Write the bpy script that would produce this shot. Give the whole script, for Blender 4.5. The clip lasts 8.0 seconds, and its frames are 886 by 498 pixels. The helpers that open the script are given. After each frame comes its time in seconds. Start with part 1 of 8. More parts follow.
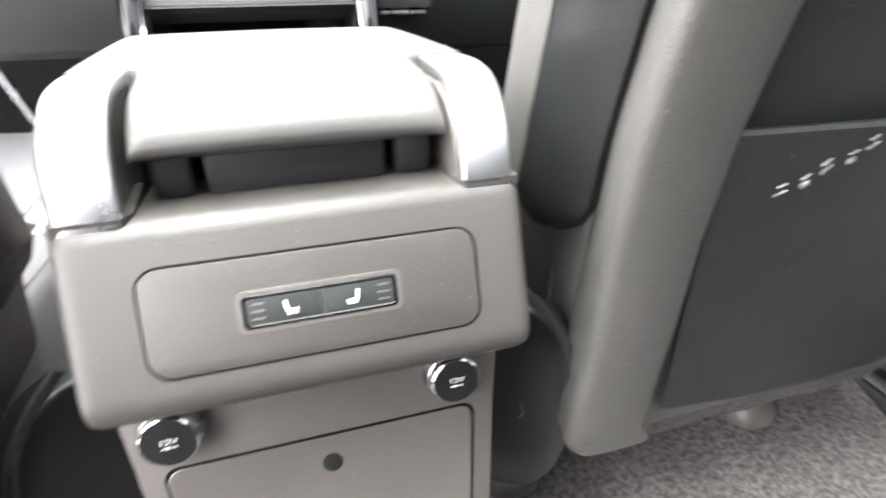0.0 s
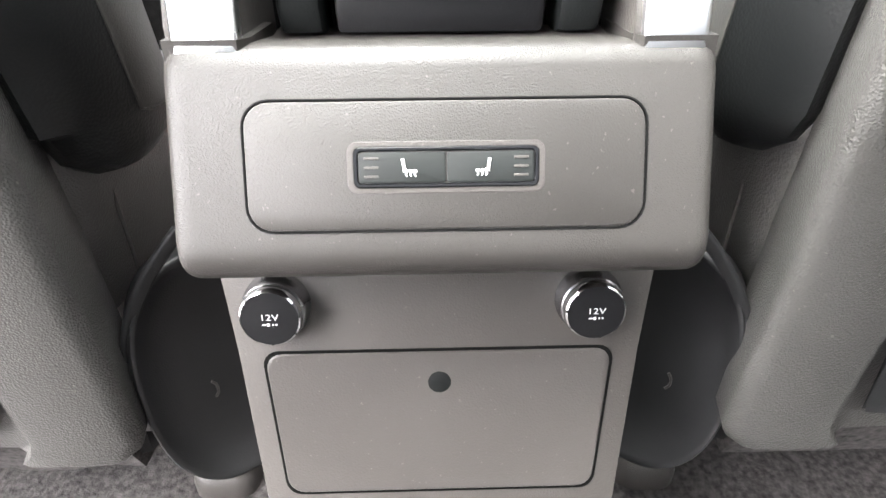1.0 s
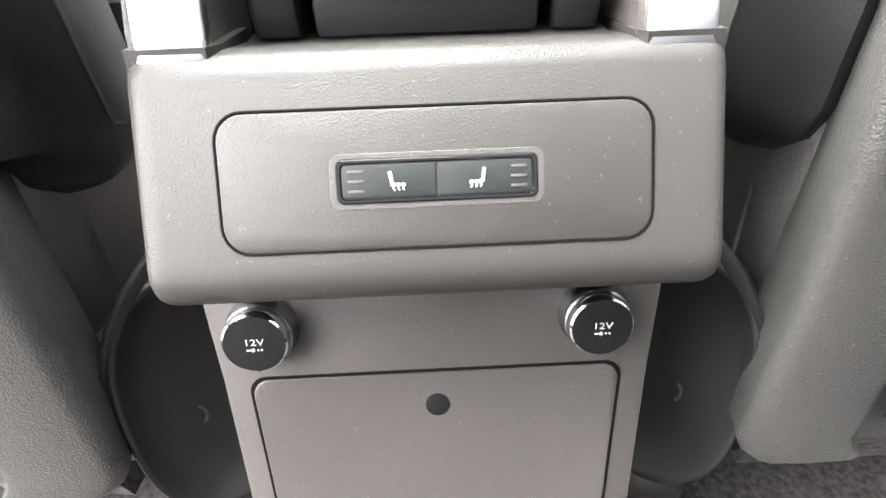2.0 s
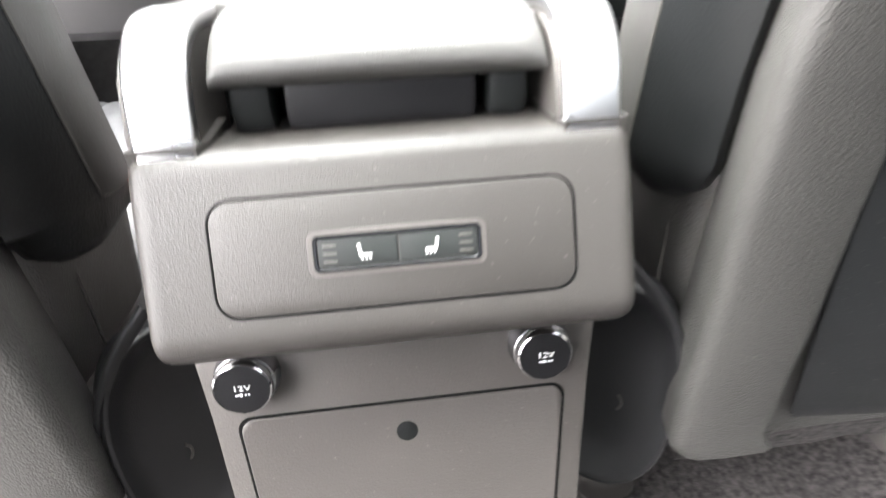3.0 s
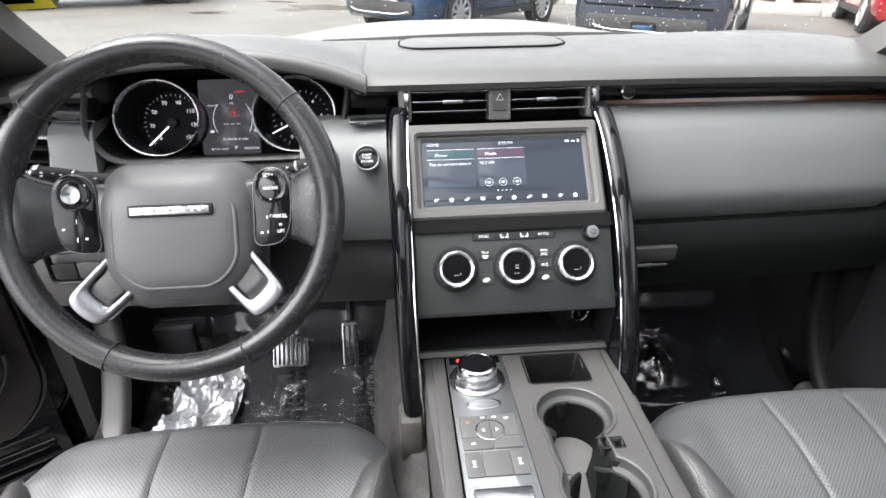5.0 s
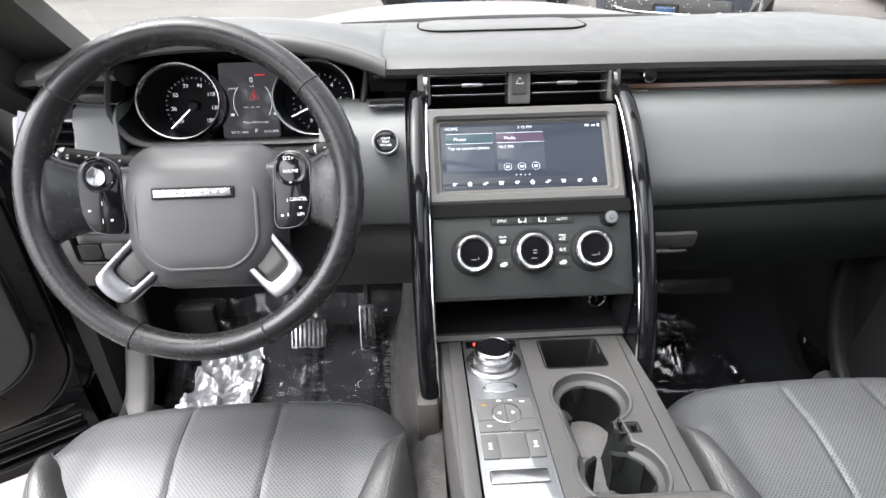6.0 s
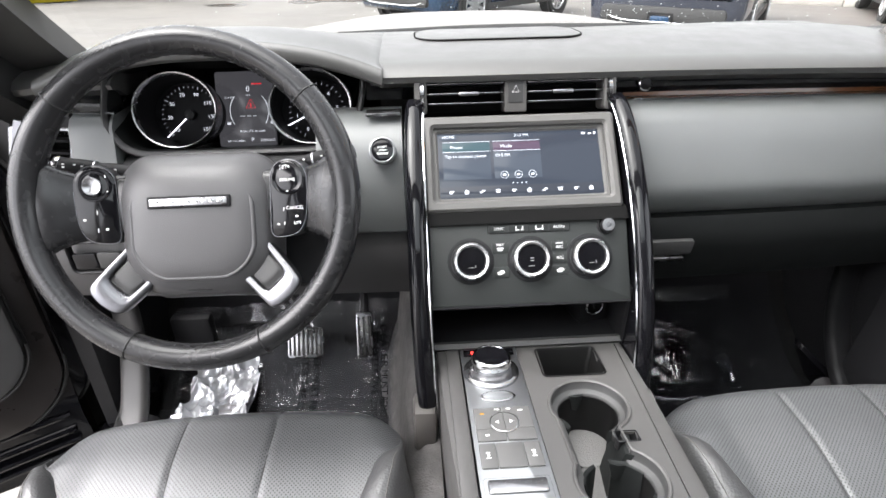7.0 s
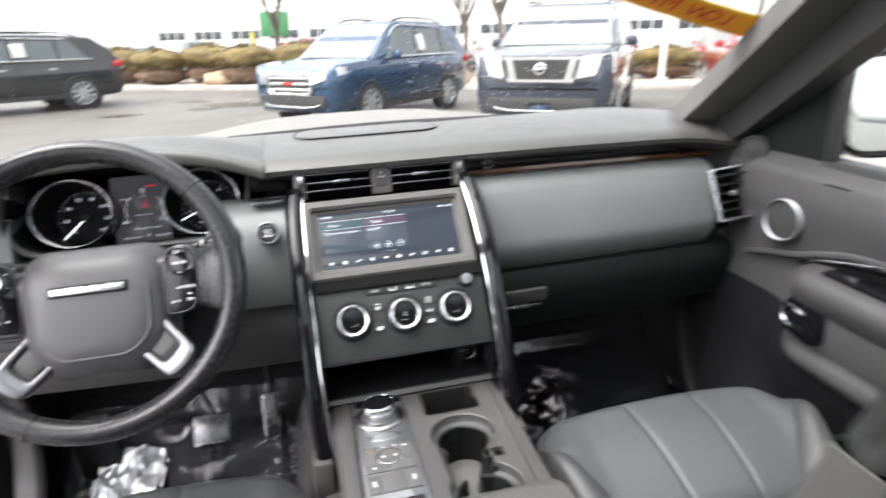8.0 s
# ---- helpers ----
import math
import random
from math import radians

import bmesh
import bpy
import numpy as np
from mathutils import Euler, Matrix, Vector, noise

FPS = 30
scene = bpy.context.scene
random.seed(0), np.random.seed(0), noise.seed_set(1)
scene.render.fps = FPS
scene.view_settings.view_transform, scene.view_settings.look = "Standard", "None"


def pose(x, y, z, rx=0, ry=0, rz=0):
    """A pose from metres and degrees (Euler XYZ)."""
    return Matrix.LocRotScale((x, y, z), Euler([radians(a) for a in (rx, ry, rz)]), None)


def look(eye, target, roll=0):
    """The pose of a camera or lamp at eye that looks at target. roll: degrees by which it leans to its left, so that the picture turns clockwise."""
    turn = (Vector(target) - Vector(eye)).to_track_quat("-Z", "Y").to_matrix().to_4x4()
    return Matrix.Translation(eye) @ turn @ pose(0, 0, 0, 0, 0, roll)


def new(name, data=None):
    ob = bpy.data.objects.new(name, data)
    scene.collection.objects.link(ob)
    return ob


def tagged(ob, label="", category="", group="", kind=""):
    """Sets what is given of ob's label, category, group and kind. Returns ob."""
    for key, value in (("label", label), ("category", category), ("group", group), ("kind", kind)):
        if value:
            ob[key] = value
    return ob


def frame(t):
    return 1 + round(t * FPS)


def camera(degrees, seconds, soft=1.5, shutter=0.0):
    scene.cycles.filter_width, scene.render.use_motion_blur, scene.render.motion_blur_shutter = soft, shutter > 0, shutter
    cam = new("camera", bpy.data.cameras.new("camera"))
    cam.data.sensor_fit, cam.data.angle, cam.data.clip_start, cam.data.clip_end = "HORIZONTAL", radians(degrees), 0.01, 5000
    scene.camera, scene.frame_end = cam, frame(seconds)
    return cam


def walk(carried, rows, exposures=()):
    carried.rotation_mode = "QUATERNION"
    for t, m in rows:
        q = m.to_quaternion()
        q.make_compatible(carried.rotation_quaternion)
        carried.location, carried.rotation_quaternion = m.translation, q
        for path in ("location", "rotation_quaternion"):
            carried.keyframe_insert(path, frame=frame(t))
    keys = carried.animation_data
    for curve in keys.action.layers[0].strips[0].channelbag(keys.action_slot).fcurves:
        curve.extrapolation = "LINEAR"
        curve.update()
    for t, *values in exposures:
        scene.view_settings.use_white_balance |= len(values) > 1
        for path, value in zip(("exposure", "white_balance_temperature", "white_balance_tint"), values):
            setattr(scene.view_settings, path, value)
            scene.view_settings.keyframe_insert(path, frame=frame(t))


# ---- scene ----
cam = camera(76.1, 8.0, 1.5, 0.4)
PATH = [
    (0, (-0.008, -0.029, 0.731), (0.528, 1.636, -0.24), 0.5),
    (0.2, (-0.012, -0.034, 0.721), (0.337, 1.668, -0.271), 0.4),
    (0.3, (-0.009, -0.035, 0.709), (0.271, 1.695, -0.255), -0.5),
    (0.5, (0.004, -0.015, 0.692), (0.127, 1.714, -0.305), -1.0),
    (1, (0.0, -0.007, 0.663), (0.037, 1.719, -0.348), -0.4),
    (1.5, (0.0, 0.008, 0.66), (0.035, 1.736, -0.345), -1.3),
    (1.7, (0.003, 0.011, 0.659), (0.029, 1.741, -0.345), -1.8),
    (2.8, (0.001, 0.007, 0.671), (0.136, 1.735, -0.326), -2.3),
    (3, (0.003, -0.014, 0.698), (0.183, 1.718, -0.287), -2.3),
    (3.1, (0.0, -0.024, 0.721), (0.236, 1.701, -0.263), -1.8),
    (3.2, (-0.002, -0.029, 0.747), (0.299, 1.703, -0.208), -1.5),
    (3.3, (-0.011, -0.025, 0.787), (0.335, 1.699, -0.167), -0.8),
    (3.4, (-0.023, -0.017, 0.83), (0.351, 1.708, -0.111), -0.3),
    (3.5, (-0.03, -0.011, 0.879), (0.361, 1.714, -0.054), -0.6),
    (3.6, (-0.045, -0.002, 0.924), (0.374, 1.721, -0.001), -0.7),
    (3.7, (-0.063, 0.019, 0.972), (0.377, 1.738, 0.048), -0.5),
    (3.8, (-0.08, 0.039, 1.007), (0.378, 1.761, 0.099), -0.2),
    (4, (-0.107, 0.074, 1.074), (0.332, 1.804, 0.173), -0.3),
    (4.5, (-0.15, 0.173, 1.099), (0.118, 1.934, 0.189), -0.4),
    (5, (-0.146, 0.205, 1.082), (-0.013, 1.959, 0.13), -0.7),
    (6.5, (-0.15, 0.202, 1.083), (-0.077, 1.932, 0.082), -1.1),
    (7, (-0.149, 0.204, 1.082), (-0.062, 1.949, 0.108), -1.1),
    (7.5, (-0.144, 0.195, 1.088), (-0.016, 1.97, 0.174), -1.7),
    (7.8, (-0.118, 0.126, 1.107), (0.093, 1.951, 0.316), -2.9),
    (8, (-0.104, 0.065, 1.102), (0.292, 1.894, 0.398), -2.8),
]
walk(cam, [(t, look(eye, target, roll)) for t, eye, target, roll in PATH],
     [(t, stops, kelvin, 13) for t, stops, kelvin in ((0.0, 4.62, 6530), (1.0, 4.66, 6530), (1.7, 4.66, 6530), (3.0, 4.60, 6530), (3.4, 4.0, 6450), (3.8, 3.4, 6420), (4.3, 2.78, 6400), (5.0, 2.8, 6400), (6.5, 2.85, 6400), (7.5, 2.82, 6450), (8.0, 2.58, 6450))])

# ---- daylight: a bright overcast sky, a weak wide sun ----
world = bpy.data.worlds.new("overcast")
scene.world = world
world.use_nodes = True
wn, wl = world.node_tree.nodes, world.node_tree.links
sky = wn.new("ShaderNodeTexSky")
sky.sky_type, sky.sun_disc = "NISHITA", False
sky.sun_elevation, sky.sun_rotation = radians(63), radians(-100)
sky.air_density, sky.dust_density = 1.0, 4.0
grey = wn.new("ShaderNodeHueSaturation")
grey.inputs["Saturation"].default_value = 0.12
wl.new(sky.outputs["Color"], grey.inputs["Color"])
wl.new(grey.outputs["Color"], wn["Background"].inputs["Color"])
wn["Background"].inputs["Strength"].default_value = 0.15
sun_data = bpy.data.lights.new("sun", "SUN")
sun_data.energy, sun_data.angle, sun_data.color = 1.22, radians(80), (1.0, 0.97, 0.93)
sun_lamp = new("sun", sun_data)
sun_lamp.matrix_basis = look((-3.4, -0.2, 7.4), (0, 0.4, 0.6))

# ---- materials ----


def nodes_of(name):
    m = bpy.data.materials.new(name)
    m.use_nodes = True
    nt = m.node_tree
    return m, nt.nodes, nt.links, nt.nodes["Principled BSDF"]


def mat(name, color, rough, metal=0.0, grain=0.0, bump=0.15, var=0.15, spot=6.0, spec=0.5, coat=0.0, dust=0.0, noise_grain=False, emit=0.0):
    """A surface with broad tone changes, a fine grain in relief and, where asked, pale dust specks."""
    m, n, l, p = nodes_of(name)
    tc = n.new("ShaderNodeTexCoord")
    broad = n.new("ShaderNodeTexNoise")
    broad.inputs["Scale"].default_value, broad.inputs["Detail"].default_value = spot, 5.0
    l.new(tc.outputs["Object"], broad.inputs["Vector"])
    ramp = n.new("ShaderNodeMapRange")
    ramp.inputs["From Min"].default_value, ramp.inputs["From Max"].default_value = 0.3, 0.7
    ramp.inputs["To Min"].default_value, ramp.inputs["To Max"].default_value = 1 - var, 1 + var
    l.new(broad.outputs["Fac"], ramp.inputs["Value"])
    tint = n.new("ShaderNodeMix")
    tint.data_type, tint.blend_type = "RGBA", "MULTIPLY"
    tint.inputs[0].default_value = 1.0
    tint.inputs[6].default_value = (*color, 1)
    l.new(ramp.outputs["Result"], tint.inputs[7])
    out = tint.outputs[2]
    if dust:
        speck = n.new("ShaderNodeTexNoise")
        speck.inputs["Scale"].default_value, speck.inputs["Detail"].default_value = 420.0, 2.0
        l.new(tc.outputs["Object"], speck.inputs["Vector"])
        cut = n.new("ShaderNodeMapRange")
        cut.inputs["From Min"].default_value, cut.inputs["From Max"].default_value = 0.70, 0.76
        cut.inputs["To Max"].default_value = dust
        l.new(speck.outputs["Fac"], cut.inputs["Value"])
        dusty = n.new("ShaderNodeMix")
        dusty.data_type = "RGBA"
        dusty.inputs[7].default_value = (0.42, 0.39, 0.35, 1)
        l.new(cut.outputs["Result"], dusty.inputs[0])
        l.new(out, dusty.inputs[6])
        out = dusty.outputs[2]
    l.new(out, p.inputs["Base Color"])
    p.inputs["Roughness"].default_value = rough
    p.inputs["Metallic"].default_value = metal
    p.inputs["Specular IOR Level"].default_value = spec
    p.inputs["Coat Weight"].default_value = coat
    p.inputs["Coat Roughness"].default_value = 0.04
    wear = n.new("ShaderNodeMapRange")
    wear.inputs["To Min"].default_value, wear.inputs["To Max"].default_value = max(0.02, rough - 0.08), min(1.0, rough + 0.08)
    fine = n.new("ShaderNodeTexNoise")
    fine.inputs["Scale"].default_value, fine.inputs["Detail"].default_value = spot * 5, 4.0
    l.new(tc.outputs["Object"], fine.inputs["Vector"])
    l.new(fine.outputs["Fac"], wear.inputs["Value"])
    l.new(wear.outputs["Result"], p.inputs["Roughness"])
    if grain:
        g = n.new("ShaderNodeTexNoise" if noise_grain else "ShaderNodeTexVoronoi")
        g.inputs["Scale"].default_value = grain
        l.new(tc.outputs["Object"], g.inputs["Vector"])
        b = n.new("ShaderNodeBump")
        b.inputs["Strength"].default_value, b.inputs["Distance"].default_value = min(1.0, bump), 0.4 * max(1.0, bump) / grain
        l.new(g.outputs["Fac" if noise_grain else "Distance"], b.inputs["Height"])
        l.new(b.outputs["Normal"], p.inputs["Normal"])
    return m


def perforated(name, color, rough, pitch=0.0042):
    """Leather with rows of small round holes."""
    m = mat(name, color, rough, grain=700, bump=0.22, var=0.12, spec=0.6)
    n, l, p = m.node_tree.nodes, m.node_tree.links, m.node_tree.nodes["Principled BSDF"]
    tc = n.new("ShaderNodeTexCoord")
    sep = n.new("ShaderNodeSeparateXYZ")
    l.new(tc.outputs["Object"], sep.inputs["Vector"])

    def op(kind, a, b=None, val=0.0):
        q = n.new("ShaderNodeMath")
        q.operation = kind
        l.new(a, q.inputs[0])
        if b is not None:
            l.new(b, q.inputs[1])
        else:
            q.inputs[1].default_value = val
        return q.outputs[0]
    sx = op("SINE", op("MULTIPLY", sep.outputs["X"], val=2 * math.pi / pitch))
    sy = op("SINE", op("MULTIPLY", sep.outputs["Y"], val=2 * math.pi / pitch))
    hole = op("GREATER_THAN", op("MULTIPLY", sx, sy), val=0.50)
    old = p.inputs["Base Color"].links[0].from_socket
    mix = n.new("ShaderNodeMix")
    mix.data_type = "RGBA"
    mix.inputs[7].default_value = (0.004, 0.004, 0.004, 1)
    l.new(hole, mix.inputs[0])
    l.new(old, mix.inputs[6])
    l.new(mix.outputs[2], p.inputs["Base Color"])
    return m


def wood(name):
    m, n, l, p = nodes_of(name)
    tc = n.new("ShaderNodeTexCoord")
    mp = n.new("ShaderNodeMapping")
    mp.inputs["Scale"].default_value = (4, 60, 220)
    l.new(tc.outputs["Object"], mp.inputs["Vector"])
    g = n.new("ShaderNodeTexNoise")
    g.inputs["Scale"].default_value, g.inputs["Detail"].default_value = 1.0, 6.0
    l.new(mp.outputs["Vector"], g.inputs["Vector"])
    r = n.new("ShaderNodeValToRGB")
    r.color_ramp.elements[0].color, r.color_ramp.elements[1].color = (0.008, 0.003, 0.002, 1), (0.11, 0.040, 0.012, 1)
    l.new(g.outputs["Fac"], r.inputs["Fac"])
    l.new(r.outputs["Color"], p.inputs["Base Color"])
    p.inputs["Roughness"].default_value, p.inputs["Coat Weight"].default_value = 0.18, 0.3
    return m


def glow(name, color, strength):
    m, n, l, p = nodes_of(name)
    p.inputs["Base Color"].default_value = (*[c * 0.1 for c in color], 1)
    p.inputs["Emission Color"].default_value, p.inputs["Emission Strength"].default_value = (*color, 1), strength
    p.inputs["Roughness"].default_value = 0.15
    return m


def glass(name, tint=(0.97, 0.985, 0.98), rough=0.0):
    """A thin pane: clear, with a weak mirror image that grows at grazing angles."""
    m, n, l, p = nodes_of(name)
    t = n.new("ShaderNodeBsdfTransparent")
    s = n.new("ShaderNodeBsdfGlossy")
    s.inputs["Roughness"].default_value = rough
    t.inputs["Color"].default_value = (*tint, 1)
    f = n.new("ShaderNodeLayerWeight")
    f.inputs["Blend"].default_value = 0.5
    pw = n.new("ShaderNodeMath")
    pw.operation = "POWER"
    pw.inputs[1].default_value = 4.0
    l.new(f.outputs["Facing"], pw.inputs[0])
    rg = n.new("ShaderNodeMapRange")
    rg.inputs["To Min"].default_value, rg.inputs["To Max"].default_value = 0.03, 0.45
    l.new(pw.outputs[0], rg.inputs["Value"])
    mixer = n.new("ShaderNodeMixShader")
    l.new(rg.outputs["Result"], mixer.inputs["Fac"])
    l.new(t.outputs["BSDF"], mixer.inputs[1])
    l.new(s.outputs["BSDF"], mixer.inputs[2])
    l.new(mixer.outputs["Shader"], n["Material Output"].inputs["Surface"])
    return m


PLASTIC = mat("grained_grey_plastic", (0.037, 0.034, 0.0315), 0.42, grain=1350, bump=0.55, var=0.12, dust=0.12)
PLASTIC_LOW = mat("worn_grey_plastic", (0.068, 0.062, 0.058), 0.44, grain=900, bump=0.4, var=0.14, dust=0.12)
PLASTIC_DARK = mat("black_plastic", (0.010, 0.010, 0.011), 0.5, grain=900, bump=0.12, var=0.12, spec=0.2)
DISH = mat("dish_plastic", (0.018, 0.018, 0.019), 0.40, grain=900, bump=0.14, var=0.2, spec=0.4)
PLASTIC_TRIM = mat("upper_door_plastic", (0.047, 0.046, 0.047), 0.5, grain=700, bump=0.2, var=0.08)
HOOD_SKIN = mat("cluster_hood_plastic", (0.034, 0.034, 0.035), 0.45, grain=900, bump=0.12, var=0.08)
PILLAR_CLOTH = mat("pillar_cloth", (0.080, 0.078, 0.075), 0.85, grain=700, bump=0.3)
SILL_GREY = mat("sill_grey_plastic", (0.060, 0.058, 0.057), 0.45, grain=800, bump=0.15, var=0.08)
PLASTIC_DOOR = mat("door_plastic", (0.040, 0.040, 0.040), 0.55, grain=800, bump=0.15)
SOFT = mat("soft_dash_skin", (0.128, 0.134, 0.133), 0.40, grain=750, bump=0.16, var=0.06)
SOFT_TOP = mat("soft_dash_top_skin", (0.062, 0.062, 0.060), 0.38, grain=700, bump=0.14, var=0.06, spec=0.6)
FASCIA = mat("satin_fascia", (0.018, 0.020, 0.0195), 0.45, grain=1500, bump=0.05, var=0.05, spec=0.28)
GLOVE_SKIN = mat("glove_plastic", (0.010, 0.011, 0.011), 0.5, grain=900, bump=0.12, var=0.12, spec=0.15)
BEZEL = mat("matte_bezel", (0.072, 0.070, 0.067), 0.5, grain=1500, bump=0.05, var=0.06)
SPEAKER_CLOTH = mat("speaker_mesh", (0.02, 0.02, 0.02), 0.7, grain=400, bump=0.9, var=0.1)
LEATHER = mat("black_leather", (0.042, 0.042, 0.043), 0.43, grain=330, bump=0.28, var=0.16, spec=0.7)
LEATHER_BACK = mat("backrest_leather", (0.078, 0.074, 0.071), 0.42, grain=700, bump=0.6, var=0.16)
LEATHER_SIDE = mat("grey_leather", (0.080, 0.076, 0.071), 0.48, grain=300, bump=0.30, var=0.12)
LEATHER_ARM = mat("armrest_leather", (0.066, 0.064, 0.061), 0.42, grain=1100, bump=0.5, var=0.10, spec=0.5)
LEATHER_WHEEL = mat("wheel_leather", (0.016, 0.016, 0.017), 0.26, grain=800, bump=0.05, var=0.10, spot=14)
LEATHER_DOOR = mat("door_leather", (0.042, 0.041, 0.041), 0.45, grain=700, bump=0.25, var=0.10)
LEATHER_SMOOTH = mat("smooth_armrest_leather", (0.011, 0.0118, 0.0122), 0.36, grain=600, bump=0.22, var=0.10, spec=0.30)
CONSOLE_SKIN = mat("satin_console_plastic", (0.060, 0.058, 0.057), 0.45, grain=1500, bump=0.05, var=0.06)
PLASTIC_SEAT = mat("seat_shell_plastic", (0.060, 0.058, 0.055), 0.36, grain=800, bump=0.75, var=0.12, dust=0.25)
POCKET = mat("pocket_board", (0.014, 0.015, 0.016), 0.45, grain=900, bump=0.15, dust=0.2, spec=0.3)
PERF = perforated("perforated_leather", (0.067, 0.069, 0.072), 0.45, 0.0052)
GLOSS = mat("gloss_black", (0.004, 0.004, 0.005), 0.09, var=0.1, spec=0.36)
CHROME = mat("chrome", (0.86, 0.87, 0.88), 0.08, metal=1.0, var=0.03)
SPOKE_METAL = mat("spoke_metal", (0.17, 0.17, 0.18), 0.30, metal=1.0, grain=2000, bump=0.04, var=0.06)
STRAP_METAL = mat("brushed_strap_metal", (0.72, 0.72, 0.73), 0.30, metal=1.0, grain=1800, bump=0.03, var=0.03)
SATIN = mat("satin_metal", (0.36, 0.36, 0.37), 0.26, metal=1.0, grain=1800, bump=0.04, var=0.05)
ALU = mat("brushed_aluminium", (0.33, 0.34, 0.35), 0.45, metal=1.0, grain=2200, bump=0.05, var=0.05)
CARPET = mat("grey_carpet", (0.058, 0.053, 0.052), 0.95, grain=420, bump=1.0, var=0.7, spot=170, noise_grain=True)
CARPET_DARK = mat("black_carpet", (0.007, 0.007, 0.007), 0.95, grain=420, bump=1.0, var=0.3, spot=60, noise_grain=True, spec=0.05)
RUBBER = mat("black_rubber", (0.015, 0.015, 0.015), 0.6, grain=900, bump=0.2)
SCUFF = mat("pale_scuff", (0.15, 0.155, 0.155), 0.7, var=0.5, spot=300)
WHITE_PRINT = mat("white_print", (0.75, 0.75, 0.74), 0.5, var=0.03)
GREY_PRINT = mat("grey_print", (0.16, 0.16, 0.16), 0.5, var=0.03)
RED_PLASTIC = mat("red_button", (0.65, 0.05, 0.02), 0.35, var=0.05)
HEADLINER = mat("headliner_cloth", (0.30, 0.29, 0.27), 0.9, grain=600, bump=0.4)
# near-black colour stands in for the shade deep inside the wells
CUP_SHADE = mat("cup_shade_lining", (0.005, 0.005, 0.005), 0.4, spec=0.2)
TUNNEL = mat("tunnel_carpet", (0.060, 0.057, 0.056), 0.95, grain=420, bump=1.0, var=0.3, spot=50, noise_grain=True)
VOID = mat("dark_lining", (0.004, 0.004, 0.004), 0.8, spec=0.1)
WOOD = wood("dark_wood_veneer")
GLASS = glass("clear_glass", (0.62, 0.635, 0.62))
GLASS_DOOR = glass("clear_door_glass", (0.95, 0.97, 0.96))
GLASS_ROOF = glass("green_roof_glass", (0.80, 0.85, 0.83))
GLASS_TINT = glass("privacy_glass", (0.22, 0.23, 0.23))

# ---- building tools ----
ID = Matrix.Identity(4)


def thing(name, at, label, category, group="", kind=""):
    e = new(name)
    e.empty_display_size = 0.03
    e.location = at
    e.matrix_basis = Matrix.Translation(at)
    return tagged(e, label, category, group, kind)


def part(name, bm, material, parent=None, label="", angle=35, label_cat=""):
    me = bpy.data.meshes.new(name)
    bmesh.ops.recalc_face_normals(bm, faces=bm.faces)
    bm.to_mesh(me)
    bm.free()
    me.materials.append(material)
    for f in me.polygons:
        f.use_smooth = True
    me.set_sharp_from_angle(angle=radians(angle))
    ob = new(name, me)
    if parent is not None:
        up, m = parent, Matrix.Identity(4)
        while up is not None:
            m = up.matrix_basis.copy() @ m if up.parent is None else up.matrix_parent_inverse @ up.matrix_basis @ m
            up = up.parent
        ob.parent = parent
        ob.matrix_parent_inverse = m.inverted()
    if label:
        ob["label"] = label
    return ob


def structure(name, bm, material, label, category, angle=35):
    return tagged(part(name, bm, material, None, "", angle), label, category, "", "structure")


def face(o, lean, turn=0.0):
    """A frame on a face that leans back by that many degrees: x to the right, y up the face, z out of it towards the rear."""
    return Matrix.Translation(o) @ pose(0, 0, 0, 0, 0, turn) @ pose(0, 0, 0, 90 - lean, 0, 0)


def rect(w, h, r, n=5, dx=0.0, dy=0.0):
    r = max(1e-4, min(r, w / 2 - 1e-5, h / 2 - 1e-5))
    pts = []
    for cx, cy, a in ((w / 2 - r, h / 2 - r, 0), (-w / 2 + r, h / 2 - r, 90), (-w / 2 + r, -h / 2 + r, 180), (w / 2 - r, -h / 2 + r, 270)):
        for k in range(n + 1):
            t = radians(a + 90 * k / n)
            pts.append((cx + r * math.cos(t) + dx, cy + r * math.sin(t) + dy))
    return pts


def loft(bm, rings, closed=True, cap_a=True, cap_b=True):
    """Skin over a row of rings with the same count of points."""
    vs = [[bm.verts.new(p) for p in ring] for ring in rings]
    n = len(vs[0])
    for a, b in zip(vs, vs[1:]):
        for i in range(n if closed else n - 1):
            j = (i + 1) % n
            try:
                bm.faces.new((a[i], a[j], b[j], b[i]))
            except ValueError:
                pass
    if closed and cap_a:
        bm.faces.new(list(reversed(vs[0])))
    if closed and cap_b:
        bm.faces.new(vs[-1])
    return vs


def flat_ring(m, outline, z):
    return [m @ Vector((x, y, z)) for x, y in outline]


def plate(bm, m, w, h, r, z0, z1, edge=0.001, n=5, dx=0.0, dy=0.0):
    """A rounded plate on a face, from depth z0 to z1, with softened front edges."""
    rings = [flat_ring(m, rect(w, h, r, n, dx, dy), z0), flat_ring(m, rect(w, h, r, n, dx, dy), z1 - edge)]
    for k in (1, 2):
        a = radians(45 * k)
        q = edge * (1 - math.cos(a))
        rings.append(flat_ring(m, rect(w - 2 * q, h - 2 * q, max(1e-4, r - q), n, dx, dy), z1 - edge + edge * math.sin(a)))
    loft(bm, rings)


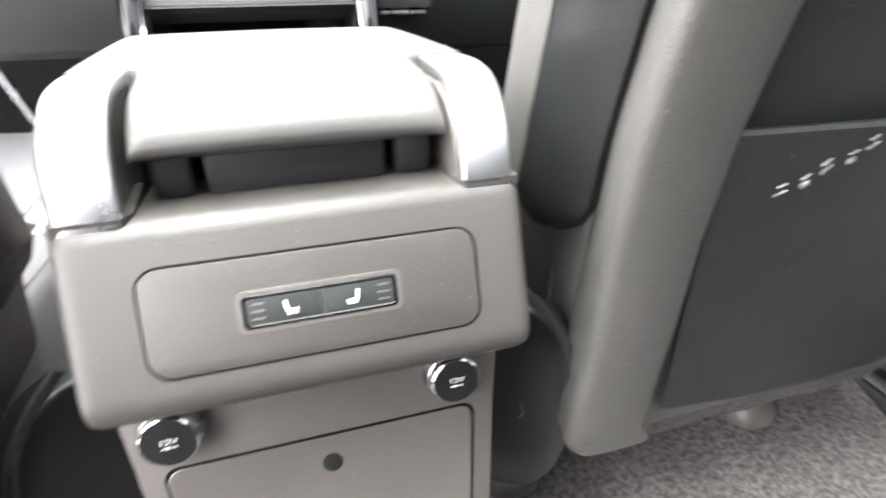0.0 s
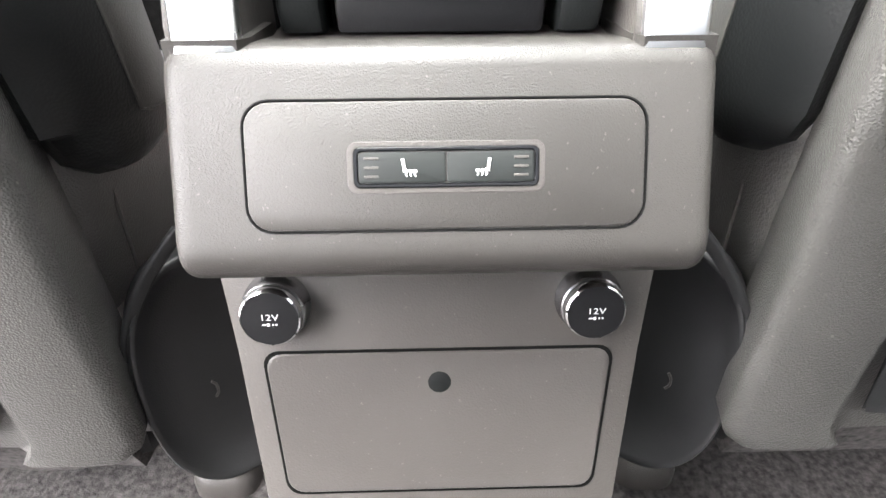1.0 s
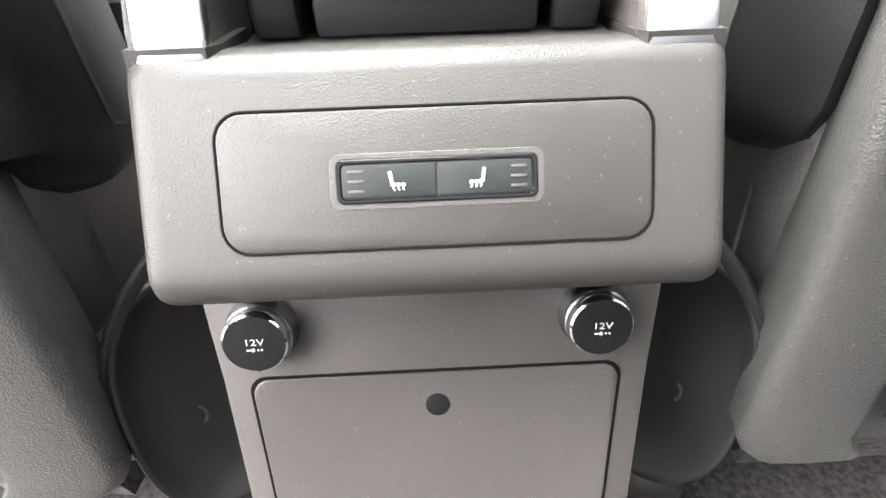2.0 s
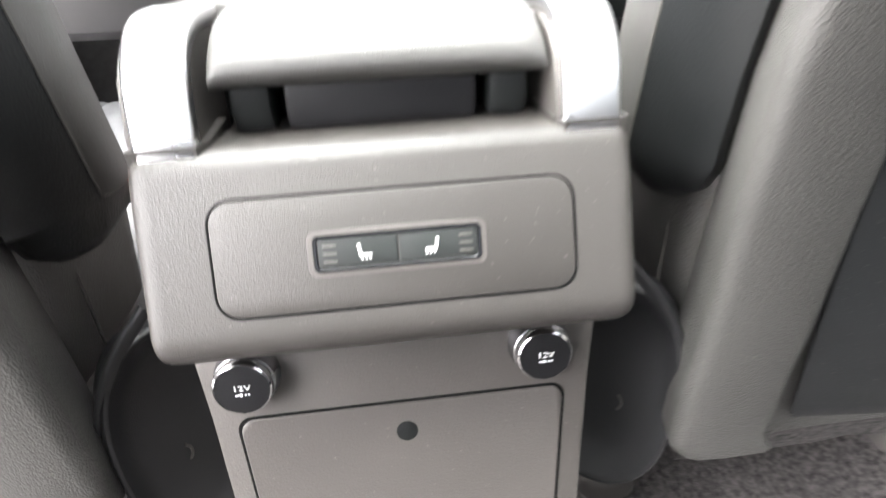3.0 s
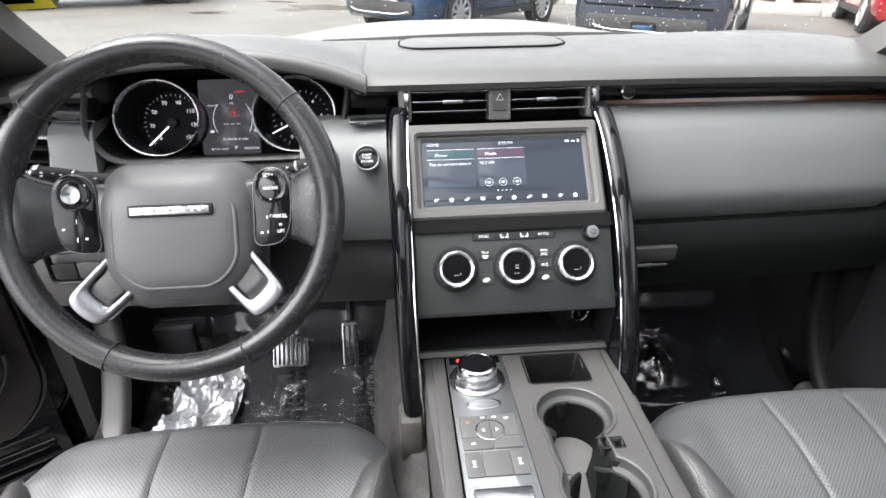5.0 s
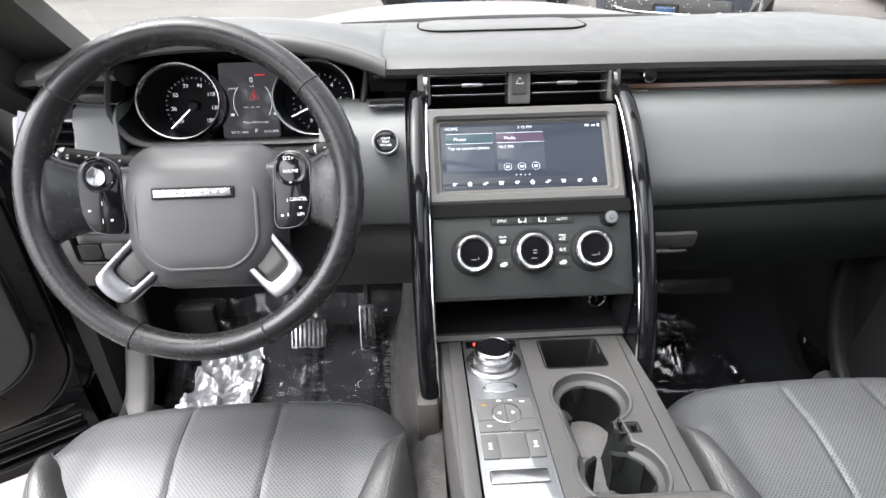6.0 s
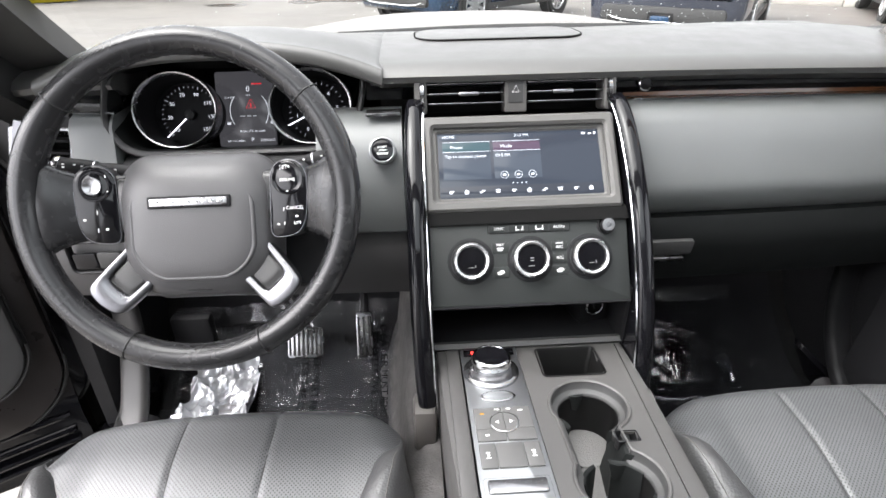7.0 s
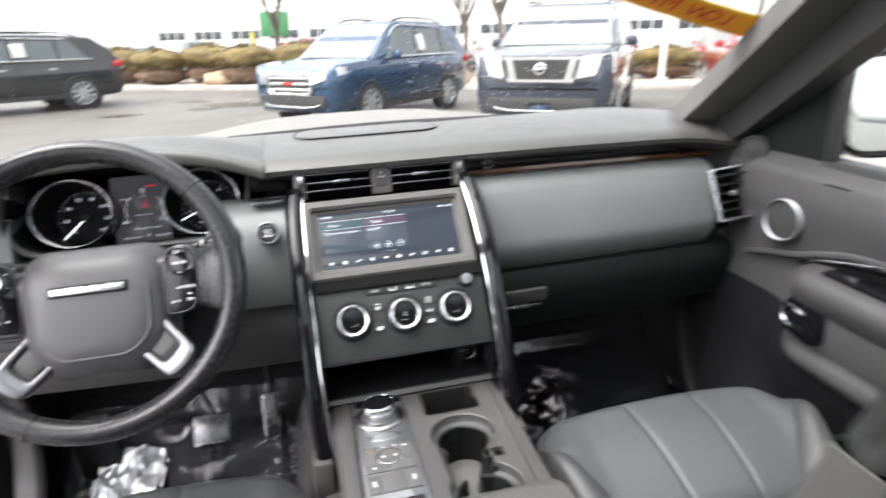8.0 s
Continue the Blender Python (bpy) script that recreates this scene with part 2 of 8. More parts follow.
def rim(bm, m, outer, inner, z0, z1, edge=0.0008, n=6):
    """A rounded frame: outer and inner are (w, h, r)."""
    o, i = rect(*outer, n), rect(*inner, n)
    o2 = rect(outer[0] - 2 * edge, outer[1] - 2 * edge, max(1e-4, outer[2] - edge), n)
    i2 = rect(inner[0] + 2 * edge, inner[1] + 2 * edge, inner[2] + edge, n)
    rings = [flat_ring(m, o, z0), flat_ring(m, o, z1 - edge), flat_ring(m, o2, z1), flat_ring(m, i2, z1), flat_ring(m, i, z1 - edge), flat_ring(m, i, z0)]
    loft(bm, rings + [rings[0]], cap_a=False, cap_b=False)
    bmesh.ops.remove_doubles(bm, verts=bm.verts, dist=1e-6)


def block(bm, c, s, r=0.003, m=ID, seg=2):
    """A box round c with rounded edges."""
    t = bmesh.new()
    bmesh.ops.create_cube(t, size=1.0)
    bmesh.ops.scale(t, vec=s, verts=t.verts)
    r = min(r, min(s) * 0.45)
    if r > 0:
        bmesh.ops.bevel(t, geom=t.edges[:], offset=r, segments=seg, profile=0.5, affect="EDGES")
    bmesh.ops.transform(t, matrix=m @ Matrix.Translation(c), verts=t.verts)
    join(bm, t)


def join(bm, t):
    me = bpy.data.meshes.new("tmp")
    t.to_mesh(me)
    t.free()
    bm.from_mesh(me)
    bpy.data.meshes.remove(me)


def lathe(bm, m, profile, n=32, cap_a=True, cap_b=True, sx=1.0, sy=1.0):
    """Turns (radius, height) pairs round the frame's z."""
    loft(bm, [[m @ Vector((sx * r * math.cos(2 * math.pi * k / n), sy * r * math.sin(2 * math.pi * k / n), z)) for k in range(n)] for r, z in profile], True, cap_a, cap_b)


def smooth_path(pts, steps=6):
    """A Catmull-Rom line through the points."""
    p = [Vector(q) for q in pts]
    p = [2 * p[0] - p[1]] + p + [2 * p[-1] - p[-2]]
    out = []
    for i in range(1, len(p) - 2):
        for k in range(steps):
            t = k / steps
            a, b, c, d = p[i - 1:i + 3]
            out.append(0.5 * ((2 * b) + (c - a) * t + (2 * a - 5 * b + 4 * c - d) * t * t + (3 * b - a - 3 * c + d) * t ** 3))
    return out + [p[-2]]


def sweep(bm, pts, outline, up=(0, 0, 1), closed=False, scale=None):
    """Carries an outline (side, up) along a path."""
    pts = [Vector(p) for p in pts]
    rings = []
    n = len(pts)
    for i, p in enumerate(pts):
        a = pts[(i - 1) % n] if closed or i else pts[0]
        b = pts[(i + 1) % n] if closed or i < n - 1 else pts[-1]
        t = (b - a).normalized()
        side = t.cross(Vector(up))
        side = side.normalized() if side.length > 1e-6 else Vector((1, 0, 0))
        u = side.cross(t).normalized()
        s = scale(i / (n - 1)) if scale else 1.0
        rings.append([p + side * x * s + u * y * s for x, y in outline])
    if closed:
        loft(bm, rings + [rings[0]], True, False, False)
        bmesh.ops.remove_doubles(bm, verts=bm.verts, dist=1e-6)
    else:
        loft(bm, rings)


def chaikin(pts, times=2):
    """A closed outline with its corners cut round."""
    for _ in range(times):
        out = []
        for (ax, ay), (bx, by) in zip(pts, pts[1:] + pts[:1]):
            out += [(0.75 * ax + 0.25 * bx, 0.75 * ay + 0.25 * by), (0.25 * ax + 0.75 * bx, 0.25 * ay + 0.75 * by)]
        pts = out
    return pts


def circle(r, n=10, ry=None):
    return [(r * math.cos(2 * math.pi * k / n), (ry or r) * math.sin(2 * math.pi * k / n)) for k in range(n)]


def tube(bm, pts, r, n=10, up=(0, 0, 1), closed=False, ry=None):
    sweep(bm, pts, circle(r, n, ry), up, closed)


def extrude_x(bm, profile, x0, x1, r=0.0):
    """A (y, z) outline drawn out along x; r softens the two ends."""
    cy = sum(p[0] for p in profile) / len(profile)
    cz = sum(p[1] for p in profile) / len(profile)
    rings = []
    steps = ((0, 1),) if r <= 0 else ((0, 1), (1, 0.6), (2, 0.3), (3, 0))
    if r <= 0:
        rings = [[Vector((x, y, z)) for y, z in profile] for x in (x0, x1)]
    else:
        def shrunk(x, q):
            ring = []
            for y, z in profile:
                d = Vector((y - cy, z - cz))
                k = max(0.0, 1 - q / max(d.length, 1e-6))
                ring.append(Vector((x, cy + d.x * k, cz + d.y * k)))
            return ring
        for k in range(4):
            a = radians(30 * k)
            rings.append(shrunk(x0 + r * (1 - math.sin(a)), r * (1 - math.cos(a)) if k == 0 else r * (1 - math.sin(a))))
        rings = [shrunk(x0, r), shrunk(x0 + r * 0.3, r * 0.3), shrunk(x0 + r, 0), shrunk(x1 - r, 0), shrunk(x1 - r * 0.3, r * 0.3), shrunk(x1, r)]
    loft(bm, rings)


def field(bm, nu, nv, f, base=None):
    """A surface f(u, v) over the unit square; with base, closed downwards by the points base(u, v)."""
    top = [[bm.verts.new(f(i / nu, j / nv)) for i in range(nu + 1)] for j in range(nv + 1)]
    for j in range(nv):
        for i in range(nu):
            bm.faces.new((top[j][i], top[j][i + 1], top[j + 1][i + 1], top[j + 1][i]))
    if base:
        edge = [(i, 0) for i in range(nu + 1)] + [(nu, j) for j in range(1, nv + 1)] + [(i, nv) for i in range(nu - 1, -1, -1)] + [(0, j) for j in range(nv - 1, 0, -1)]
        low = [bm.verts.new(base(i / nu, j / nv)) for i, j in edge]
        for k in range(len(edge)):
            a, b = edge[k], edge[(k + 1) % len(edge)]
            bm.faces.new((top[a[1]][a[0]], low[k], low[(k + 1) % len(edge)], top[b[1]][b[0]]))
        bm.faces.new(low)


def lettering(words, m, size, material, parent, name="lettering", align="CENTER", wide=1.0):
    """Flat letters of the built-in font on a face, as a mesh."""
    cu = bpy.data.curves.new("letters", "FONT")
    cu.body, cu.size, cu.align_x, cu.align_y, cu.resolution_u = words, size, align, "CENTER", 2
    tmp = bpy.data.objects.new("letters", cu)
    me = bpy.data.meshes.new_from_object(tmp)
    bpy.data.objects.remove(tmp)
    bm = bmesh.new()
    bm.from_mesh(me)
    bpy.data.meshes.remove(me)
    bmesh.ops.transform(bm, matrix=m @ Matrix.Diagonal((wide, 1, 1, 1)), verts=bm.verts)
    return part(name, bm, material, parent)


def bars(m, rows, material, parent, name="marking"):
    """Thin raised strips (x, y, w, h) on a face."""
    bm = bmesh.new()
    for x, y, w, h in rows:
        plate(bm, m, w, h, min(w, h) * 0.3, 0, 0.0003, 0.0001, 2, x, y)
    return part(name, bm, material, parent)


def mix(a, b, t):
    return a + (b - a) * t


def ease(t):
    t = max(0.0, min(1.0, t))
    return t * t * (3 - 2 * t)

# ---- the shell of the car: floor, firewall, pillars, roof, sills, walls behind ----
bm = bmesh.new()
FLOOR = [(-1.35, 0.12), (0.30, 0.12), (0.42, 0.17), (1.16, 0.17), (1.30, 0.27), (1.40, 0.45), (1.46, 0.80), (1.50, 0.80), (1.44, 0.42), (1.32, 0.22), (1.18, 0.10), (-1.35, 0.06)]
extrude_x(bm, FLOOR, -0.76, 0.80)
structure("floor", bm, CARPET_DARK, "black carpeted car floor with rising toe board", "floor")

bm = bmesh.new()
for c0, s0 in (((0, 0.48, 1.49), (1.22, 0.14, 0.03)), ((0, -0.79, 1.50), (1.00, 1.12, 0.03)), ((-0.59, -0.40, 1.50), (0.18, 1.62, 0.03)), ((0.59, -0.40, 1.50), (0.18, 1.62, 0.03))):
    block(bm, c0, s0, 0.01)
structure("ceiling", bm, HEADLINER, "light cloth headliner of the car roof", "ceiling")

bm = bmesh.new()
field(bm, 8, 12, lambda u, v: Vector((mix(-0.6, 0.6, u), mix(-0.30, 0.46, v), 1.53 + 0.02 * math.sin(math.pi * u))))
structure("roof_window", bm, GLASS_ROOF, "clear panoramic glass roof", "window")

bm = bmesh.new()
block(bm, (0, -1.36, 0.50), (1.5, 0.03, 0.82), 0.01)
block(bm, (0, -1.36, 1.45), (1.5, 0.03, 0.10), 0.01)
block(bm, (-0.70, -1.36, 1.15), (0.10, 0.03, 0.50), 0.01)
block(bm, (0.70, -1.36, 1.15), (0.10, 0.03, 0.50), 0.01)
structure("wall_rear", bm, PLASTIC_DARK, "dark tailgate trim with rear window opening", "wall")

bm = bmesh.new()
field(bm, 2, 2, lambda u, v: Vector((mix(-0.66, 0.66, u), -1.355, mix(0.90, 1.41, v))))
structure("window_rear", bm, GLASS_TINT, "dark privacy glass of the tailgate", "window")
bm = bmesh.new()
field(bm, 2, 2, lambda u, v: Vector((mix(0.775, 0.70, v), mix(-1.22, 0.02, u), mix(0.89, 1.41, v))))
structure("window_right", bm, GLASS_TINT, "dark privacy glass of the rear side windows", "window")
bm = bmesh.new()
block(bm, (0.79, -1.02, 0.50), (0.05, 0.62, 0.80), 0.01)
block(bm, (0.79, -0.335, 0.50), (0.05, 0.74, 0.80), 0.01)
block(bm, (0.76, -0.62, 1.45), (0.08, 1.46, 0.10), 0.01)
structure("wall_right", bm, PLASTIC_DARK, "dark trim of the closed rear door and side", "wall")
bm = bmesh.new()
block(bm, (-0.79, -1.02, 0.50), (0.05, 0.62, 0.80), 0.01)
block(bm, (-0.76, -0.62, 1.45), (0.08, 1.46, 0.10), 0.01)
structure("wall_left", bm, PLASTIC_DARK, "dark side trim behind the open rear door", "wall")
for sx in (-1, 1):
    for y, w in ((0.03, 0.12), (-1.28, 0.14)):
        bm = bmesh.new()
        loft(bm, [[Vector((sx * x + a, y + dy * w / 2 + b, z)) for a, dy in ((-0.025, -1), (0.025, -1), (0.025, 1), (-0.025, 1))] for x, b, z in ((0.775, 0.0, 0.12), (0.775, 0.0, 0.9), (0.66, -0.06, 1.49))])
        structure("pillar", bm, HEADLINER, "cloth-trimmed door pillar of the car", "pillar")

# grey trim that runs along the sill and curves up ahead of the door opening
for sx in (-1, 1):
    bm = bmesh.new()
    sweep(bm, smooth_path([(sx * 0.722, y, z) for y, z in ((-0.1, 0.196), (0.5, 0.200), (0.85, 0.205), (0.98, 0.222), (1.045, 0.255), (1.085, 0.300), (1.115, 0.355), (1.135, 0.430), (1.145, 0.56))], 8), rect(0.030, 0.052, 0.013, 4), (1, 0, 0))
    # the passenger copy is coloured near black to stand for footwell shade
    structure("sill_trim", bm, SILL_GREY if sx < 0 else PLASTIC_DARK, "grey moulded sill trim curving up beside the footwell" if sx < 0 else "moulded sill trim curving up beside the footwell, coloured dark for the shade there", "trim", 60)

# sills under the door openings
for sx in (-1, 1):
    bm = bmesh.new()
    prof = [(0.735, 0.17), (0.735, 0.215), (0.755, 0.235), (0.80, 0.225), (0.815, 0.19), (0.84, 0.185), (0.855, 0.15), (0.86, 0.02), (0.74, 0.02)]
    loft(bm, [[Vector((sx * x, y, z)) for x, z in prof] for y in (-1.3, 1.25)])
    structure("door_sill", bm, GLOSS, "gloss black door sill with stepped seals", "sill")
    bm = bmesh.new()
    tube(bm, smooth_path([(sx * 0.742, -0.1, 0.245), (sx * 0.742, 0.6, 0.245), (sx * 0.742, 1.0, 0.25), (sx * 0.745, 1.12, 0.33), (sx * 0.75, 1.17, 0.55), (sx * 0.755, 1.2, 0.8)], 6), 0.011, 8, (1, 0, 0))
    structure("trim", bm, RUBBER, "black rubber door seal along the opening", "trim")
    bm = bmesh.new()
    field(bm, 6, 10, lambda u, v, sx=sx: Vector((sx * (mix(0.745, 0.735, u) + 0.02 * (1 - ease(v / 0.12))), mix(1.07, 1.42, v), mix(0.16, 0.62, u))), lambda u, v, sx=sx: Vector((sx * 0.79, mix(1.07, 1.42, v), mix(0.16, 0.62, u))))
    structure("kick_panel", bm, PLASTIC_DARK, "black side panel of the footwell", "trim")

# carpeted sides of the tunnel below the console
for sx in (-1, 1):
    bm = bmesh.new()
    rings = []
    for k in range(15):
        y = mix(0.60, 1.36, k / 14)
        up = 0.10 * ease((y - 1.1) / 0.26)
        rings.append([Vector((sx * x, y, z)) for x, z in ((0.255, 0.172 + up), (0.225, 0.185 + up), (0.205, 0.23 + up * 0.7), (0.188, 0.36 + up * 0.3), (0.176, 0.44), (0.150, 0.47), (0.13, 0.47), (0.13, 0.172))])
    loft(bm, rings)
    structure("tunnel_side", bm, TUNNEL, "grey carpeted side of the centre tunnel", "carpet", 50)

# inner sill trim and the body pillar ahead of the doors
for sx in (-1, 1):
    bm = bmesh.new()
    loft(bm, [[Vector((sx * x, y, z)) for x, z in ((0.700, 0.165), (0.700, 0.196), (0.708, 0.212), (0.724, 0.220), (0.742, 0.216), (0.748, 0.19), (0.748, 0.165))] for y in (-0.2, 0.3, 0.9, 1.10)])
    structure("sill_trim", bm, PLASTIC_TRIM, "dark grey plastic sill trim", "trim", 50)
    bm = bmesh.new()
    block(bm, (sx * 0.815, 1.27, 0.46), (0.09, 0.30, 0.88), 0.02)
    structure("door_pillar", bm, RUBBER, "black body pillar ahead of the door", "pillar")

# windscreen pillars
for sx in (-1, 1):
    bm = bmesh.new()
    path = smooth_path([(sx * 0.735, 1.26, 0.855), (sx * 0.715, 1.06, 0.985), (sx * 0.685, 0.84, 1.135), (sx * 0.645, 0.60, 1.29), (sx * 0.60, 0.38, 1.43)], 5)
    sweep(bm, path, [(-sx * a, b) for a, b in ((0.050, -0.028), (0.056, 0.0), (0.04, 0.026), (0.0, 0.034), (-0.05, 0.03), (-0.06, -0.02), (0.0, -0.036))], (0, 0, 1))
    structure("windscreen_pillar", bm, PILLAR_CLOTH, "grey cloth-covered windscreen pillar", "pillar")
    bm = bmesh.new()
    sweep(bm, [p + Vector((sx * 0.028, -0.05, -0.045)) for p in path], [(a, b) for a, b in ((0.03, -0.03), (0.03, 0.03), (-0.03, 0.03), (-0.03, -0.03))], (0, 0, 1))
    structure("pillar_seal", bm, RUBBER, "black rubber seal on the windscreen pillar", "trim")



def on_glass(u, v):
    """The curved windscreen, from its base (v 0) to the roof (v 1)."""
    q = mix(-1, 1, u)
    return Vector((q * mix(0.735, 0.60, v), mix(1.45, 0.50, v) - mix(0.22, 0.11, v) * q * q, mix(0.895, 1.45, v) + 0.02 * math.sin(math.pi * v)))


bm = bmesh.new()
field(bm, 24, 16, on_glass)
pane = structure("windscreen", bm, GLASS, "clear raked windscreen with water spots", "windscreen")
pane.visible_shadow = False

# ---- dashboard ----
dash = thing("dashboard", (0, 1.05, 0.5), "black soft-touch dashboard with gloss black and wood trim", "dashboard")


def bow(x):
    """How far the dash curves away from the seats towards the doors."""
    return 0.05 * (abs(x) / 0.7) ** 2.2


def ribbon(bm, prof, x0, x1, n, bend=1.0, drop=0.0):
    """A (y, z) line drawn across the car along the dash's curve."""
    rings = []
    for k in range(n + 1):
        x = mix(x0, x1, k / n)
        b = bow(x) * bend
        rings.append([Vector((x, y + b, z - drop * bow(x))) for y, z in prof])
    loft(bm, rings)


SAG = 0.37  # how much the passenger side of the dash sinks towards the door, against its bow
# top pad with its rolled rear lip
bm = bmesh.new()
TOP = [(1.030, 0.893), (1.012, 0.899), (1.008, 0.908), (1.018, 0.917), (1.045, 0.923), (1.12, 0.930), (1.20, 0.932), (1.32, 0.924), (1.46, 0.902), (1.46, 0.86), (1.095, 0.86)]
TOP_FAR = [(1.205, 0.925), (1.21, 0.928), (1.22, 0.930), (1.23, 0.931), (1.24, 0.931), (1.26, 0.930), (1.28, 0.928), (1.32, 0.924), (1.46, 0.902), (1.46, 0.86), (1.205, 0.86)]
rings = []
for x in [-0.74, -0.70, -0.665, -0.655, -0.654] + [-0.64 + 0.02 * k for k in range(22)] + [-0.1955, -0.195, -0.18, -0.10, 0.0, 0.12, 0.24, 0.36, 0.46, 0.54, 0.60, 0.65, 0.69, 0.72, 0.74]:
    prof = TOP_FAR if -0.6545 < x < -0.1952 else TOP
    rings.append([Vector((x, min(y + bow(x) * 0.8, 1.45 - 0.22 * (x / 0.735) ** 2 + 0.02), z - 0.012 * ease((abs(x) - 0.6) / 0.14) - (SAG * bow(x) * ease((1.25 - y) / 0.2) if x > 0 else 0.0))) for y, z in prof])
loft(bm, rings)
part("top_pad", bm, SOFT_TOP, dash, "broad soft black dash top")
spk = Matrix.Translation((0.0, 1.222, 0.9308)) @ pose(0, 0, 0, -1.2, 0, 0)
bm = bmesh.new()
rim(bm, spk, (0.283, 0.133, 0.046), (0.277, 0.127, 0.044), -0.004, 0.0016, 0.0004)
part("speaker_groove", bm, VOID, dash, "thin dark seam round the dash speaker")
bm = bmesh.new()
plate(bm, spk, 0.276, 0.126, 0.0435, -0.004, 0.0022, 0.0012, 8)
part("speaker_panel", bm, SOFT_TOP, dash, "rounded speaker panel in the dash top")
# gloss band under the lip
bm = bmesh.new()
BAND = [(1.040, 0.897), (1.046, 0.868), (1.10, 0.868), (1.10, 0.897)]
ribbon(bm, BAND, 0.14, 0.73, 14, 1.0, SAG)
part("gloss_band", bm, GLOSS, dash, "gloss black band below the dash top")
bm = bmesh.new()
ribbon(bm, BAND, -0.215, -0.14, 4)
part("gloss_band", bm, GLOSS, dash)
bm = bmesh.new()
ribbon(bm, [(1.036, 0.871), (1.034, 0.866), (1.037, 0.862), (1.08, 0.862), (1.08, 0.871)], 0.165, 0.69, 14, 1.0, SAG)
part("wood_strip", bm, WOOD, dash, "slim dark wood veneer strip")
bm = bmesh.new()
ribbon(bm, [(1.034, 0.8625), (1.032, 0.861), (1.034, 0.859), (1.07, 0.859), (1.07, 0.8625)], 0.155, 0.69, 14, 1.0, SAG)
part("chrome_line", bm, CHROME, dash, "thin bright strip under the wood")
bm = bmesh.new()
m = face((0.197, 1.040, 0.882), 10)
lathe(bm, m, [(0.010, 0), (0.010, 0.006), (0.0088, 0.007), (0.0082, 0.0045), (0.0, 0.0045)], 24)
part("round_button", bm, CHROME, dash, "small round chrome-ringed button")
bm = bmesh.new()
lathe(bm, m, [(0.0082, 0.002), (0.0080, 0.0062), (0.0, 0.0064)], 20)
part("button_face", bm, GLOSS, dash)

# passenger pad
bm = bmesh.new()
PAD = [(1.045, 0.858), (1.015, 0.857), (0.998, 0.850), (0.988, 0.835), (0.979, 0.805), (0.971, 0.775), (0.9655, 0.752), (0.9640, 0.742), (0.9655, 0.732), (0.9705, 0.720), (0.9775, 0.708), (0.9855, 0.697), (0.995, 0.688), (1.05, 0.685)]
ribbon(bm, PAD, 0.168, 0.668, 18, 1.0, SAG)
part("passenger_pad", bm, SOFT, dash, "padded grey passenger side panel")
bm = bmesh.new()
GLOVE = [(1.06, 0.69), (0.978, 0.688), (0.968, 0.665), (0.975, 0.63), (0.992, 0.585), (1.008, 0.555), (1.03, 0.548), (1.20, 0.548), (1.20, 0.69)]
ribbon(bm, GLOVE, 0.160, 0.735, 16, 1.0, SAG)
part("glove_box", bm, GLOVE_SKIN, dash, "black glove box lid below the pad")
bm = bmesh.new()
m = face((0.245, 0.975, 0.628), -14)
plate(bm, m, 0.088, 0.030, 0.006, -0.004, 0.003, 0.002, 4, 0, 0.010)
part("glove_box_handle", bm, PLASTIC_DOOR, dash, "black glove box pull")
bm = bmesh.new()
plate(bm, m, 0.078, 0.008, 0.003, -0.004, 0.005, 0.002, 4, -0.004, -0.012)
part("handle_edge", bm, SATIN, dash, "pale lip of the glove box pull")

# end vents
for sx in (-1, 1):
    vent = face((0.700, 1.006, 0.782), 22, -14) @ pose(0, 0, 0, 0, 0, 9) if sx > 0 else face((-0.682, 1.010, 0.799), 22, 14) @ pose(0, 0, 0, 0, 0, -9)
    bm = bmesh.new()
    rim(bm, vent, (0.086, 0.110, 0.006), (0.066, 0.096, 0.003), -0.03, 0.006, 0.002)
    v = part("end_vent", bm, SATIN, dash, "satin metal framed outer air vent")
    bm = bmesh.new()
    plate(bm, vent, 0.070, 0.100, 0.003, -0.045, -0.028, 0.001)
    part("duct", bm, VOID, v)
    for k in range(5):
        bm = bmesh.new()
        block(bm, (0, -0.036 + 0.018 * k, -0.010), (0.068, 0.0035, 0.018), 0.001, vent @ pose(0, 0, 0, 18, 0, 0))
        part("slat", bm, PLASTIC_DARK, v)
    bm = bmesh.new()
    block(bm, (0, 0, -0.001), (0.014, 0.012, 0.010), 0.002, vent)
    part("vent_tab", bm, SATIN, v)
    bm = bmesh.new()
    ribbon(bm, [(0.985, 0.745), (0.978, 0.715), (1.0, 0.69), (1.10, 0.69), (1.10, 0.86), (1.04, 0.86), (1.03, 0.80)], 0.669 * sx, 0.745 * sx, 4)
    part("end_cap", bm, PLASTIC_DARK, dash)

# bright edge of the dash end beside the driver's door
bm = bmesh.new()
sweep(bm, smooth_path([(-0.700, 1.020, 0.862), (-0.708, 1.012, 0.835), (-0.718, 0.998, 0.790), (-0.726, 0.984, 0.745), (-0.728, 0.978, 0.722)], 5), [(-0.008, -0.004), (0.006, -0.004), (0.009, 0.0), (0.006, 0.004), (-0.008, 0.004)], (0, -1, 0.2))
part("end_trim", bm, SPOKE_METAL, dash, "satin metal edge of the dash end")

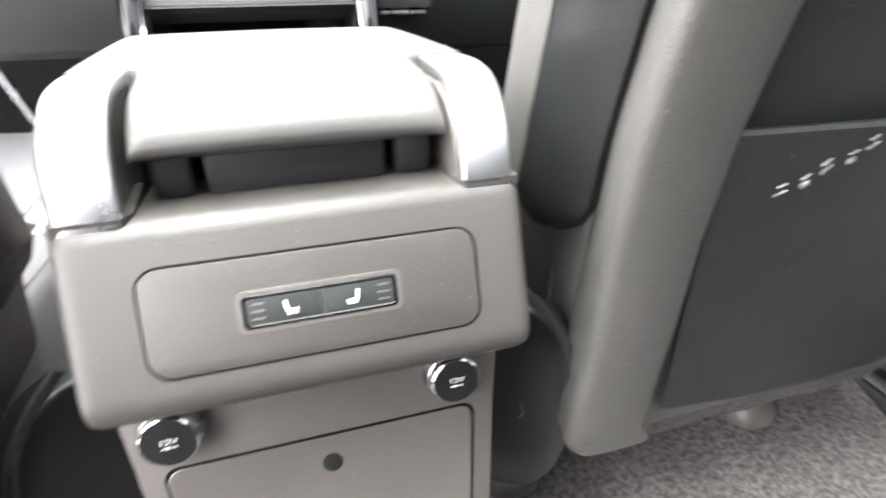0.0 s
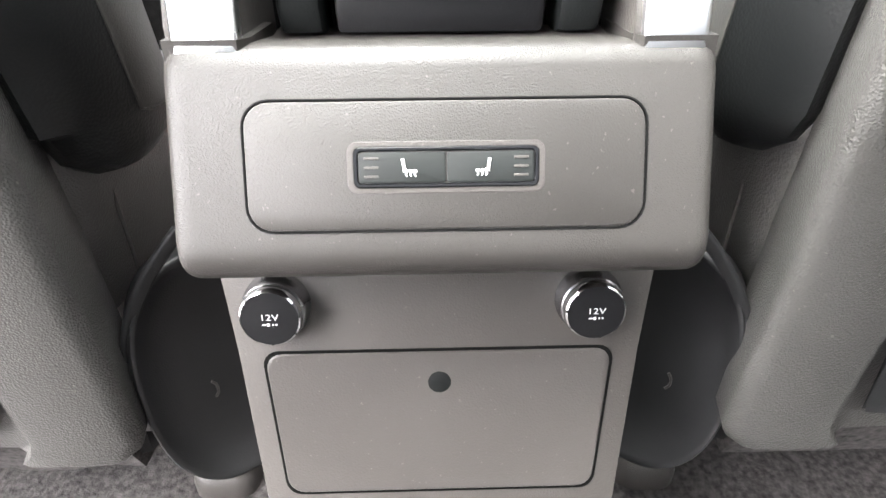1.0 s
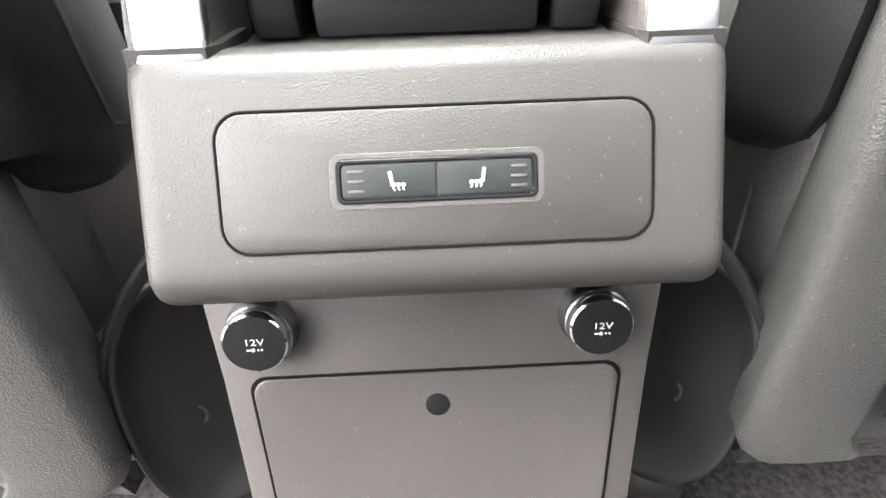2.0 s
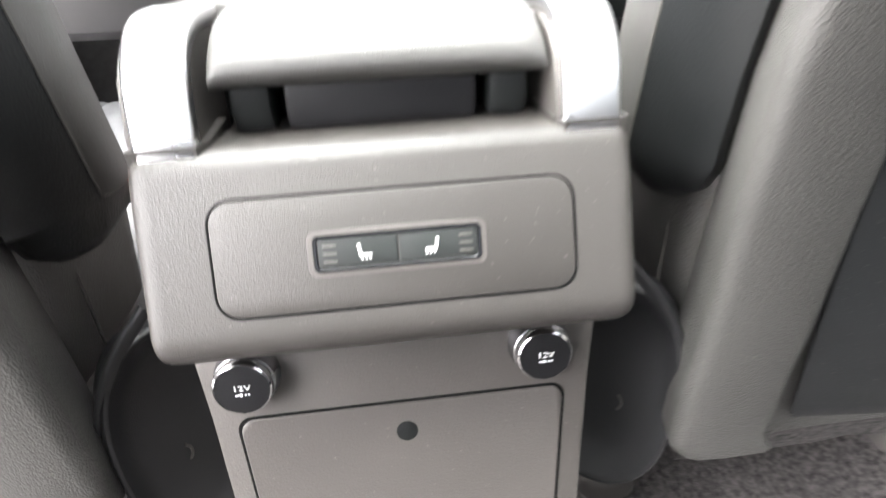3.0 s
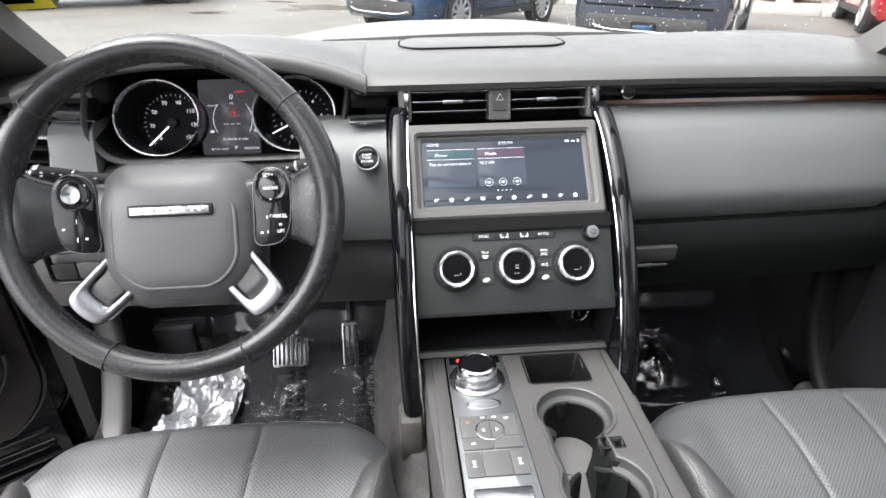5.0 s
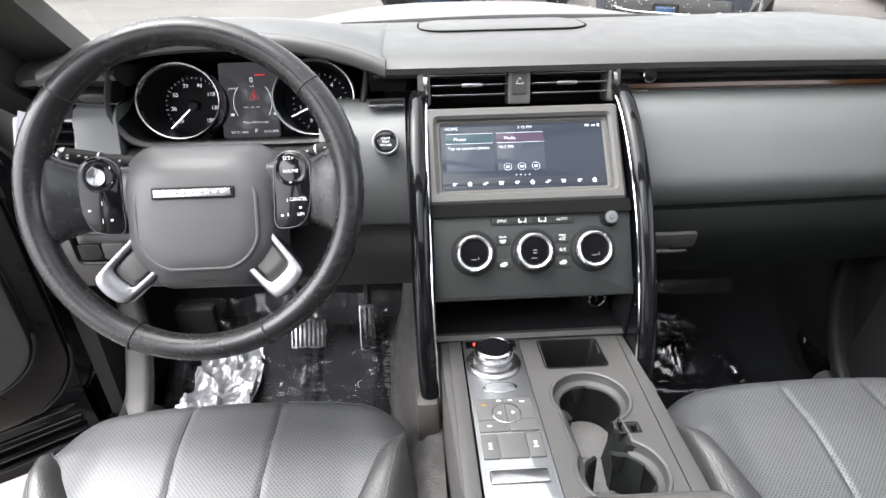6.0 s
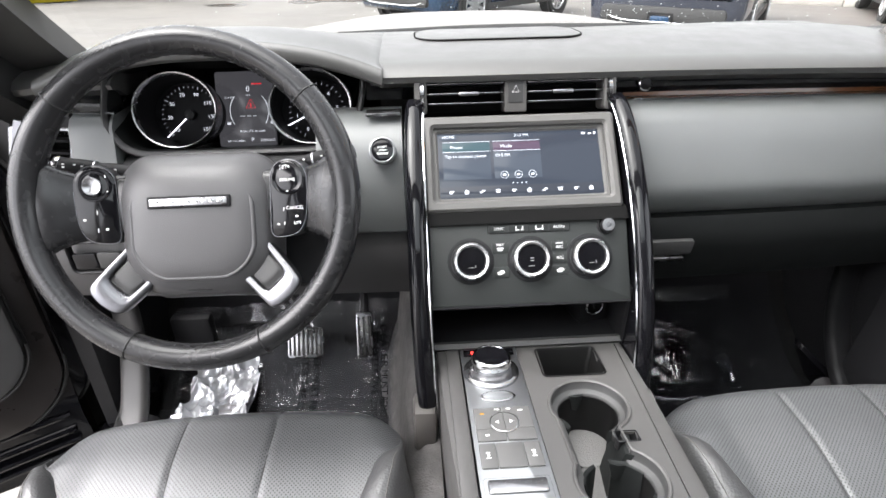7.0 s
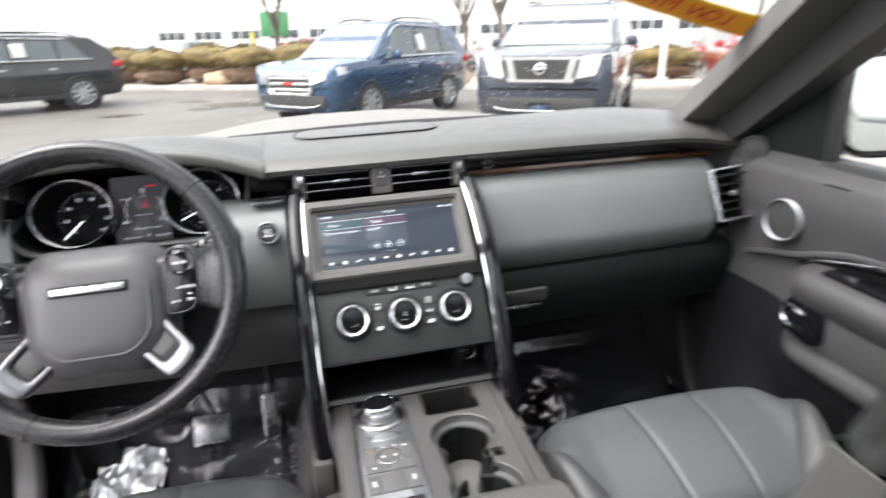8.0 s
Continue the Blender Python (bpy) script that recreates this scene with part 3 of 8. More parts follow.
# driver side: panel with the start button, knee panel
bm = bmesh.new()
DRV = [(1.045, 0.858), (1.012, 0.857), (0.992, 0.850), (0.972, 0.838), (0.955, 0.815), (0.945, 0.780), (0.940, 0.730), (0.945, 0.700), (0.96, 0.69), (1.06, 0.69)]
ribbon(bm, DRV, -0.285, -0.165, 6, 1.0)
part("driver_panel", bm, SOFT, dash, "padded grey panel round the start button")
bm = bmesh.new()
loft(bm, [[Vector((x, y + bow(x) + 0.018 * ease((x + 0.640) / 0.085) * ease((z - 0.70) / 0.10), z)) for y, z in ((1.075, 0.863), (1.010, 0.862), (0.994, 0.857), (0.983, 0.845), (0.977, 0.825), (0.969, 0.80), (0.960, 0.76), (0.955, 0.715), (0.960, 0.697), (1.10, 0.69))] for x in [-0.642 + 0.0118 * k for k in range(6)]])
part("outer_panel", bm, SOFT, dash, "padded grey panel beside the outer vent")
bm = bmesh.new()
ribbon(bm, [(1.034, 0.8675), (1.000, 0.8670), (0.998, 0.8655), (1.000, 0.8635), (1.06, 0.8635), (1.06, 0.8675)], -0.70, -0.574, 8)
part("chrome_line", bm, CHROME, dash)
bm = bmesh.new()
ribbon(bm, BAND, -0.73, -0.574, 8)
part("gloss_band", bm, GLOSS, dash)
bm = bmesh.new()
ribbon(bm, [(1.030, 0.893), (1.012, 0.897), (1.008, 0.904), (1.016, 0.911), (1.045, 0.916), (1.12, 0.922), (1.20, 0.922), (1.20, 0.88), (1.05, 0.88)], -0.668, -0.570, 8, 0.8)
part("outer_lip", bm, SOFT_TOP, dash, "rolled lip of the dash top beside the hood")
bm = bmesh.new()
KNEE = [(1.06, 0.694), (0.960, 0.692), (0.950, 0.67), (0.955, 0.62), (0.975, 0.575), (1.0, 0.56), (1.20, 0.56), (1.20, 0.694)]
ribbon(bm, KNEE, -0.735, -0.160, 16, 0.7)
part("knee_panel", bm, PLASTIC_TRIM, dash, "dark lower panel above the pedals")
bm = bmesh.new()
m = face((-0.612, 0.966, 0.668), 0)
rim(bm, m, (0.118, 0.056, 0.012), (0.108, 0.046, 0.008), -0.01, 0.003, 0.002)
part("switch_pocket", bm, PLASTIC_DARK, dash, "recessed switch pocket on the knee panel")
for k in range(3):
    bm = bmesh.new()
    plate(bm, m, 0.034, 0.026, 0.003, -0.004, 0.0015, 0.001, 3, -0.034 + 0.0355 * k, -0.006)
    part("switch_key", bm, PLASTIC_DOOR if k else GLOSS, dash)
start = face((-0.192, 0.949, 0.824), 32)
bm = bmesh.new()
lathe(bm, start, [(0.0185, -0.006), (0.0185, 0.0035), (0.0165, 0.005), (0.0150, 0.0035), (0.0150, -0.002)], 36, False, False)
sb = part("start_button", bm, ALU, dash, "round satin-ringed engine start button")
bm = bmesh.new()
lathe(bm, start, [(0.0149, -0.004), (0.0147, 0.0022), (0.0125, 0.0028), (0.0, 0.0028)], 32)
part("button_cap", bm, GLOSS, sb)
for k, w in enumerate(("START", "STOP", "ENGINE")):
    lettering(w, start @ Matrix.Translation((0, 0.0045 - 0.0045 * k, 0.0031)), 0.0045, WHITE_PRINT, sb)
bm = bmesh.new()
block(bm, (-0.190, 1.000, 0.862), (0.05, 0.02, 0.006), 0.002)
part("sensor_bar", bm, SATIN, dash, "short satin bar above the start button")

# instrument binnacle
hood = thing("instrument_cluster", (-0.42, 1.10, 0.8), "hooded instrument cluster with two chrome-ringed dials", "instrument cluster")
bm = bmesh.new()
HOOD = chaikin([(-0.562, 0.809), (-0.500, 0.808), (-0.340, 0.807), (-0.284, 0.808), (-0.238, 0.834), (-0.230, 0.860), (-0.222, 0.900), (-0.226, 0.916), (-0.300, 0.932), (-0.500, 0.932), (-0.570, 0.918), (-0.573, 0.905), (-0.586, 0.868), (-0.586, 0.842)], 2)
rings = []
for y, g in ((1.19, -0.006), (1.10, -0.003), (1.050, 0.0), (1.036, 0.001), (1.031, 0.0025), (1.029, 0.0055), (1.031, 0.0085), (1.040, 0.009), (1.07, 0.009)):
    rings.append([Vector((-0.404 + (x + 0.404) * (1 + g / 0.182), y - 0.10 * (0.865 - z), 0.872 + (z - 0.872) * (1 + g / 0.064) - 0.040 * ease((y - 1.036) / 0.09) * ease((0.850 - z) / 0.04))) for x, z in HOOD])
loft(bm, rings[3:], True, False, False)
part("hood", bm, HOOD_SKIN, hood, "dark hood with cut corners round the dials", 60)
bm = bmesh.new()
loft(bm, rings[:4], True, True, False)
part("hood_lining", bm, GLOVE_SKIN, hood, "black inside of the hood", 60)
bm = bmesh.new()


def visor_at(u, v, under):
    """The visor: a rolled front edge, high over the dials, sinking into the dash top at its ends and towards the glass."""
    q = 2 * u - 1
    y = mix(1.004, 1.32, v) - 0.014 * abs(q) ** 3 * (1 - v)
    lip = max(0.0, 1 - v / 0.045)
    dash_top = 0.921 + 0.009 * ease((y - 1.0) / 0.12) - 0.016 * ease((y - 1.22) / 0.2)
    crown = 0.040 * (1 - abs(q) ** 2.4) * (1 - ease((v - 0.25) / 0.75))
    sink = 0.001 + 0.026 * ease((abs(q) - 0.955) / 0.045) * ease(v / 0.5)
    return Vector((-0.421 + 0.232 * q * (1 + 0.05 * v), y + 0.007 * lip - 0.004 * math.sin(math.pi * lip) + (0.012 if under else 0.0), dash_top + crown - sink * ease(v / 0.10) - 0.020 * lip ** 1.4 - (0.006 if under else 0.0)))


field(bm, 44, 44, lambda u, v: visor_at(u, v ** 2, False), lambda u, v: visor_at(u, v ** 2, True))
part("visor", bm, SOFT_TOP, hood, "overhanging visor above the dials", 60)
bm = bmesh.new()
ribbon(bm, [(1.05, 0.788), (1.028, 0.797), (1.005, 0.79), (0.985, 0.74), (0.975, 0.70), (1.06, 0.69)], -0.58, -0.26, 8, 0.4)
part("column_panel", bm, PLASTIC_DOOR, hood)
dialplane = face((-0.400, 1.135, 0.834), 21)
bm = bmesh.new()
plate(bm, dialplane, 0.40, 0.14, 0.05, -0.01, -0.002, 0.001)
part("dial_panel", bm, GLOSS, hood)
DIAL_FACE = mat("dial_face", (0.010, 0.010, 0.011), 0.6, var=0.05, spec=0.08)
NEEDLE = glow("white_needle", (0.9, 0.92, 1.0), 0.4)
LIT = glow("lit_figures", (0.85, 0.88, 0.95), 0.13)
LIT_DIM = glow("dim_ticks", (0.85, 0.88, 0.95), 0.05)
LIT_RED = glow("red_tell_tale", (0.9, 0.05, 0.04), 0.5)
LIT_AMBER = glow("amber_tell_tale", (0.9, 0.45, 0.05), 0.18)
for sx, figures, a0, a1, needle in ((-0.0995, ("10", "30", "50", "70", "90", "110", "130", "150"), 225, -45, 222), (0.0990, ("0", "1", "2", "3", "4", "5", "6"), 240, -40, 205)):
    d = dialplane @ Matrix.Translation((sx, 0.002, 0.0))
    bm = bmesh.new()
    mouth = d @ Matrix.Translation((0, -0.0055, 0))
    lathe(bm, mouth, [(0.0625, 0.060), (0.0625, 0.082), (0.0610, 0.0860), (0.0590, 0.0850), (0.0580, 0.081), (0.0578, 0.074)], 64, False, False, sy=0.90)
    g = part("gauge", bm, SATIN, hood, "round gauge with a bright bezel ring")
    bm = bmesh.new()
    lathe(bm, mouth, [(0.0579, 0.078), (0.0570, 0.050), (0.0560, 0.024), (0.0550, 0.0212), (0.0, 0.0212)], 48, False, sy=0.90)
    part("dial_face", bm, DIAL_FACE, g)
    d = d @ Matrix.Translation((0, -0.0066, 0.0200))
    for k, w in enumerate(figures):
        a = radians(mix(a0, a1, k / (len(figures) - 1)))
        lettering(w, d @ Matrix.Translation((0.0325 * math.cos(a), 0.0325 * math.sin(a), 0.0016)), 0.0085, LIT, g)
    bm = bmesh.new()
    nt = 2 * (len(figures) - 1) * 2
    for k in range(nt + 1):
        a = mix(a0, a1, k / nt)
        plate(bm, d @ pose(0, 0, 0, 0, 0, a), 0.0055 if k % 4 == 0 else 0.003, 0.0008, 0.0003, 0.0012, 0.0016, 0.0001, 1, 0.0430, 0)
    part("tick_marks", bm, LIT_DIM, g)
    bm = bmesh.new()
    plate(bm, d @ pose(0, 0, 0, 0, 0, needle), 0.058, 0.0017, 0.0006, 0.004, 0.006, 0.0004, 2, 0.022, 0)
    part("needle", bm, NEEDLE, g)
    bm = bmesh.new()
    lathe(bm, d, [(0.008, 0.001), (0.008, 0.008), (0.006, 0.009), (0, 0.009)], 20)
    part("needle_hub", bm, PLASTIC_DARK, g)
SCREEN_DARK = glow("dim_display", (0.040, 0.040, 0.044), 0.20)
bm = bmesh.new()
plate(bm, dialplane, 0.088, 0.116, 0.004, 0.010, 0.0205, 0.0003, 3, -0.014, 0.002)
ds = part("driver_display", bm, SCREEN_DARK, hood, "small dim display between the dials")
dd = dialplane @ Matrix.Translation((-0.008, 0.000, 0.0208))
for w, x, y, s, mt in (("0", 0, 0.0325, 0.012, LIT), ("mph", 0, 0.0235, 0.004, LIT), ("Press OK to clear", 0.003, -0.0325, 0.0055, LIT), ("P", 0.002, -0.0465, 0.009, LIT), ("061151 miles", -0.024, -0.0475, 0.0050, LIT), ("02/23/2023", 0.026, -0.0475, 0.0052, LIT), ("3:19 PM", -0.030, 0.020, 0.0045, LIT)):
    lettering(w, dd @ Matrix.Translation((x, y, 0)), s, mt, ds)
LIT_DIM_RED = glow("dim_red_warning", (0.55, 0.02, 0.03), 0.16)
bars(dd, [(0.014, 0.0405, 0.016, 0.0022)], LIT_DIM_RED, ds, "red_warning")
bars(dd, [(-0.011, -0.009, 0.008, 0.0018), (-0.001, -0.009, 0.006, 0.0018), (0.008, -0.009, 0.006, 0.0018)], LIT_DIM, ds, "message_bar")
bm = bmesh.new()
tube(bm, [dd @ Vector((0.003 + 0.0085 * math.cos(radians(q)), 0.008 + 0.0095 * math.sin(radians(q)), 0.0004)) for q in (90, 210, 330)], 0.0007, 4, (0, 0, 1), True)
part("warning_triangle", bm, LIT_DIM_RED, ds)
bm = bmesh.new()
plate(bm, dd, 0.0022, 0.0065, 0.0006, 0.0, 0.0004, 0.0001, 2, 0.003, 0.008)
part("warning_bar", bm, LIT_DIM_RED, ds)
for s in (-1, 1):
    bm = bmesh.new()
    tube(bm, [dd @ Vector((s * 0.030 * math.cos(radians(a)), 0.034 * math.sin(radians(a)) - 0.002, 0.0004)) for a in range(-35, 46, 8)], 0.0005, 4)
    part("display_arc", bm, LIT, ds)
for x in (-0.033, 0.035):
    bars(dd, [(x, -0.02, 0.006, 0.004)], LIT, ds, "level_icon")

# ---- centre stack: columns, screen, climate panel, cubby ----
stack = thing("center_stack", (0, 0.9, 0.56), "dark centre stack with screen, vents and climate controls", "centre stack")
COLUMN = [(0.772, 0.525), (0.780, 0.56), (0.800, 0.62), (0.835, 0.69), (0.885, 0.765), (0.945, 0.828), (0.985, 0.858), (1.010, 0.868)]
for sx in (-1, 1):
    bm = bmesh.new()
    path = smooth_path([(sx * (0.1455 + 0.005 * math.sin(k / 7 * math.pi)), y, z) for k, (y, z) in enumerate(COLUMN)], 6)
    out = [(0.0122, -0.014), (0.0128, -0.004), (0.0122, 0.003), (0.0100, 0.0078), (0.0060, 0.0105), (0.0, 0.0115), (-0.0060, 0.0105), (-0.0100, 0.0078), (-0.0122, 0.003), (-0.0128, -0.004), (-0.0122, -0.014), (-0.0122, -0.05), (0.0122, -0.05)]
    sweep(bm, path, out, (0, -1, 0.3))
    part("column", bm, GLOSS, stack, "curved gloss black side column")
    bm = bmesh.new()
    tube(bm, [p + Vector((-sx * 0.0132, -0.004, 0.003)) for p in path], 0.0016, 8, (1, 0, 0))
    part("column_edge", bm, CHROME, stack, "thin chrome line beside the column")
    bm = bmesh.new()
    block(bm, (sx * 0.1495, 0.775, 0.490), (0.032, 0.045, 0.075), 0.008)
    part("column_foot", bm, PLASTIC_LOW, stack)

# screen surround
bez = face((-0.003, 0.934, 0.806), 41)
bm = bmesh.new()
rim(bm, bez, (0.268, 0.138, 0.006), (0.240, 0.106, 0.004), -0.03, 0.006, 0.004)
surround = part("screen_surround", bm, BEZEL, stack, "matte grey screen surround")
bm = bmesh.new()
rim(bm, bez, (0.246, 0.112, 0.004), (0.226, 0.094, 0.002), -0.02, -0.003, 0.003)
part("inner_bezel", bm, BEZEL, surround)
SCREEN = glow("lit_screen", (0.022, 0.027, 0.036), 0.55)
TILE_A = glow("teal_tile", (0.030, 0.052, 0.060), 0.55)
TILE_B = glow("plum_tile", (0.048, 0.034, 0.052), 0.55)
TILE_C = glow("slate_tile", (0.034, 0.042, 0.054), 0.55)
BAR_DARK = glow("icon_bar", (0.012, 0.014, 0.018), 1.0)
ICON = glow("screen_icons", (0.75, 0.80, 0.86), 0.30)
for lit in (SCREEN, TILE_A, TILE_B, TILE_C, BAR_DARK, ICON):
    lit.node_tree.nodes["Principled BSDF"].inputs["Specular IOR Level"].default_value = 0.22
bm = bmesh.new()
plate(bm, bez, 0.228, 0.094, 0.001, -0.012, -0.006, 0.0003, 2)
screen = part("touch_screen", bm, SCREEN, stack, "lit touch screen on its home page")
sm = bez @ Matrix.Translation((0, 0, -0.0058))
SX, SY = 0.228 / 2, 0.094 / 2
for name, x, y, w, h, mt in (("tile_heading", -0.074, 0.0265, 0.066, 0.013, TILE_A), ("tile_heading", -0.0035, 0.0265, 0.066, 0.013, TILE_B), ("tile", -0.074, -0.0005, 0.066, 0.040, TILE_C), ("tile", -0.0035, -0.0005, 0.066, 0.040, TILE_C), ("icon_strip", 0, -0.0385, 0.226, 0.0155, BAR_DARK), ("home_tab", -0.098, 0.0415, 0.024, 0.0075, TILE_C)):
    bm = bmesh.new()
    plate(bm, sm, w, h, 0.0005, 0, 0.0003, 0.0001, 2, x, y)
    part(name, bm, mt, screen)
for w, x, y, s, al in (("HOME", -0.098, 0.0415, 0.0062, "CENTER"), ("3:19 PM", 0.004, 0.0415, 0.0062, "CENTER"), ("Phone", -0.096, 0.0262, 0.0068, "LEFT"), ("Media", -0.026, 0.0262, 0.0068, "LEFT"), ("Tap to connect phone", -0.1045, 0.0130, 0.0064, "LEFT"), ("90.5 FM", -0.034, 0.0130, 0.0064, "LEFT")):
    lettering(w, sm @ Matrix.Translation((x, y, 0.0004)), s, ICON, screen, align=al)
for row in ((-0.074, 0.0340, 0.066, 0.0005), (-0.0035, 0.0340, 0.066, 0.0005), (-0.074, 0.0198, 0.066, 0.0005), (-0.0035, 0.0198, 0.066, 0.0005)):
    bars(sm @ Matrix.Translation((0, 0, 0.0003)), [row], ICON, screen, "screen_rule")
for row in ((0.092, 0.0415, 0.006, 0.003), (0.101, 0.0410, 0.005, 0.002), (0.108, 0.0415, 0.003, 0.004)):
    bars(sm @ Matrix.Translation((0, 0, 0.0003)), [row], ICON, screen, "status_icon")
for k in range(4):
    bars(sm @ Matrix.Translation((0, 0, 0.0003)), [(-0.012 + 0.006 * k, -0.0275, 0.0016, 0.0016)], ICON, screen, "page_dot")
for k in range(3):
    bm = bmesh.new()
    tube(bm, [sm @ Vector((-0.023 + 0.0195 * k + 0.0052 * math.cos(a * math.pi / 10), -0.0155 + 0.0052 * math.sin(a * math.pi / 10), 0.0004)) for a in range(20)], 0.0003, 4, (0, 0, 1), True)
    block(bm, (-0.023 + 0.0195 * k, -0.0155, 0.0004), (0.0045, 0.0028, 0.0003), 0.0001, sm)
    part("screen_icon", bm, ICON, screen)
for k in range(10):
    x = -0.098 + 0.0215 * k
    bm = bmesh.new()
    kind = k % 4
    if kind == 0:
        lathe(bm, sm @ Matrix.Translation((x, -0.0385, 0.0004)), [(0.0024, 0), (0.0024, 0.0003), (0.0, 0.0003)], 10)
        block(bm, (x + 0.003, -0.0372, 0.0005), (0.003, 0.0012, 0.0003), 0.0001, sm)
    elif kind == 1:
        loft(bm, [flat_ring(sm @ Matrix.Translation((x, -0.0385, 0.0)), [(0, 0.0036), (-0.004, 0.0), (-0.0026, 0.0), (-0.0026, -0.003), (0.0026, -0.003), (0.0026, 0.0), (0.004, 0.0)], z) for z in (0.0003, 0.0006)])
    elif kind == 2:
        block(bm, (x - 0.0015, -0.0395, 0.0004), (0.0042, 0.0022, 0.0003), 0.0001, sm @ Matrix.Translation((0, 0, 0)))
        block(bm, (x + 0.0015, -0.0375, 0.0005), (0.0042, 0.0022, 0.0003), 0.0001, sm)
    else:
        block(bm, (x, -0.0395, 0.0004), (0.0056, 0.0026, 0.0003), 0.0001, sm)
        block(bm, (x, -0.0366, 0.0004), (0.0070, 0.0012, 0.0003), 0.0001, sm)
    part("screen_icon", bm, ICON, screen)

# climate panel
cl = face((0.0, 0.8485, 0.6945), 31)
bm = bmesh.new()
plate(bm, cl, 0.268, 0.112, 0.003, -0.05, 0.0, 0.002, 4, 0, 0.002)
climate = part("climate_panel", bm, FASCIA, stack, "satin dark climate control panel")
bm = bmesh.new()
extrude_x(bm, [(0.826, 0.655), (0.820, 0.646), (0.826, 0.640), (0.86, 0.640), (0.88, 0.66)], -0.134, 0.134)
part("panel_lip", bm, PLASTIC_DARK, climate)
bm = bmesh.new()
extrude_x(bm, [(0.872, 0.7445), (0.884, 0.756), (0.90, 0.756), (0.90, 0.74)], -0.134, 0.134)
part("panel_joint", bm, VOID, climate)
KNOB_RING = mat("knob_ring", (0.78, 0.78, 0.79), 0.25, metal=1.0, grain=1400, bump=0.1, var=0.03)
for k, x in enumerate((-0.08, 0.0, 0.08)):
    d = cl @ Matrix.Translation((x, 0.006, 0))
    bm = bmesh.new()
    lathe(bm, d, [(0.0310, -0.001), (0.0310, 0.0008), (0.0300, 0.0012), (0.0265, 0.0010), (0.0255, -0.001)], 48, False, False)
    part("knob_recess", bm, PLASTIC_DARK, climate)
    bm = bmesh.new()
    lathe(bm, d, [(0.0250, 0.0), (0.0248, 0.0105), (0.0240, 0.0135), (0.0220, 0.0152), (0.0195, 0.0142), (0.0180, 0.011)], 56, False, False)
    kn = part("climate_knob", bm, KNOB_RING, climate, "round metal-ringed climate knob")
    bm = bmesh.new()
    lathe(bm, d, [(0.0182, 0.004), (0.0182, 0.0120), (0.0175, 0.0126), (0.0, 0.0128)], 48)
    part("knob_glass", bm, GLOSS, kn)
    bars(d @ Matrix.Translation((0, 0, 0.0129)), [(-0.001, -0.0085, 0.007, 0.0010), (0.0050, -0.007, 0.0010, 0.004)] if k != 1 else [(0, 0.001, 0.005, 0.0015), (0, -0.0025, 0.005, 0.0015), (-0.001, -0.0095, 0.008, 0.0010)], GREY_PRINT, kn, "knob_marking")
tray = cl @ Matrix.Translation((0.0, 0.0475, 0))
bm = bmesh.new()
rim(bm, tray, (0.112, 0.0125, 0.002), (0.1095, 0.010, 0.0015), -0.001, 0.0007, 0.0002)
part("key_row_edge", bm, PLASTIC_DARK, climate)
for k, w in enumerate(("SYNC", "", "", "AUTO")):
    bm = bmesh.new()
    x = -0.0405 + 0.027 * k
    plate(bm, tray, 0.0266, 0.0098, 0.001, -0.001, 0.0012, 0.0004, 3, x, 0)
    key = part("climate_key", bm, FASCIA, climate)
    km = tray @ Matrix.Translation((x, 0, 0.0014))
    if w:
        lettering(w, km, 0.0055, WHITE_PRINT, key)
    else:
        bars(km, [(-0.004, 0, 0.0014, 0.006), (-0.002, -0.002, 0.005, 0.0016), (0.005, 0.0, 0.0014, 0.006), (0.004, -0.002, 0.004, 0.0016)], WHITE_PRINT, key)
for x, rows in ((-0.04, ("MAX", "")), (0.04, ("MAX A/C", "A/C", ""))):
    n = len(rows)
    for k, w in enumerate(rows):
        y = 0.006 + 0.0165 - 0.033 * k / (n - 1)
        bm = bmesh.new()
        plate(bm, cl, 0.022, 0.0145 if n == 2 else 0.0125, 0.0015, -0.001, 0.0010, 0.0004, 3, x, y)
        key = part("climate_key", bm, FASCIA, climate)
        km = cl @ Matrix.Translation((x, y, 0.0012))
        if w == "MAX A/C":
            lettering("MAX", km @ Matrix.Translation((0, 0.003, 0)), 0.0045, WHITE_PRINT, key)
            lettering("A/C", km @ Matrix.Translation((0, -0.002, 0)), 0.0055, WHITE_PRINT, key)
        elif w == "MAX":
            lettering("MAX", km @ Matrix.Translation((0, 0.0035, 0)), 0.0045, WHITE_PRINT, key)
            bars(km, [(0, -0.001, 0.009, 0.0014), (0, -0.0035, 0.006, 0.0014)], WHITE_PRINT, key)
        elif w:
            lettering(w, km, 0.0060, WHITE_PRINT, key)
        else:
            bars(km, [(0, 0, 0.010, 0.0016), (0.001, 0.002, 0.006, 0.0014), (-0.001, -0.002, 0.007, 0.0014)], WHITE_PRINT, key)
d = cl @ Matrix.Translation((0.1045, 0.047, 0))
bm = bmesh.new()
lathe(bm, d, [(0.0125, -0.001), (0.0122, 0.002), (0.0108, 0.003), (0.0108, 0.0)], 32, False, False)
pw = part("volume_knob", bm, PLASTIC_DARK, climate, "small round power and volume knob")
bm = bmesh.new()
lathe(bm, d, [(0.0095, 0), (0.0092, 0.011), (0.0082, 0.013), (0.0, 0.0132)], 32)
part("knob_cap", bm, SATIN, pw)
bm = bmesh.new()
tube(bm, [d @ Vector((0.0026 * math.cos(a), 0.0026 * math.sin(a), 0.0134)) for a in [math.pi * k / 8 for k in range(16)]], 0.0005, 4, (0, 0, 1), True)
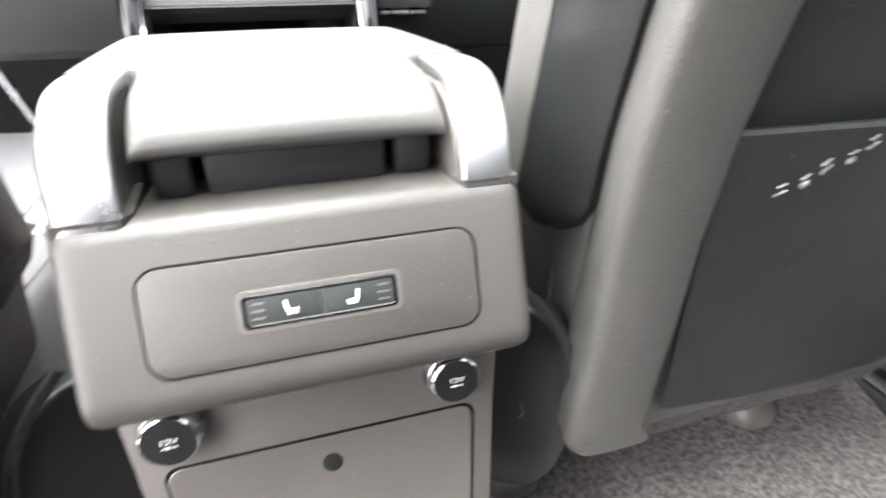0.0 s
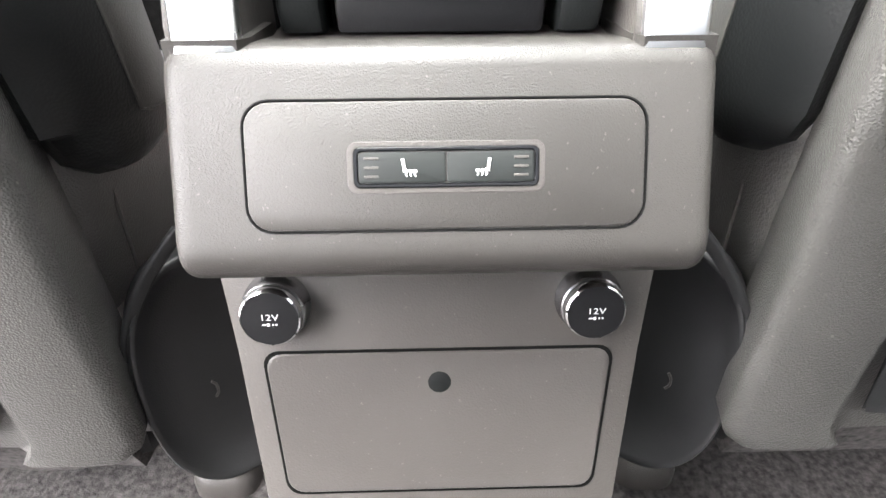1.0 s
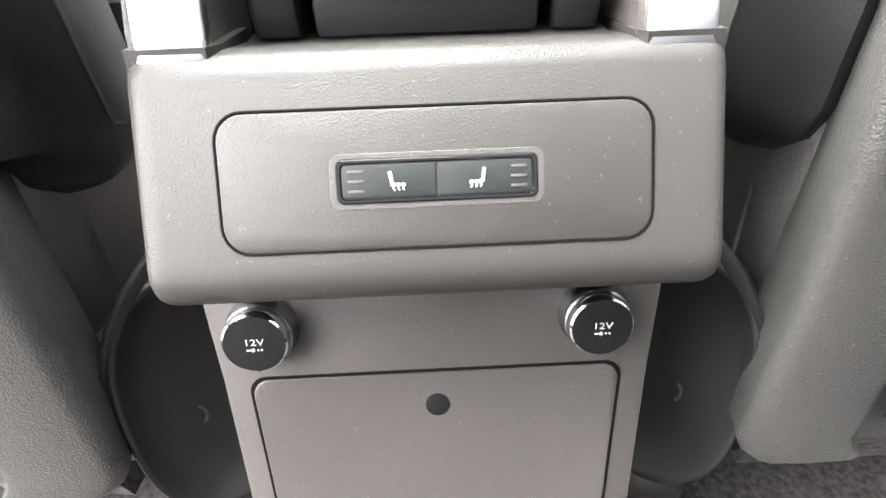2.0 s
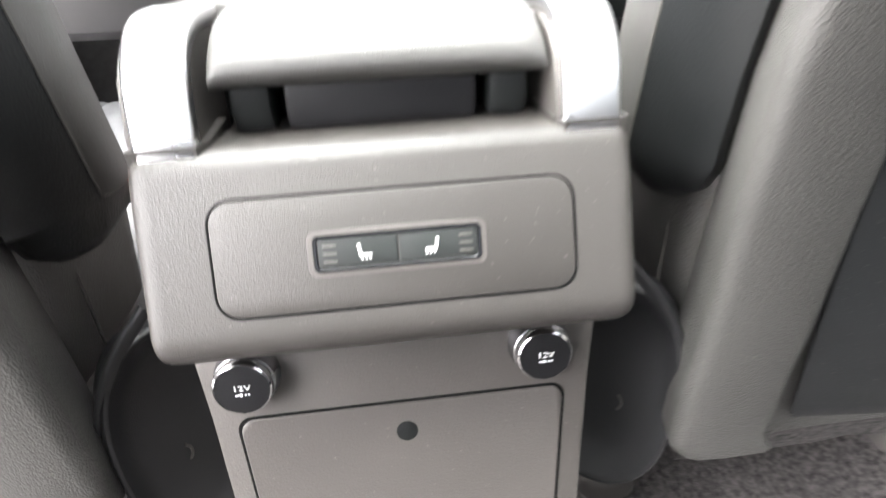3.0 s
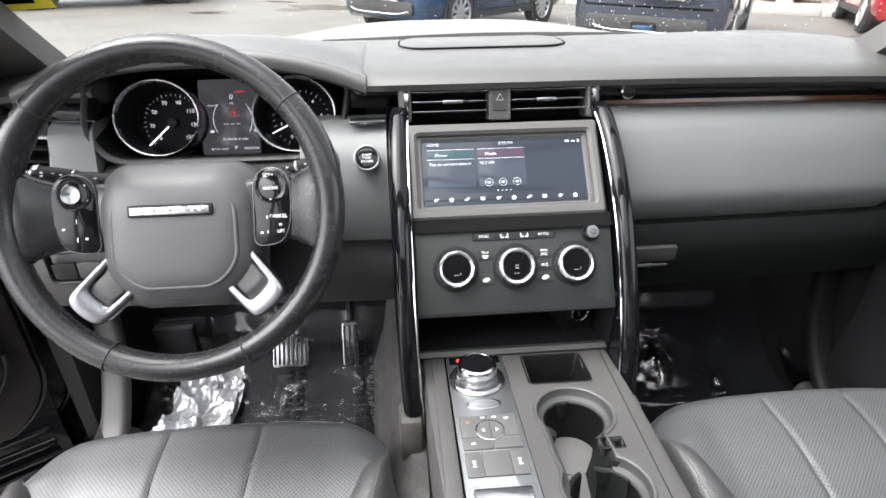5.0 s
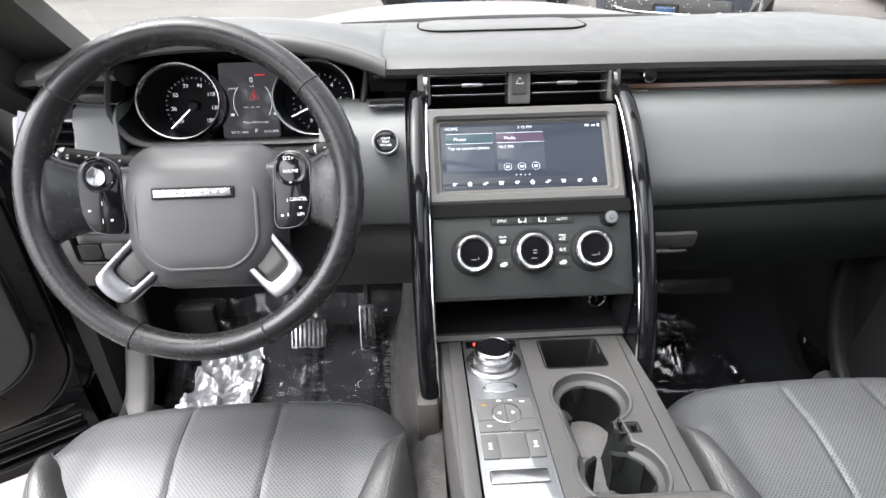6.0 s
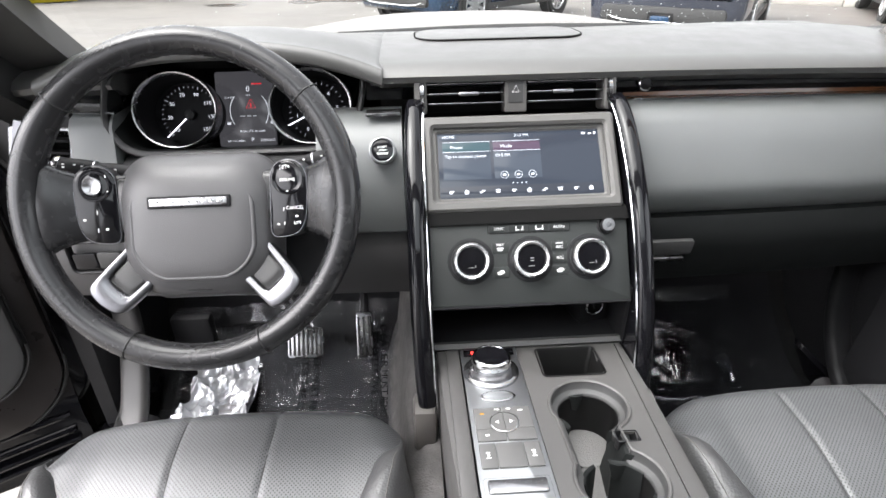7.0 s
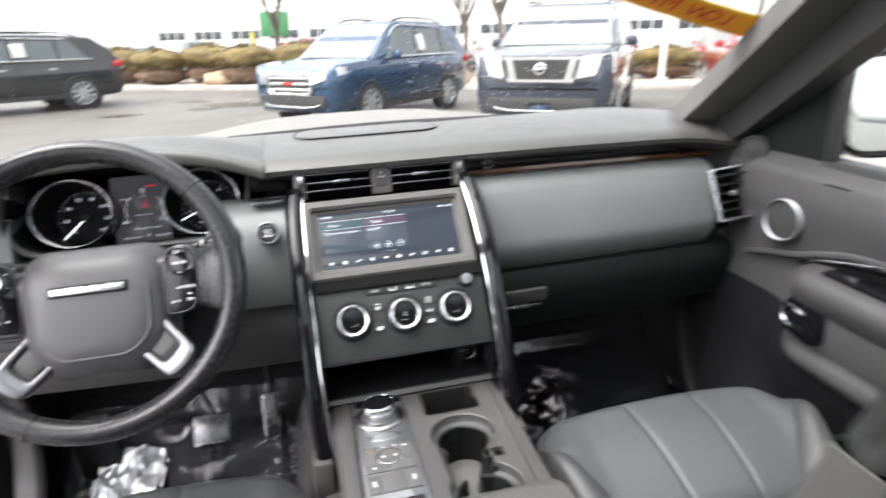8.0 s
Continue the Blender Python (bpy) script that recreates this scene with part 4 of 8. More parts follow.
part("power_mark", bm, PLASTIC_DARK, pw)

# centre vents
vt = face((0, 1.018, 0.881), 14)
bm = bmesh.new()
plate(bm, vt, 0.27, 0.052, 0.003, -0.06, -0.030, 0.001)
vents = part("center_vent", bm, VOID, stack, "pair of slatted black centre air vents")
for sx in (-1, 1):
    for k in range(3):
        bm = bmesh.new()
        block(bm, (sx * 0.0725, -0.014 + 0.0135 * k, -0.008), (0.108, 0.0028, 0.022), 0.0009, vt @ pose(0, 0, 0, 0, 0, 0))
        part("slat", bm, PLASTIC_DARK, vents)
        bm = bmesh.new()
        block(bm, (sx * 0.0725, -0.0132 + 0.0135 * k, 0.003), (0.108, 0.0012, 0.0012), 0.0004, vt)
        part("slat_edge", bm, SATIN, vents)
    bm = bmesh.new()
    block(bm, (sx * 0.068, -0.0005, 0.004), (0.030, 0.006, 0.008), 0.002, vt)
    part("vent_tab", bm, SATIN, vents)
    bm = bmesh.new()
    plate(bm, vt, 0.018, 0.058, 0.006, -0.03, 0.008, 0.003, 4, sx * 0.1365, 0.001)
    part("vent_end", bm, BEZEL, vents, "grey end piece of the vent")
    bm = bmesh.new()
    lathe(bm, vt @ Matrix.Translation((sx * 0.1345, 0.002, 0.004)) @ pose(0, 0, 0, 0, 90, 0), [(0.0, -0.0035), (0.013, -0.0035), (0.0145, -0.0025), (0.0145, 0.0025), (0.013, 0.0035), (0.0, 0.0035)], 30)
    part("vent_wheel", bm, SATIN, vents, "ribbed metal vent wheel")
bm = bmesh.new()
plate(bm, vt, 0.032, 0.056, 0.003, -0.03, 0.004, 0.002, 3)
hz = part("hazard_switch", bm, BEZEL, stack, "grey hazard warning switch between the vents")
bm = bmesh.new()
plate(bm, vt, 0.022, 0.038, 0.003, 0.003, 0.0055, 0.001, 3, 0, 0.004)
part("switch_key", bm, PLASTIC_DOOR, hz)
bm = bmesh.new()
tri = [(6e-3 * math.cos(radians(a)), 6e-3 * math.sin(radians(a)) + 0.003) for a in (90, 210, 330)]
tube(bm, [vt @ Vector((x, y, 0.0058)) for x, y in tri], 0.0006, 4, (0, 0, 1), True)
part("triangle_mark", bm, WHITE_PRINT, hz)

# cubby under the climate panel
cub = thing("storage_cubby", (0, 0.9, 0.565), "open black cubby with a round power socket", "storage tray")
bm = bmesh.new()
extrude_x(bm, [(0.838, 0.568), (1.02, 0.568), (1.04, 0.60), (1.04, 0.66), (0.86, 0.66), (0.86, 0.67), (1.06, 0.67), (1.06, 0.55), (0.838, 0.55)], -0.133, 0.133)
part("tray", bm, PLASTIC_DARK, cub)
for sx in (-1, 1):
    bm = bmesh.new()
    block(bm, (sx * 0.136, 0.93, 0.61), (0.006, 0.2, 0.1), 0.001)
    part("side", bm, PLASTIC_DARK, cub)
bm = bmesh.new()
extrude_x(bm, [(0.832, 0.5655), (0.829, 0.571), (0.834, 0.576), (0.842, 0.574), (0.844, 0.5655)], -0.134, 0.134)
part("front_lip", bm, PLASTIC_DOOR, cub)
so = face((0.107, 0.882, 0.597), 6, 12)
bm = bmesh.new()
plate(bm, so, 0.046, 0.056, 0.004, -0.05, 0.0, 0.002)
part("socket_block", bm, PLASTIC_DARK, cub)
bm = bmesh.new()
lathe(bm, so, [(0.0145, -0.002), (0.0145, 0.003), (0.0130, 0.0042), (0.0112, 0.003), (0.0112, -0.02)], 32, False, False)
part("socket_ring", bm, SATIN, cub, "metal ring of the power socket")
bm = bmesh.new()
lathe(bm, so, [(0.0112, -0.02), (0.0112, 0.0005), (0.0, 0.0005)], 24)
part("socket_hole", bm, VOID, cub)
bm = bmesh.new()
block(bm, (0.0, 0.0, 0.0008), (0.005, 0.013, 0.001), 0.0004, so)
part("socket_contact", bm, SATIN, cub)

# ---- centre console ----
con = thing("center_console", (0, 0.5, 0.17), "grey plastic centre console with a padded armrest lid", "centre console")
CX = 0.005
bx = face((CX, 0.2015, 0.580), 22)


def rear_profile():
    return [(0.262, 0.618), (0.226, 0.6215), (0.2195, 0.6195), (0.2155, 0.614), (0.1898, 0.5520), (0.1880, 0.5475), (0.1874, 0.5428), (0.1886, 0.5382), (0.1918, 0.5345), (0.1964, 0.5318), (0.2030, 0.5298), (0.262, 0.519)]


bm = bmesh.new()
# rear box, its ends rounded
prof = rear_profile()
cy, cz = 0.235, 0.572
rings = []
for x, q in ((-0.1087, 0.0105), (-0.1083, 0.0066), (-0.1072, 0.0036), (-0.1052, 0.0014), (-0.1025, 0.0003), (-0.099, 0.0), (0.099, 0.0), (0.1025, 0.0003), (0.1052, 0.0014), (0.1072, 0.0036), (0.1083, 0.0066), (0.1087, 0.0105)):
    ring = []
    for y, z in prof:
        dv = Vector((y - cy, z - cz))
        k = 1 - q / dv.length
        ring.append(Vector((CX + x, cy + dv.x * k, cz + dv.y * k)))
    rings.append(ring)
loft(bm, rings)
box_part = part("rear_housing", bm, PLASTIC, con, "grained grey rear housing, scuffed along its lower edge", 50)
bm = bmesh.new()
rim(bm, bx @ Matrix.Translation((0.001, -0.001, 0.0003)), (0.1585, 0.0520, 0.0108), (0.1565, 0.050, 0.0100), -0.002, 0.0004, 0.0002)
part("panel_gap", bm, VOID, box_part)
bm = bmesh.new()
plate(bm, bx, 0.1562, 0.0497, 0.0098, -0.001, 0.0011, 0.0008, 6, 0.001, -0.001)
ins = part("switch_panel", bm, PLASTIC, box_part, "grained insert panel with seat heater switches")
bm = bmesh.new()
rim(bm, bx @ Matrix.Translation((0.001, -0.0015, 0.001)), (0.0775, 0.0202, 0.0040), (0.0725, 0.0157, 0.0026), -0.001, 0.0003, 0.0003)
part("switch_bevel", bm, PLASTIC_LOW, ins)
bm = bmesh.new()
rim(bm, bx @ Matrix.Translation((0.001, -0.0015, 0.001)), (0.0725, 0.0157, 0.0026), (0.0690, 0.0125, 0.0018), -0.001, 0.0010, 0.0004)
sw = part("heater_switch", bm, GLOSS, ins, "black two-key seat heater switch")
for sx in (-1, 1):
    bm = bmesh.new()
    plate(bm, bx, 0.0340, 0.0122, 0.0012, 0.0, 0.0017, 0.0005, 4, 0.001 + sx * 0.0173, -0.0015)
    key = part("switch_key", bm, FASCIA, sw)
    sg = bx @ Matrix.Translation((0.001 + sx * 0.0152, -0.0018, 0.0019)) @ Matrix.Diagonal((sx, 1, 1, 1))
    bm = bmesh.new()
    tube(bm, [sg @ Vector(p) for p in ((0.0018, 0.0036, 0), (0.0012, -0.0005, 0), (0.0000, -0.0012, 0))], 0.0007, 5)
    for q in range(3):
        tube(bm, [sg @ Vector((-0.0030 + 0.0017 * q + (0.0003 if w % 2 else -0.0003), -0.0033 + 0.0009 * w, 0)) for w in range(4)], 0.0004, 4)
    block(bm, (-0.0010, -0.0012, 0), (0.0055, 0.0008, 0.0004), 0.0001, sg)
    part("seat_symbol", bm, WHITE_PRINT, key)
    bars(bx @ Matrix.Translation((0.001 + sx * 0.0293, -0.0015, 0.0017)), [(0, 0.0035 - 0.0035 * q, 0.0058, 0.0010) for q in range(3)], PLASTIC_LOW, key, "level_mark")
# ledge behind the lid, raised shoulders
bm = bmesh.new()
extrude_x(bm, [(0.2155, 0.612), (0.220, 0.6180), (0.262, 0.6215), (0.272, 0.608), (0.25, 0.60)], CX - 0.071, CX + 0.071)
part("ledge", bm, PLASTIC_LOW, box_part, "dusty ledge behind the armrest lid")
for sx in (-1, 1):
    bm = bmesh.new()
    loft(bm, [[Vector((CX + sx * x, y, z)) for x, z in ((w, 0.600), (0.1065, 0.600), (0.1065, 0.6235), (w, 0.6235))] for y, w in ((0.2195, 0.078), (0.226, 0.074), (0.262, 0.074))])
    part("shoulder", bm, PLASTIC, box_part)
# bright side straps running up beside the lid
STRAP = [(0.218, 0.610), (0.2205, 0.628), (0.2265, 0.648), (0.236, 0.661), (0.252, 0.6685), (0.275, 0.670), (0.296, 0.6685)]
for sx in (-1, 1):
    bm = bmesh.new()
    path = smooth_path([(CX + sx * 0.0905, y + 0.004, z - 0.003) for y, z in STRAP], 9)
    sweep(bm, path, rect(0.026, 0.0085, 0.0022, 3), (0, -1, 0.6))
    part("side_strap", bm, STRAP_METAL, con, "polished metal strap beside the armrest lid")
    bm = bmesh.new()
    side = [(0.222, 0.600), (0.224, 0.628), (0.232, 0.648), (0.242, 0.6575), (0.262, 0.6625), (0.30, 0.661), (0.495, 0.6435), (0.503, 0.63), (0.500, 0.30), (0.25, 0.30), (0.262, 0.51)]
    loft(bm, [[Vector((CX * 0.7 + sx * x, y, z)) for y, z in side] for x in (0.0765, 0.1045)])
    part("side_wall", bm, PLASTIC_LOW, con, "grey plastic side of the console")
# armrest lid: narrow tongue at the back between the straps, full width ahead of them
bm = bmesh.new()


LID_T = [(0.513, 0.640), (0.5135, 0.646), (0.5115, 0.652), (0.506, 0.6570), (0.496, 0.6592), (0.48, 0.6605), (0.44, 0.6632), (0.40, 0.6655), (0.36, 0.6675), (0.33, 0.6690), (0.312, 0.6696), (0.3075, 0.66975), (0.305, 0.6698), (0.3025, 0.66985), (0.300, 0.6699), (0.285, 0.6702), (0.272, 0.6697), (0.262, 0.6683), (0.253, 0.6655), (0.246, 0.6618), (0.240, 0.6582), (0.236, 0.6538), (0.2338, 0.6492), (0.2342, 0.6452), (0.238, 0.6432)]


def lid_half(y):
    """Half the lid's width: a tongue between the straps, then the full width, with rounded front corners."""
    w = 0.0725 + 0.0370 * ease((y - 0.3010) / 0.0070)
    return w - 0.016 * max(0.0, (y - 0.494) / 0.0195) ** 2.4


def lid_at(u, v):
    k = min(int(v * (len(LID_T) - 1) + 0.5), len(LID_T) - 1)
    y, z = LID_T[k]
    s = math.sin(math.pi / 2 * math.sin(math.pi / 2 * (2 * u - 1)))
    w = lid_half(y)
    d = w * (1 - abs(s))
    drop = 0.0075 - math.sqrt(max(0.0, 0.0075 ** 2 - max(0.0, 0.0075 - d) ** 2))
    return Vector((CX * mix(1, 0.6, (y - 0.3) / 0.2) + w * s, y, max(0.634 if y > 0.30 else 0.6425, z - drop * (1 if z > 0.65 else 0.4) + 0.0012 * (1 - s * s))))


field(bm, 40, len(LID_T) - 1, lid_at, lambda u, v: Vector((lid_at(u, v).x, max(lid_at(u, v).y, 0.24), 0.631 if lid_at(u, v).y > 0.30 else 0.6415)))
lid = part("armrest_lid", bm, LEATHER_ARM, con, "padded grey leather armrest lid with rolled rear edge", 70)
bm = bmesh.new()
tube(bm, smooth_path([(CX - 0.109, 0.305, 0.650), (CX - 0.1095, 0.40, 0.648), (-0.1065, 0.492, 0.643), (-0.098, 0.509, 0.643), (0.0, 0.514, 0.643), (0.101, 0.509, 0.643), (0.1105, 0.492, 0.643), (CX + 0.1095, 0.40, 0.648), (CX + 0.109, 0.305, 0.650)], 6), 0.0012, 6)
part("lid_piping", bm, LEATHER, lid)
# hinge gear under the tongue
bm = bmesh.new()
extrude_x(bm, [(0.250, 0.646), (0.2425, 0.641), (0.240, 0.632), (0.243, 0.622), (0.262, 0.616), (0.28, 0.62), (0.28, 0.646)], CX - 0.043, CX + 0.043, 0.003)
part("hinge_cover", bm, PLASTIC_DARK, con, "dark plastic hinge cover")
for sx in (-1, 1):
    bm = bmesh.new()
    extrude_x(bm, [(0.250, 0.646), (0.2415, 0.641), (0.239, 0.632), (0.243, 0.622), (0.258, 0.617), (0.27, 0.62), (0.27, 0.646)], CX + sx * 0.0575 - 0.009, CX + sx * 0.0575 + 0.009, 0.003)
    part("hinge_knuckle", bm, GLOVE_SKIN, con)
bm = bmesh.new()
block(bm, (CX, 0.30, 0.627), (0.15, 0.06, 0.034), 0.001)
part("hinge_well", bm, VOID, con)
# lower rear panel with sockets and flap
lp = face((CX - 0.002, 0.2275, 0.4625), 17)
bm = bmesh.new()
rings = []
for s, w in ((0.050, 0.1150), (0.0, 0.1085), (-0.085, 0.1005), (-0.16, 0.094), (-0.27, 0.088)):
    rings.append([lp @ Vector((x, s, z)) for x, z in ((-w, -0.10), (-w, -0.004), (-w + 0.0012, -0.0012), (-w + 0.004, 0), (w - 0.004, 0), (w - 0.0012, -0.0012), (w, -0.004), (w, -0.10))])
loft(bm, rings)
low = part("lower_panel", bm, PLASTIC_LOW, con, "scratched grey lower rear panel")
fl = lp @ Matrix.Translation((-0.0005, -0.042, 0))


def flap_outline(g):
    pts = []
    for x, y in rect(0.178 + 2 * g, 0.084 + 2 * g, 0.0085, 5):
        pts.append((x * (1 + 0.085 * y / 0.084), y))
    return pts


bm = bmesh.new()
loft(bm, [flat_ring(fl, flap_outline(0.0016), z) for z in (0.0, 0.0006)])
part("flap_gap", bm, VOID, low)
bm = bmesh.new()
loft(bm, [flat_ring(fl, flap_outline(0), 0.0), flat_ring(fl, flap_outline(0), 0.0008), flat_ring(fl, flap_outline(-0.0006), 0.0014)])
flap = part("flap", bm, PLASTIC_LOW, low, "flush flap with a small round finger dent")
bm = bmesh.new()
lathe(bm, fl @ Matrix.Translation((0.0, 0.0245, 0.0015)), [(0.0062, 0.0001), (0.0058, 0.00025), (0.0, 0.0003)], 24)
part("finger_dent", bm, GLOVE_SKIN, flap)
for sx in (-1, 1):
    cp = lp @ Matrix.Translation((-0.003 + sx * 0.0815, 0.0275, 0.001)) @ pose(0, 0, 0, 8, 0, 0) @ Matrix.Diagonal((0.92, 0.92, 1.1, 1))
    bm = bmesh.new()
    lathe(bm, cp, [(0.0195, -0.004), (0.0190, 0.002), (0.0178, 0.004), (0.0178, 0.0075), (0.0170, 0.0082), (0.0170, 0.0098)], 36, False, False)
    cap = part("socket_cap", bm, SATIN, con, "chrome-rimmed twelve volt socket cap")
    bm = bmesh.new()
    lathe(bm, cp, [(0.0168, 0.0085), (0.0172, 0.0105), (0.0166, 0.0130), (0.0157, 0.0136)], 36, False, False)
    part("cap_rim", bm, CHROME, cap)
    bm = bmesh.new()
    lathe(bm, cp, [(0.0160, 0.009), (0.0158, 0.0134), (0.0, 0.0140)], 36)
    part("cap_face", bm, PLASTIC_DARK, cap)
    lettering("12V", cp @ Matrix.Translation((0, 0.0012, 0.0142)), 0.0052, WHITE_PRINT, cap, wide=1.25)
    bars(cp @ Matrix.Translation((0, -0.0030, 0.0141)), [(-0.0030, 0, 0.0022, 0.0007), (-0.0008, 0, 0.0016, 0.0018), (0.0018, 0, 0.0010, 0.0010), (0.0036, 0, 0.0010, 0.0010)], WHITE_PRINT, cap)

# front of the console: top plate with wells
TOPZ = 0.5655


def cz_at(y):
    return TOPZ + (0.833 - y) * 0.085


def plate_edge(y):
    """Where the top plate meets the right rail."""
    return 0.1165 + 0.053 * y


slope = math.degrees(math.atan(0.085))
ct = Matrix.Translation((0.0, 0.70, cz_at(0.70))) @ pose(0, 0, 0, -slope, 0, 0)
bm = bmesh.new()
rings = []
for y, w0, w1 in ((-0.215, -0.113, 0.128), (-0.12, -0.121, 0.134), (0.02, -0.128, 0.138), (0.138, -0.131, 0.137)):
    rings.append([ct @ Vector((x, y, z)) for x, z in ((w0, -0.25), (w0, -0.008), (w0 + 0.003, -0.002), (w0 + 0.008, -0.0004), (-0.1015, -0.0004), (-0.1015, -0.105), (plate_edge(y) + 0.0016, -0.105), (plate_edge(y) + 0.0016, -0.0004), (w1 - 0.008, -0.0004), (w1 - 0.003, -0.002), (w1, -0.008), (w1, -0.25))])
loft(bm, rings)
part("front_body", bm, CONSOLE_SKIN, con, "dark satin console side rails")
# top plate right of the switch strip, pierced by a tray and two cup holders
HOLES = [("r", 0.050, 0.094, 0.080, 0.060), ("c", 0.050, 0.003, 0.0460, 0), ("c", 0.050, -0.113, 0.0460, 0)]


def inside(x, y):
    for k, hx, hy, a, b in HOLES:
        if k == "r":
            if abs(x - hx) < a / 2 and abs(y - hy) < b / 2:
                return True
        elif math.hypot(x - hx, y - hy) < a:
            return True
    return abs(x - 0.042) < 0.032 and -0.11 < y < 0.0 or abs(x - 0.078) < 0.012 and abs(y + 0.052) < 0.008


bm = bmesh.new()
nx, ny = 64, 100
grid = {}
for j in range(ny + 1):
    for i in range(nx + 1):
        grid[i, j] = None


def gv(i, j):
    if grid[i, j] is None:
        y = mix(-0.205, 0.135, j / ny)
        x = mix(-0.0175, plate_edge(y), i / nx)
        for k, hx, hy, a, b in HOLES:
            if k == "c":
                d = math.hypot(x - hx, y - hy)
                if abs(d - a) < 0.0022 and d > 0:
                    x, y = hx + (x - hx) * a / d, hy + (y - hy) * a / d
        grid[i, j] = bm.verts.new(ct @ Vector((x, y, 0.0)))
    return grid[i, j]


for j in range(ny):
    for i in range(nx):
        y = mix(-0.205, 0.135, (j + 0.5) / ny)
        x = mix(-0.0175, plate_edge(y), (i + 0.5) / nx)
        if not inside(x, y):
            bm.faces.new((gv(i, j), gv(i + 1, j), gv(i + 1, j + 1), gv(i, j + 1)))
bmesh.ops.recalc_face_normals(bm, faces=bm.faces)
ret = bmesh.ops.extrude_face_region(bm, geom=bm.faces[:])
bmesh.ops.translate(bm, vec=ct.to_3x3() @ Vector((0, 0, -0.004)), verts=[v for v in ret["geom"] if isinstance(v, bmesh.types.BMVert)])
plate_part = part("top_plate", bm, CONSOLE_SKIN, con, "grey console top with two cup holders and a tray")
bm = bmesh.new()
plate(bm, ct, 0.018, 0.338, 0.002, -0.01, 0.0022, 0.0012, 3, -0.108, -0.034)
part("left_rail", bm, CONSOLE_SKIN, con)
hm = ct @ Matrix.Translation((0.050, 0.094, 0))
# tray lining, its depth shade put into the colour
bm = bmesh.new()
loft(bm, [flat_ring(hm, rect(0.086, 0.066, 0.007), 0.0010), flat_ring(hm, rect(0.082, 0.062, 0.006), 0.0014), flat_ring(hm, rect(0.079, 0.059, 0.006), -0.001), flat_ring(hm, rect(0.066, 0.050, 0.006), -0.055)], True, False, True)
part("tray_well", bm, CUP_SHADE, plate_part, "rectangular storage well")


def well(g):
    """Outline of the two joined cup holders, drawn in by g."""
    r = 0.046 - g
    pts = [(0.050 + r * math.cos(radians(a)), 0.003 + r * math.sin(radians(a))) for a in range(-60, 208, 6)]
    return pts + [(0.050 + r * math.cos(radians(a)), -0.113 + r * math.sin(radians(a))) for a in range(153, 421, 6)]


bm = bmesh.new()
loft(bm, [flat_ring(ct, well(g), z) for g, z in ((-0.0040, 0.0006), (-0.0028, 0.0022), (-0.0010, 0.0022), (0.0006, 0.0008))], True, False, False)
cupw = part("cup_holder", bm, CONSOLE_SKIN, plate_part, "two joined black cup holders with a stepped ledge", 50)
# cup walls and floor, coloured near black for the shade down there
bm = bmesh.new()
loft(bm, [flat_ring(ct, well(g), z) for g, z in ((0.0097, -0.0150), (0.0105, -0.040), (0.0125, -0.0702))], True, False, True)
part("cup_wall", bm, CUP_SHADE, cupw, "", 50)
bm = bmesh.new()
loft(bm, [flat_ring(ct, well(g), z) for g, z in ((0.0005, 0.0009), (0.0018, -0.0090), (0.0030, -0.0105), (0.0078, -0.0110), (0.0092, -0.0122), (0.0098, -0.0160))], True, False, False)
part("cup_ledge", bm, PLASTIC_DOOR, cupw, "stepped black ledge inside the rim", 50)
for cy in (0.003, -0.113):
    cm = ct @ Matrix.Translation((0.050, cy, 0))
    bm = bmesh.new()
    lathe(bm, cm, [(0.0326, -0.0702), (0.0324, -0.0674), (0.0310, -0.0668), (0.0, -0.0668)], 40)
    part("rubber_mat", bm, mat("cup_mat_rubber", (0.115, 0.112, 0.110), 0.55, grain=500, bump=0.8) if cy > 0 else bpy.data.materials["cup_mat_rubber"], cupw, "round rubber mat in the cup holder")
    for ang in (98, 205) if cy > 0 else (75, 330):
        bm = bmesh.new()
        fm = cm @ pose(0, 0, 0, 0, 0, ang) @ Matrix.Translation((0.0335, 0, 0))
        loft(bm, [[fm @ Vector((x, y * w, z)) for x, y in ((0.006, -1), (0.0, -0.8), (-0.002, 0), (0.0, 0.8), (0.006, 1))] for w, z in ((0.0105, -0.0125), (0.0100, -0.016), (0.0065, -0.030), (0.0060, -0.034))])
        part("grip_finger", bm, GLOVE_SKIN, cupw)
# lighter mat in the neck between the wells
bm = bmesh.new()
plate(bm, ct, 0.044, 0.052, 0.006, -0.0702, -0.0672, 0.001, 4, 0.044, -0.055)
part("neck_mat", bm, bpy.data.materials["cup_mat_rubber"], cupw, "rubber mat in the neck of the cup holders")
# slanted leaf spring standing beside the neck
bm = bmesh.new()
loft(bm, [[ct @ Vector((x, y, z)) for x, y in ((0.070 + dx, -0.030), (0.078 + dx, -0.034), (0.072 + dx, -0.078), (0.064 + dx, -0.074))] for dx, z in ((-0.012, -0.074), (-0.004, -0.030), (0.004, -0.006), (0.006, -0.004))])
part("leaf_spring", bm, GLOVE_SKIN, cupw, "slanted black cup retainer", 50)
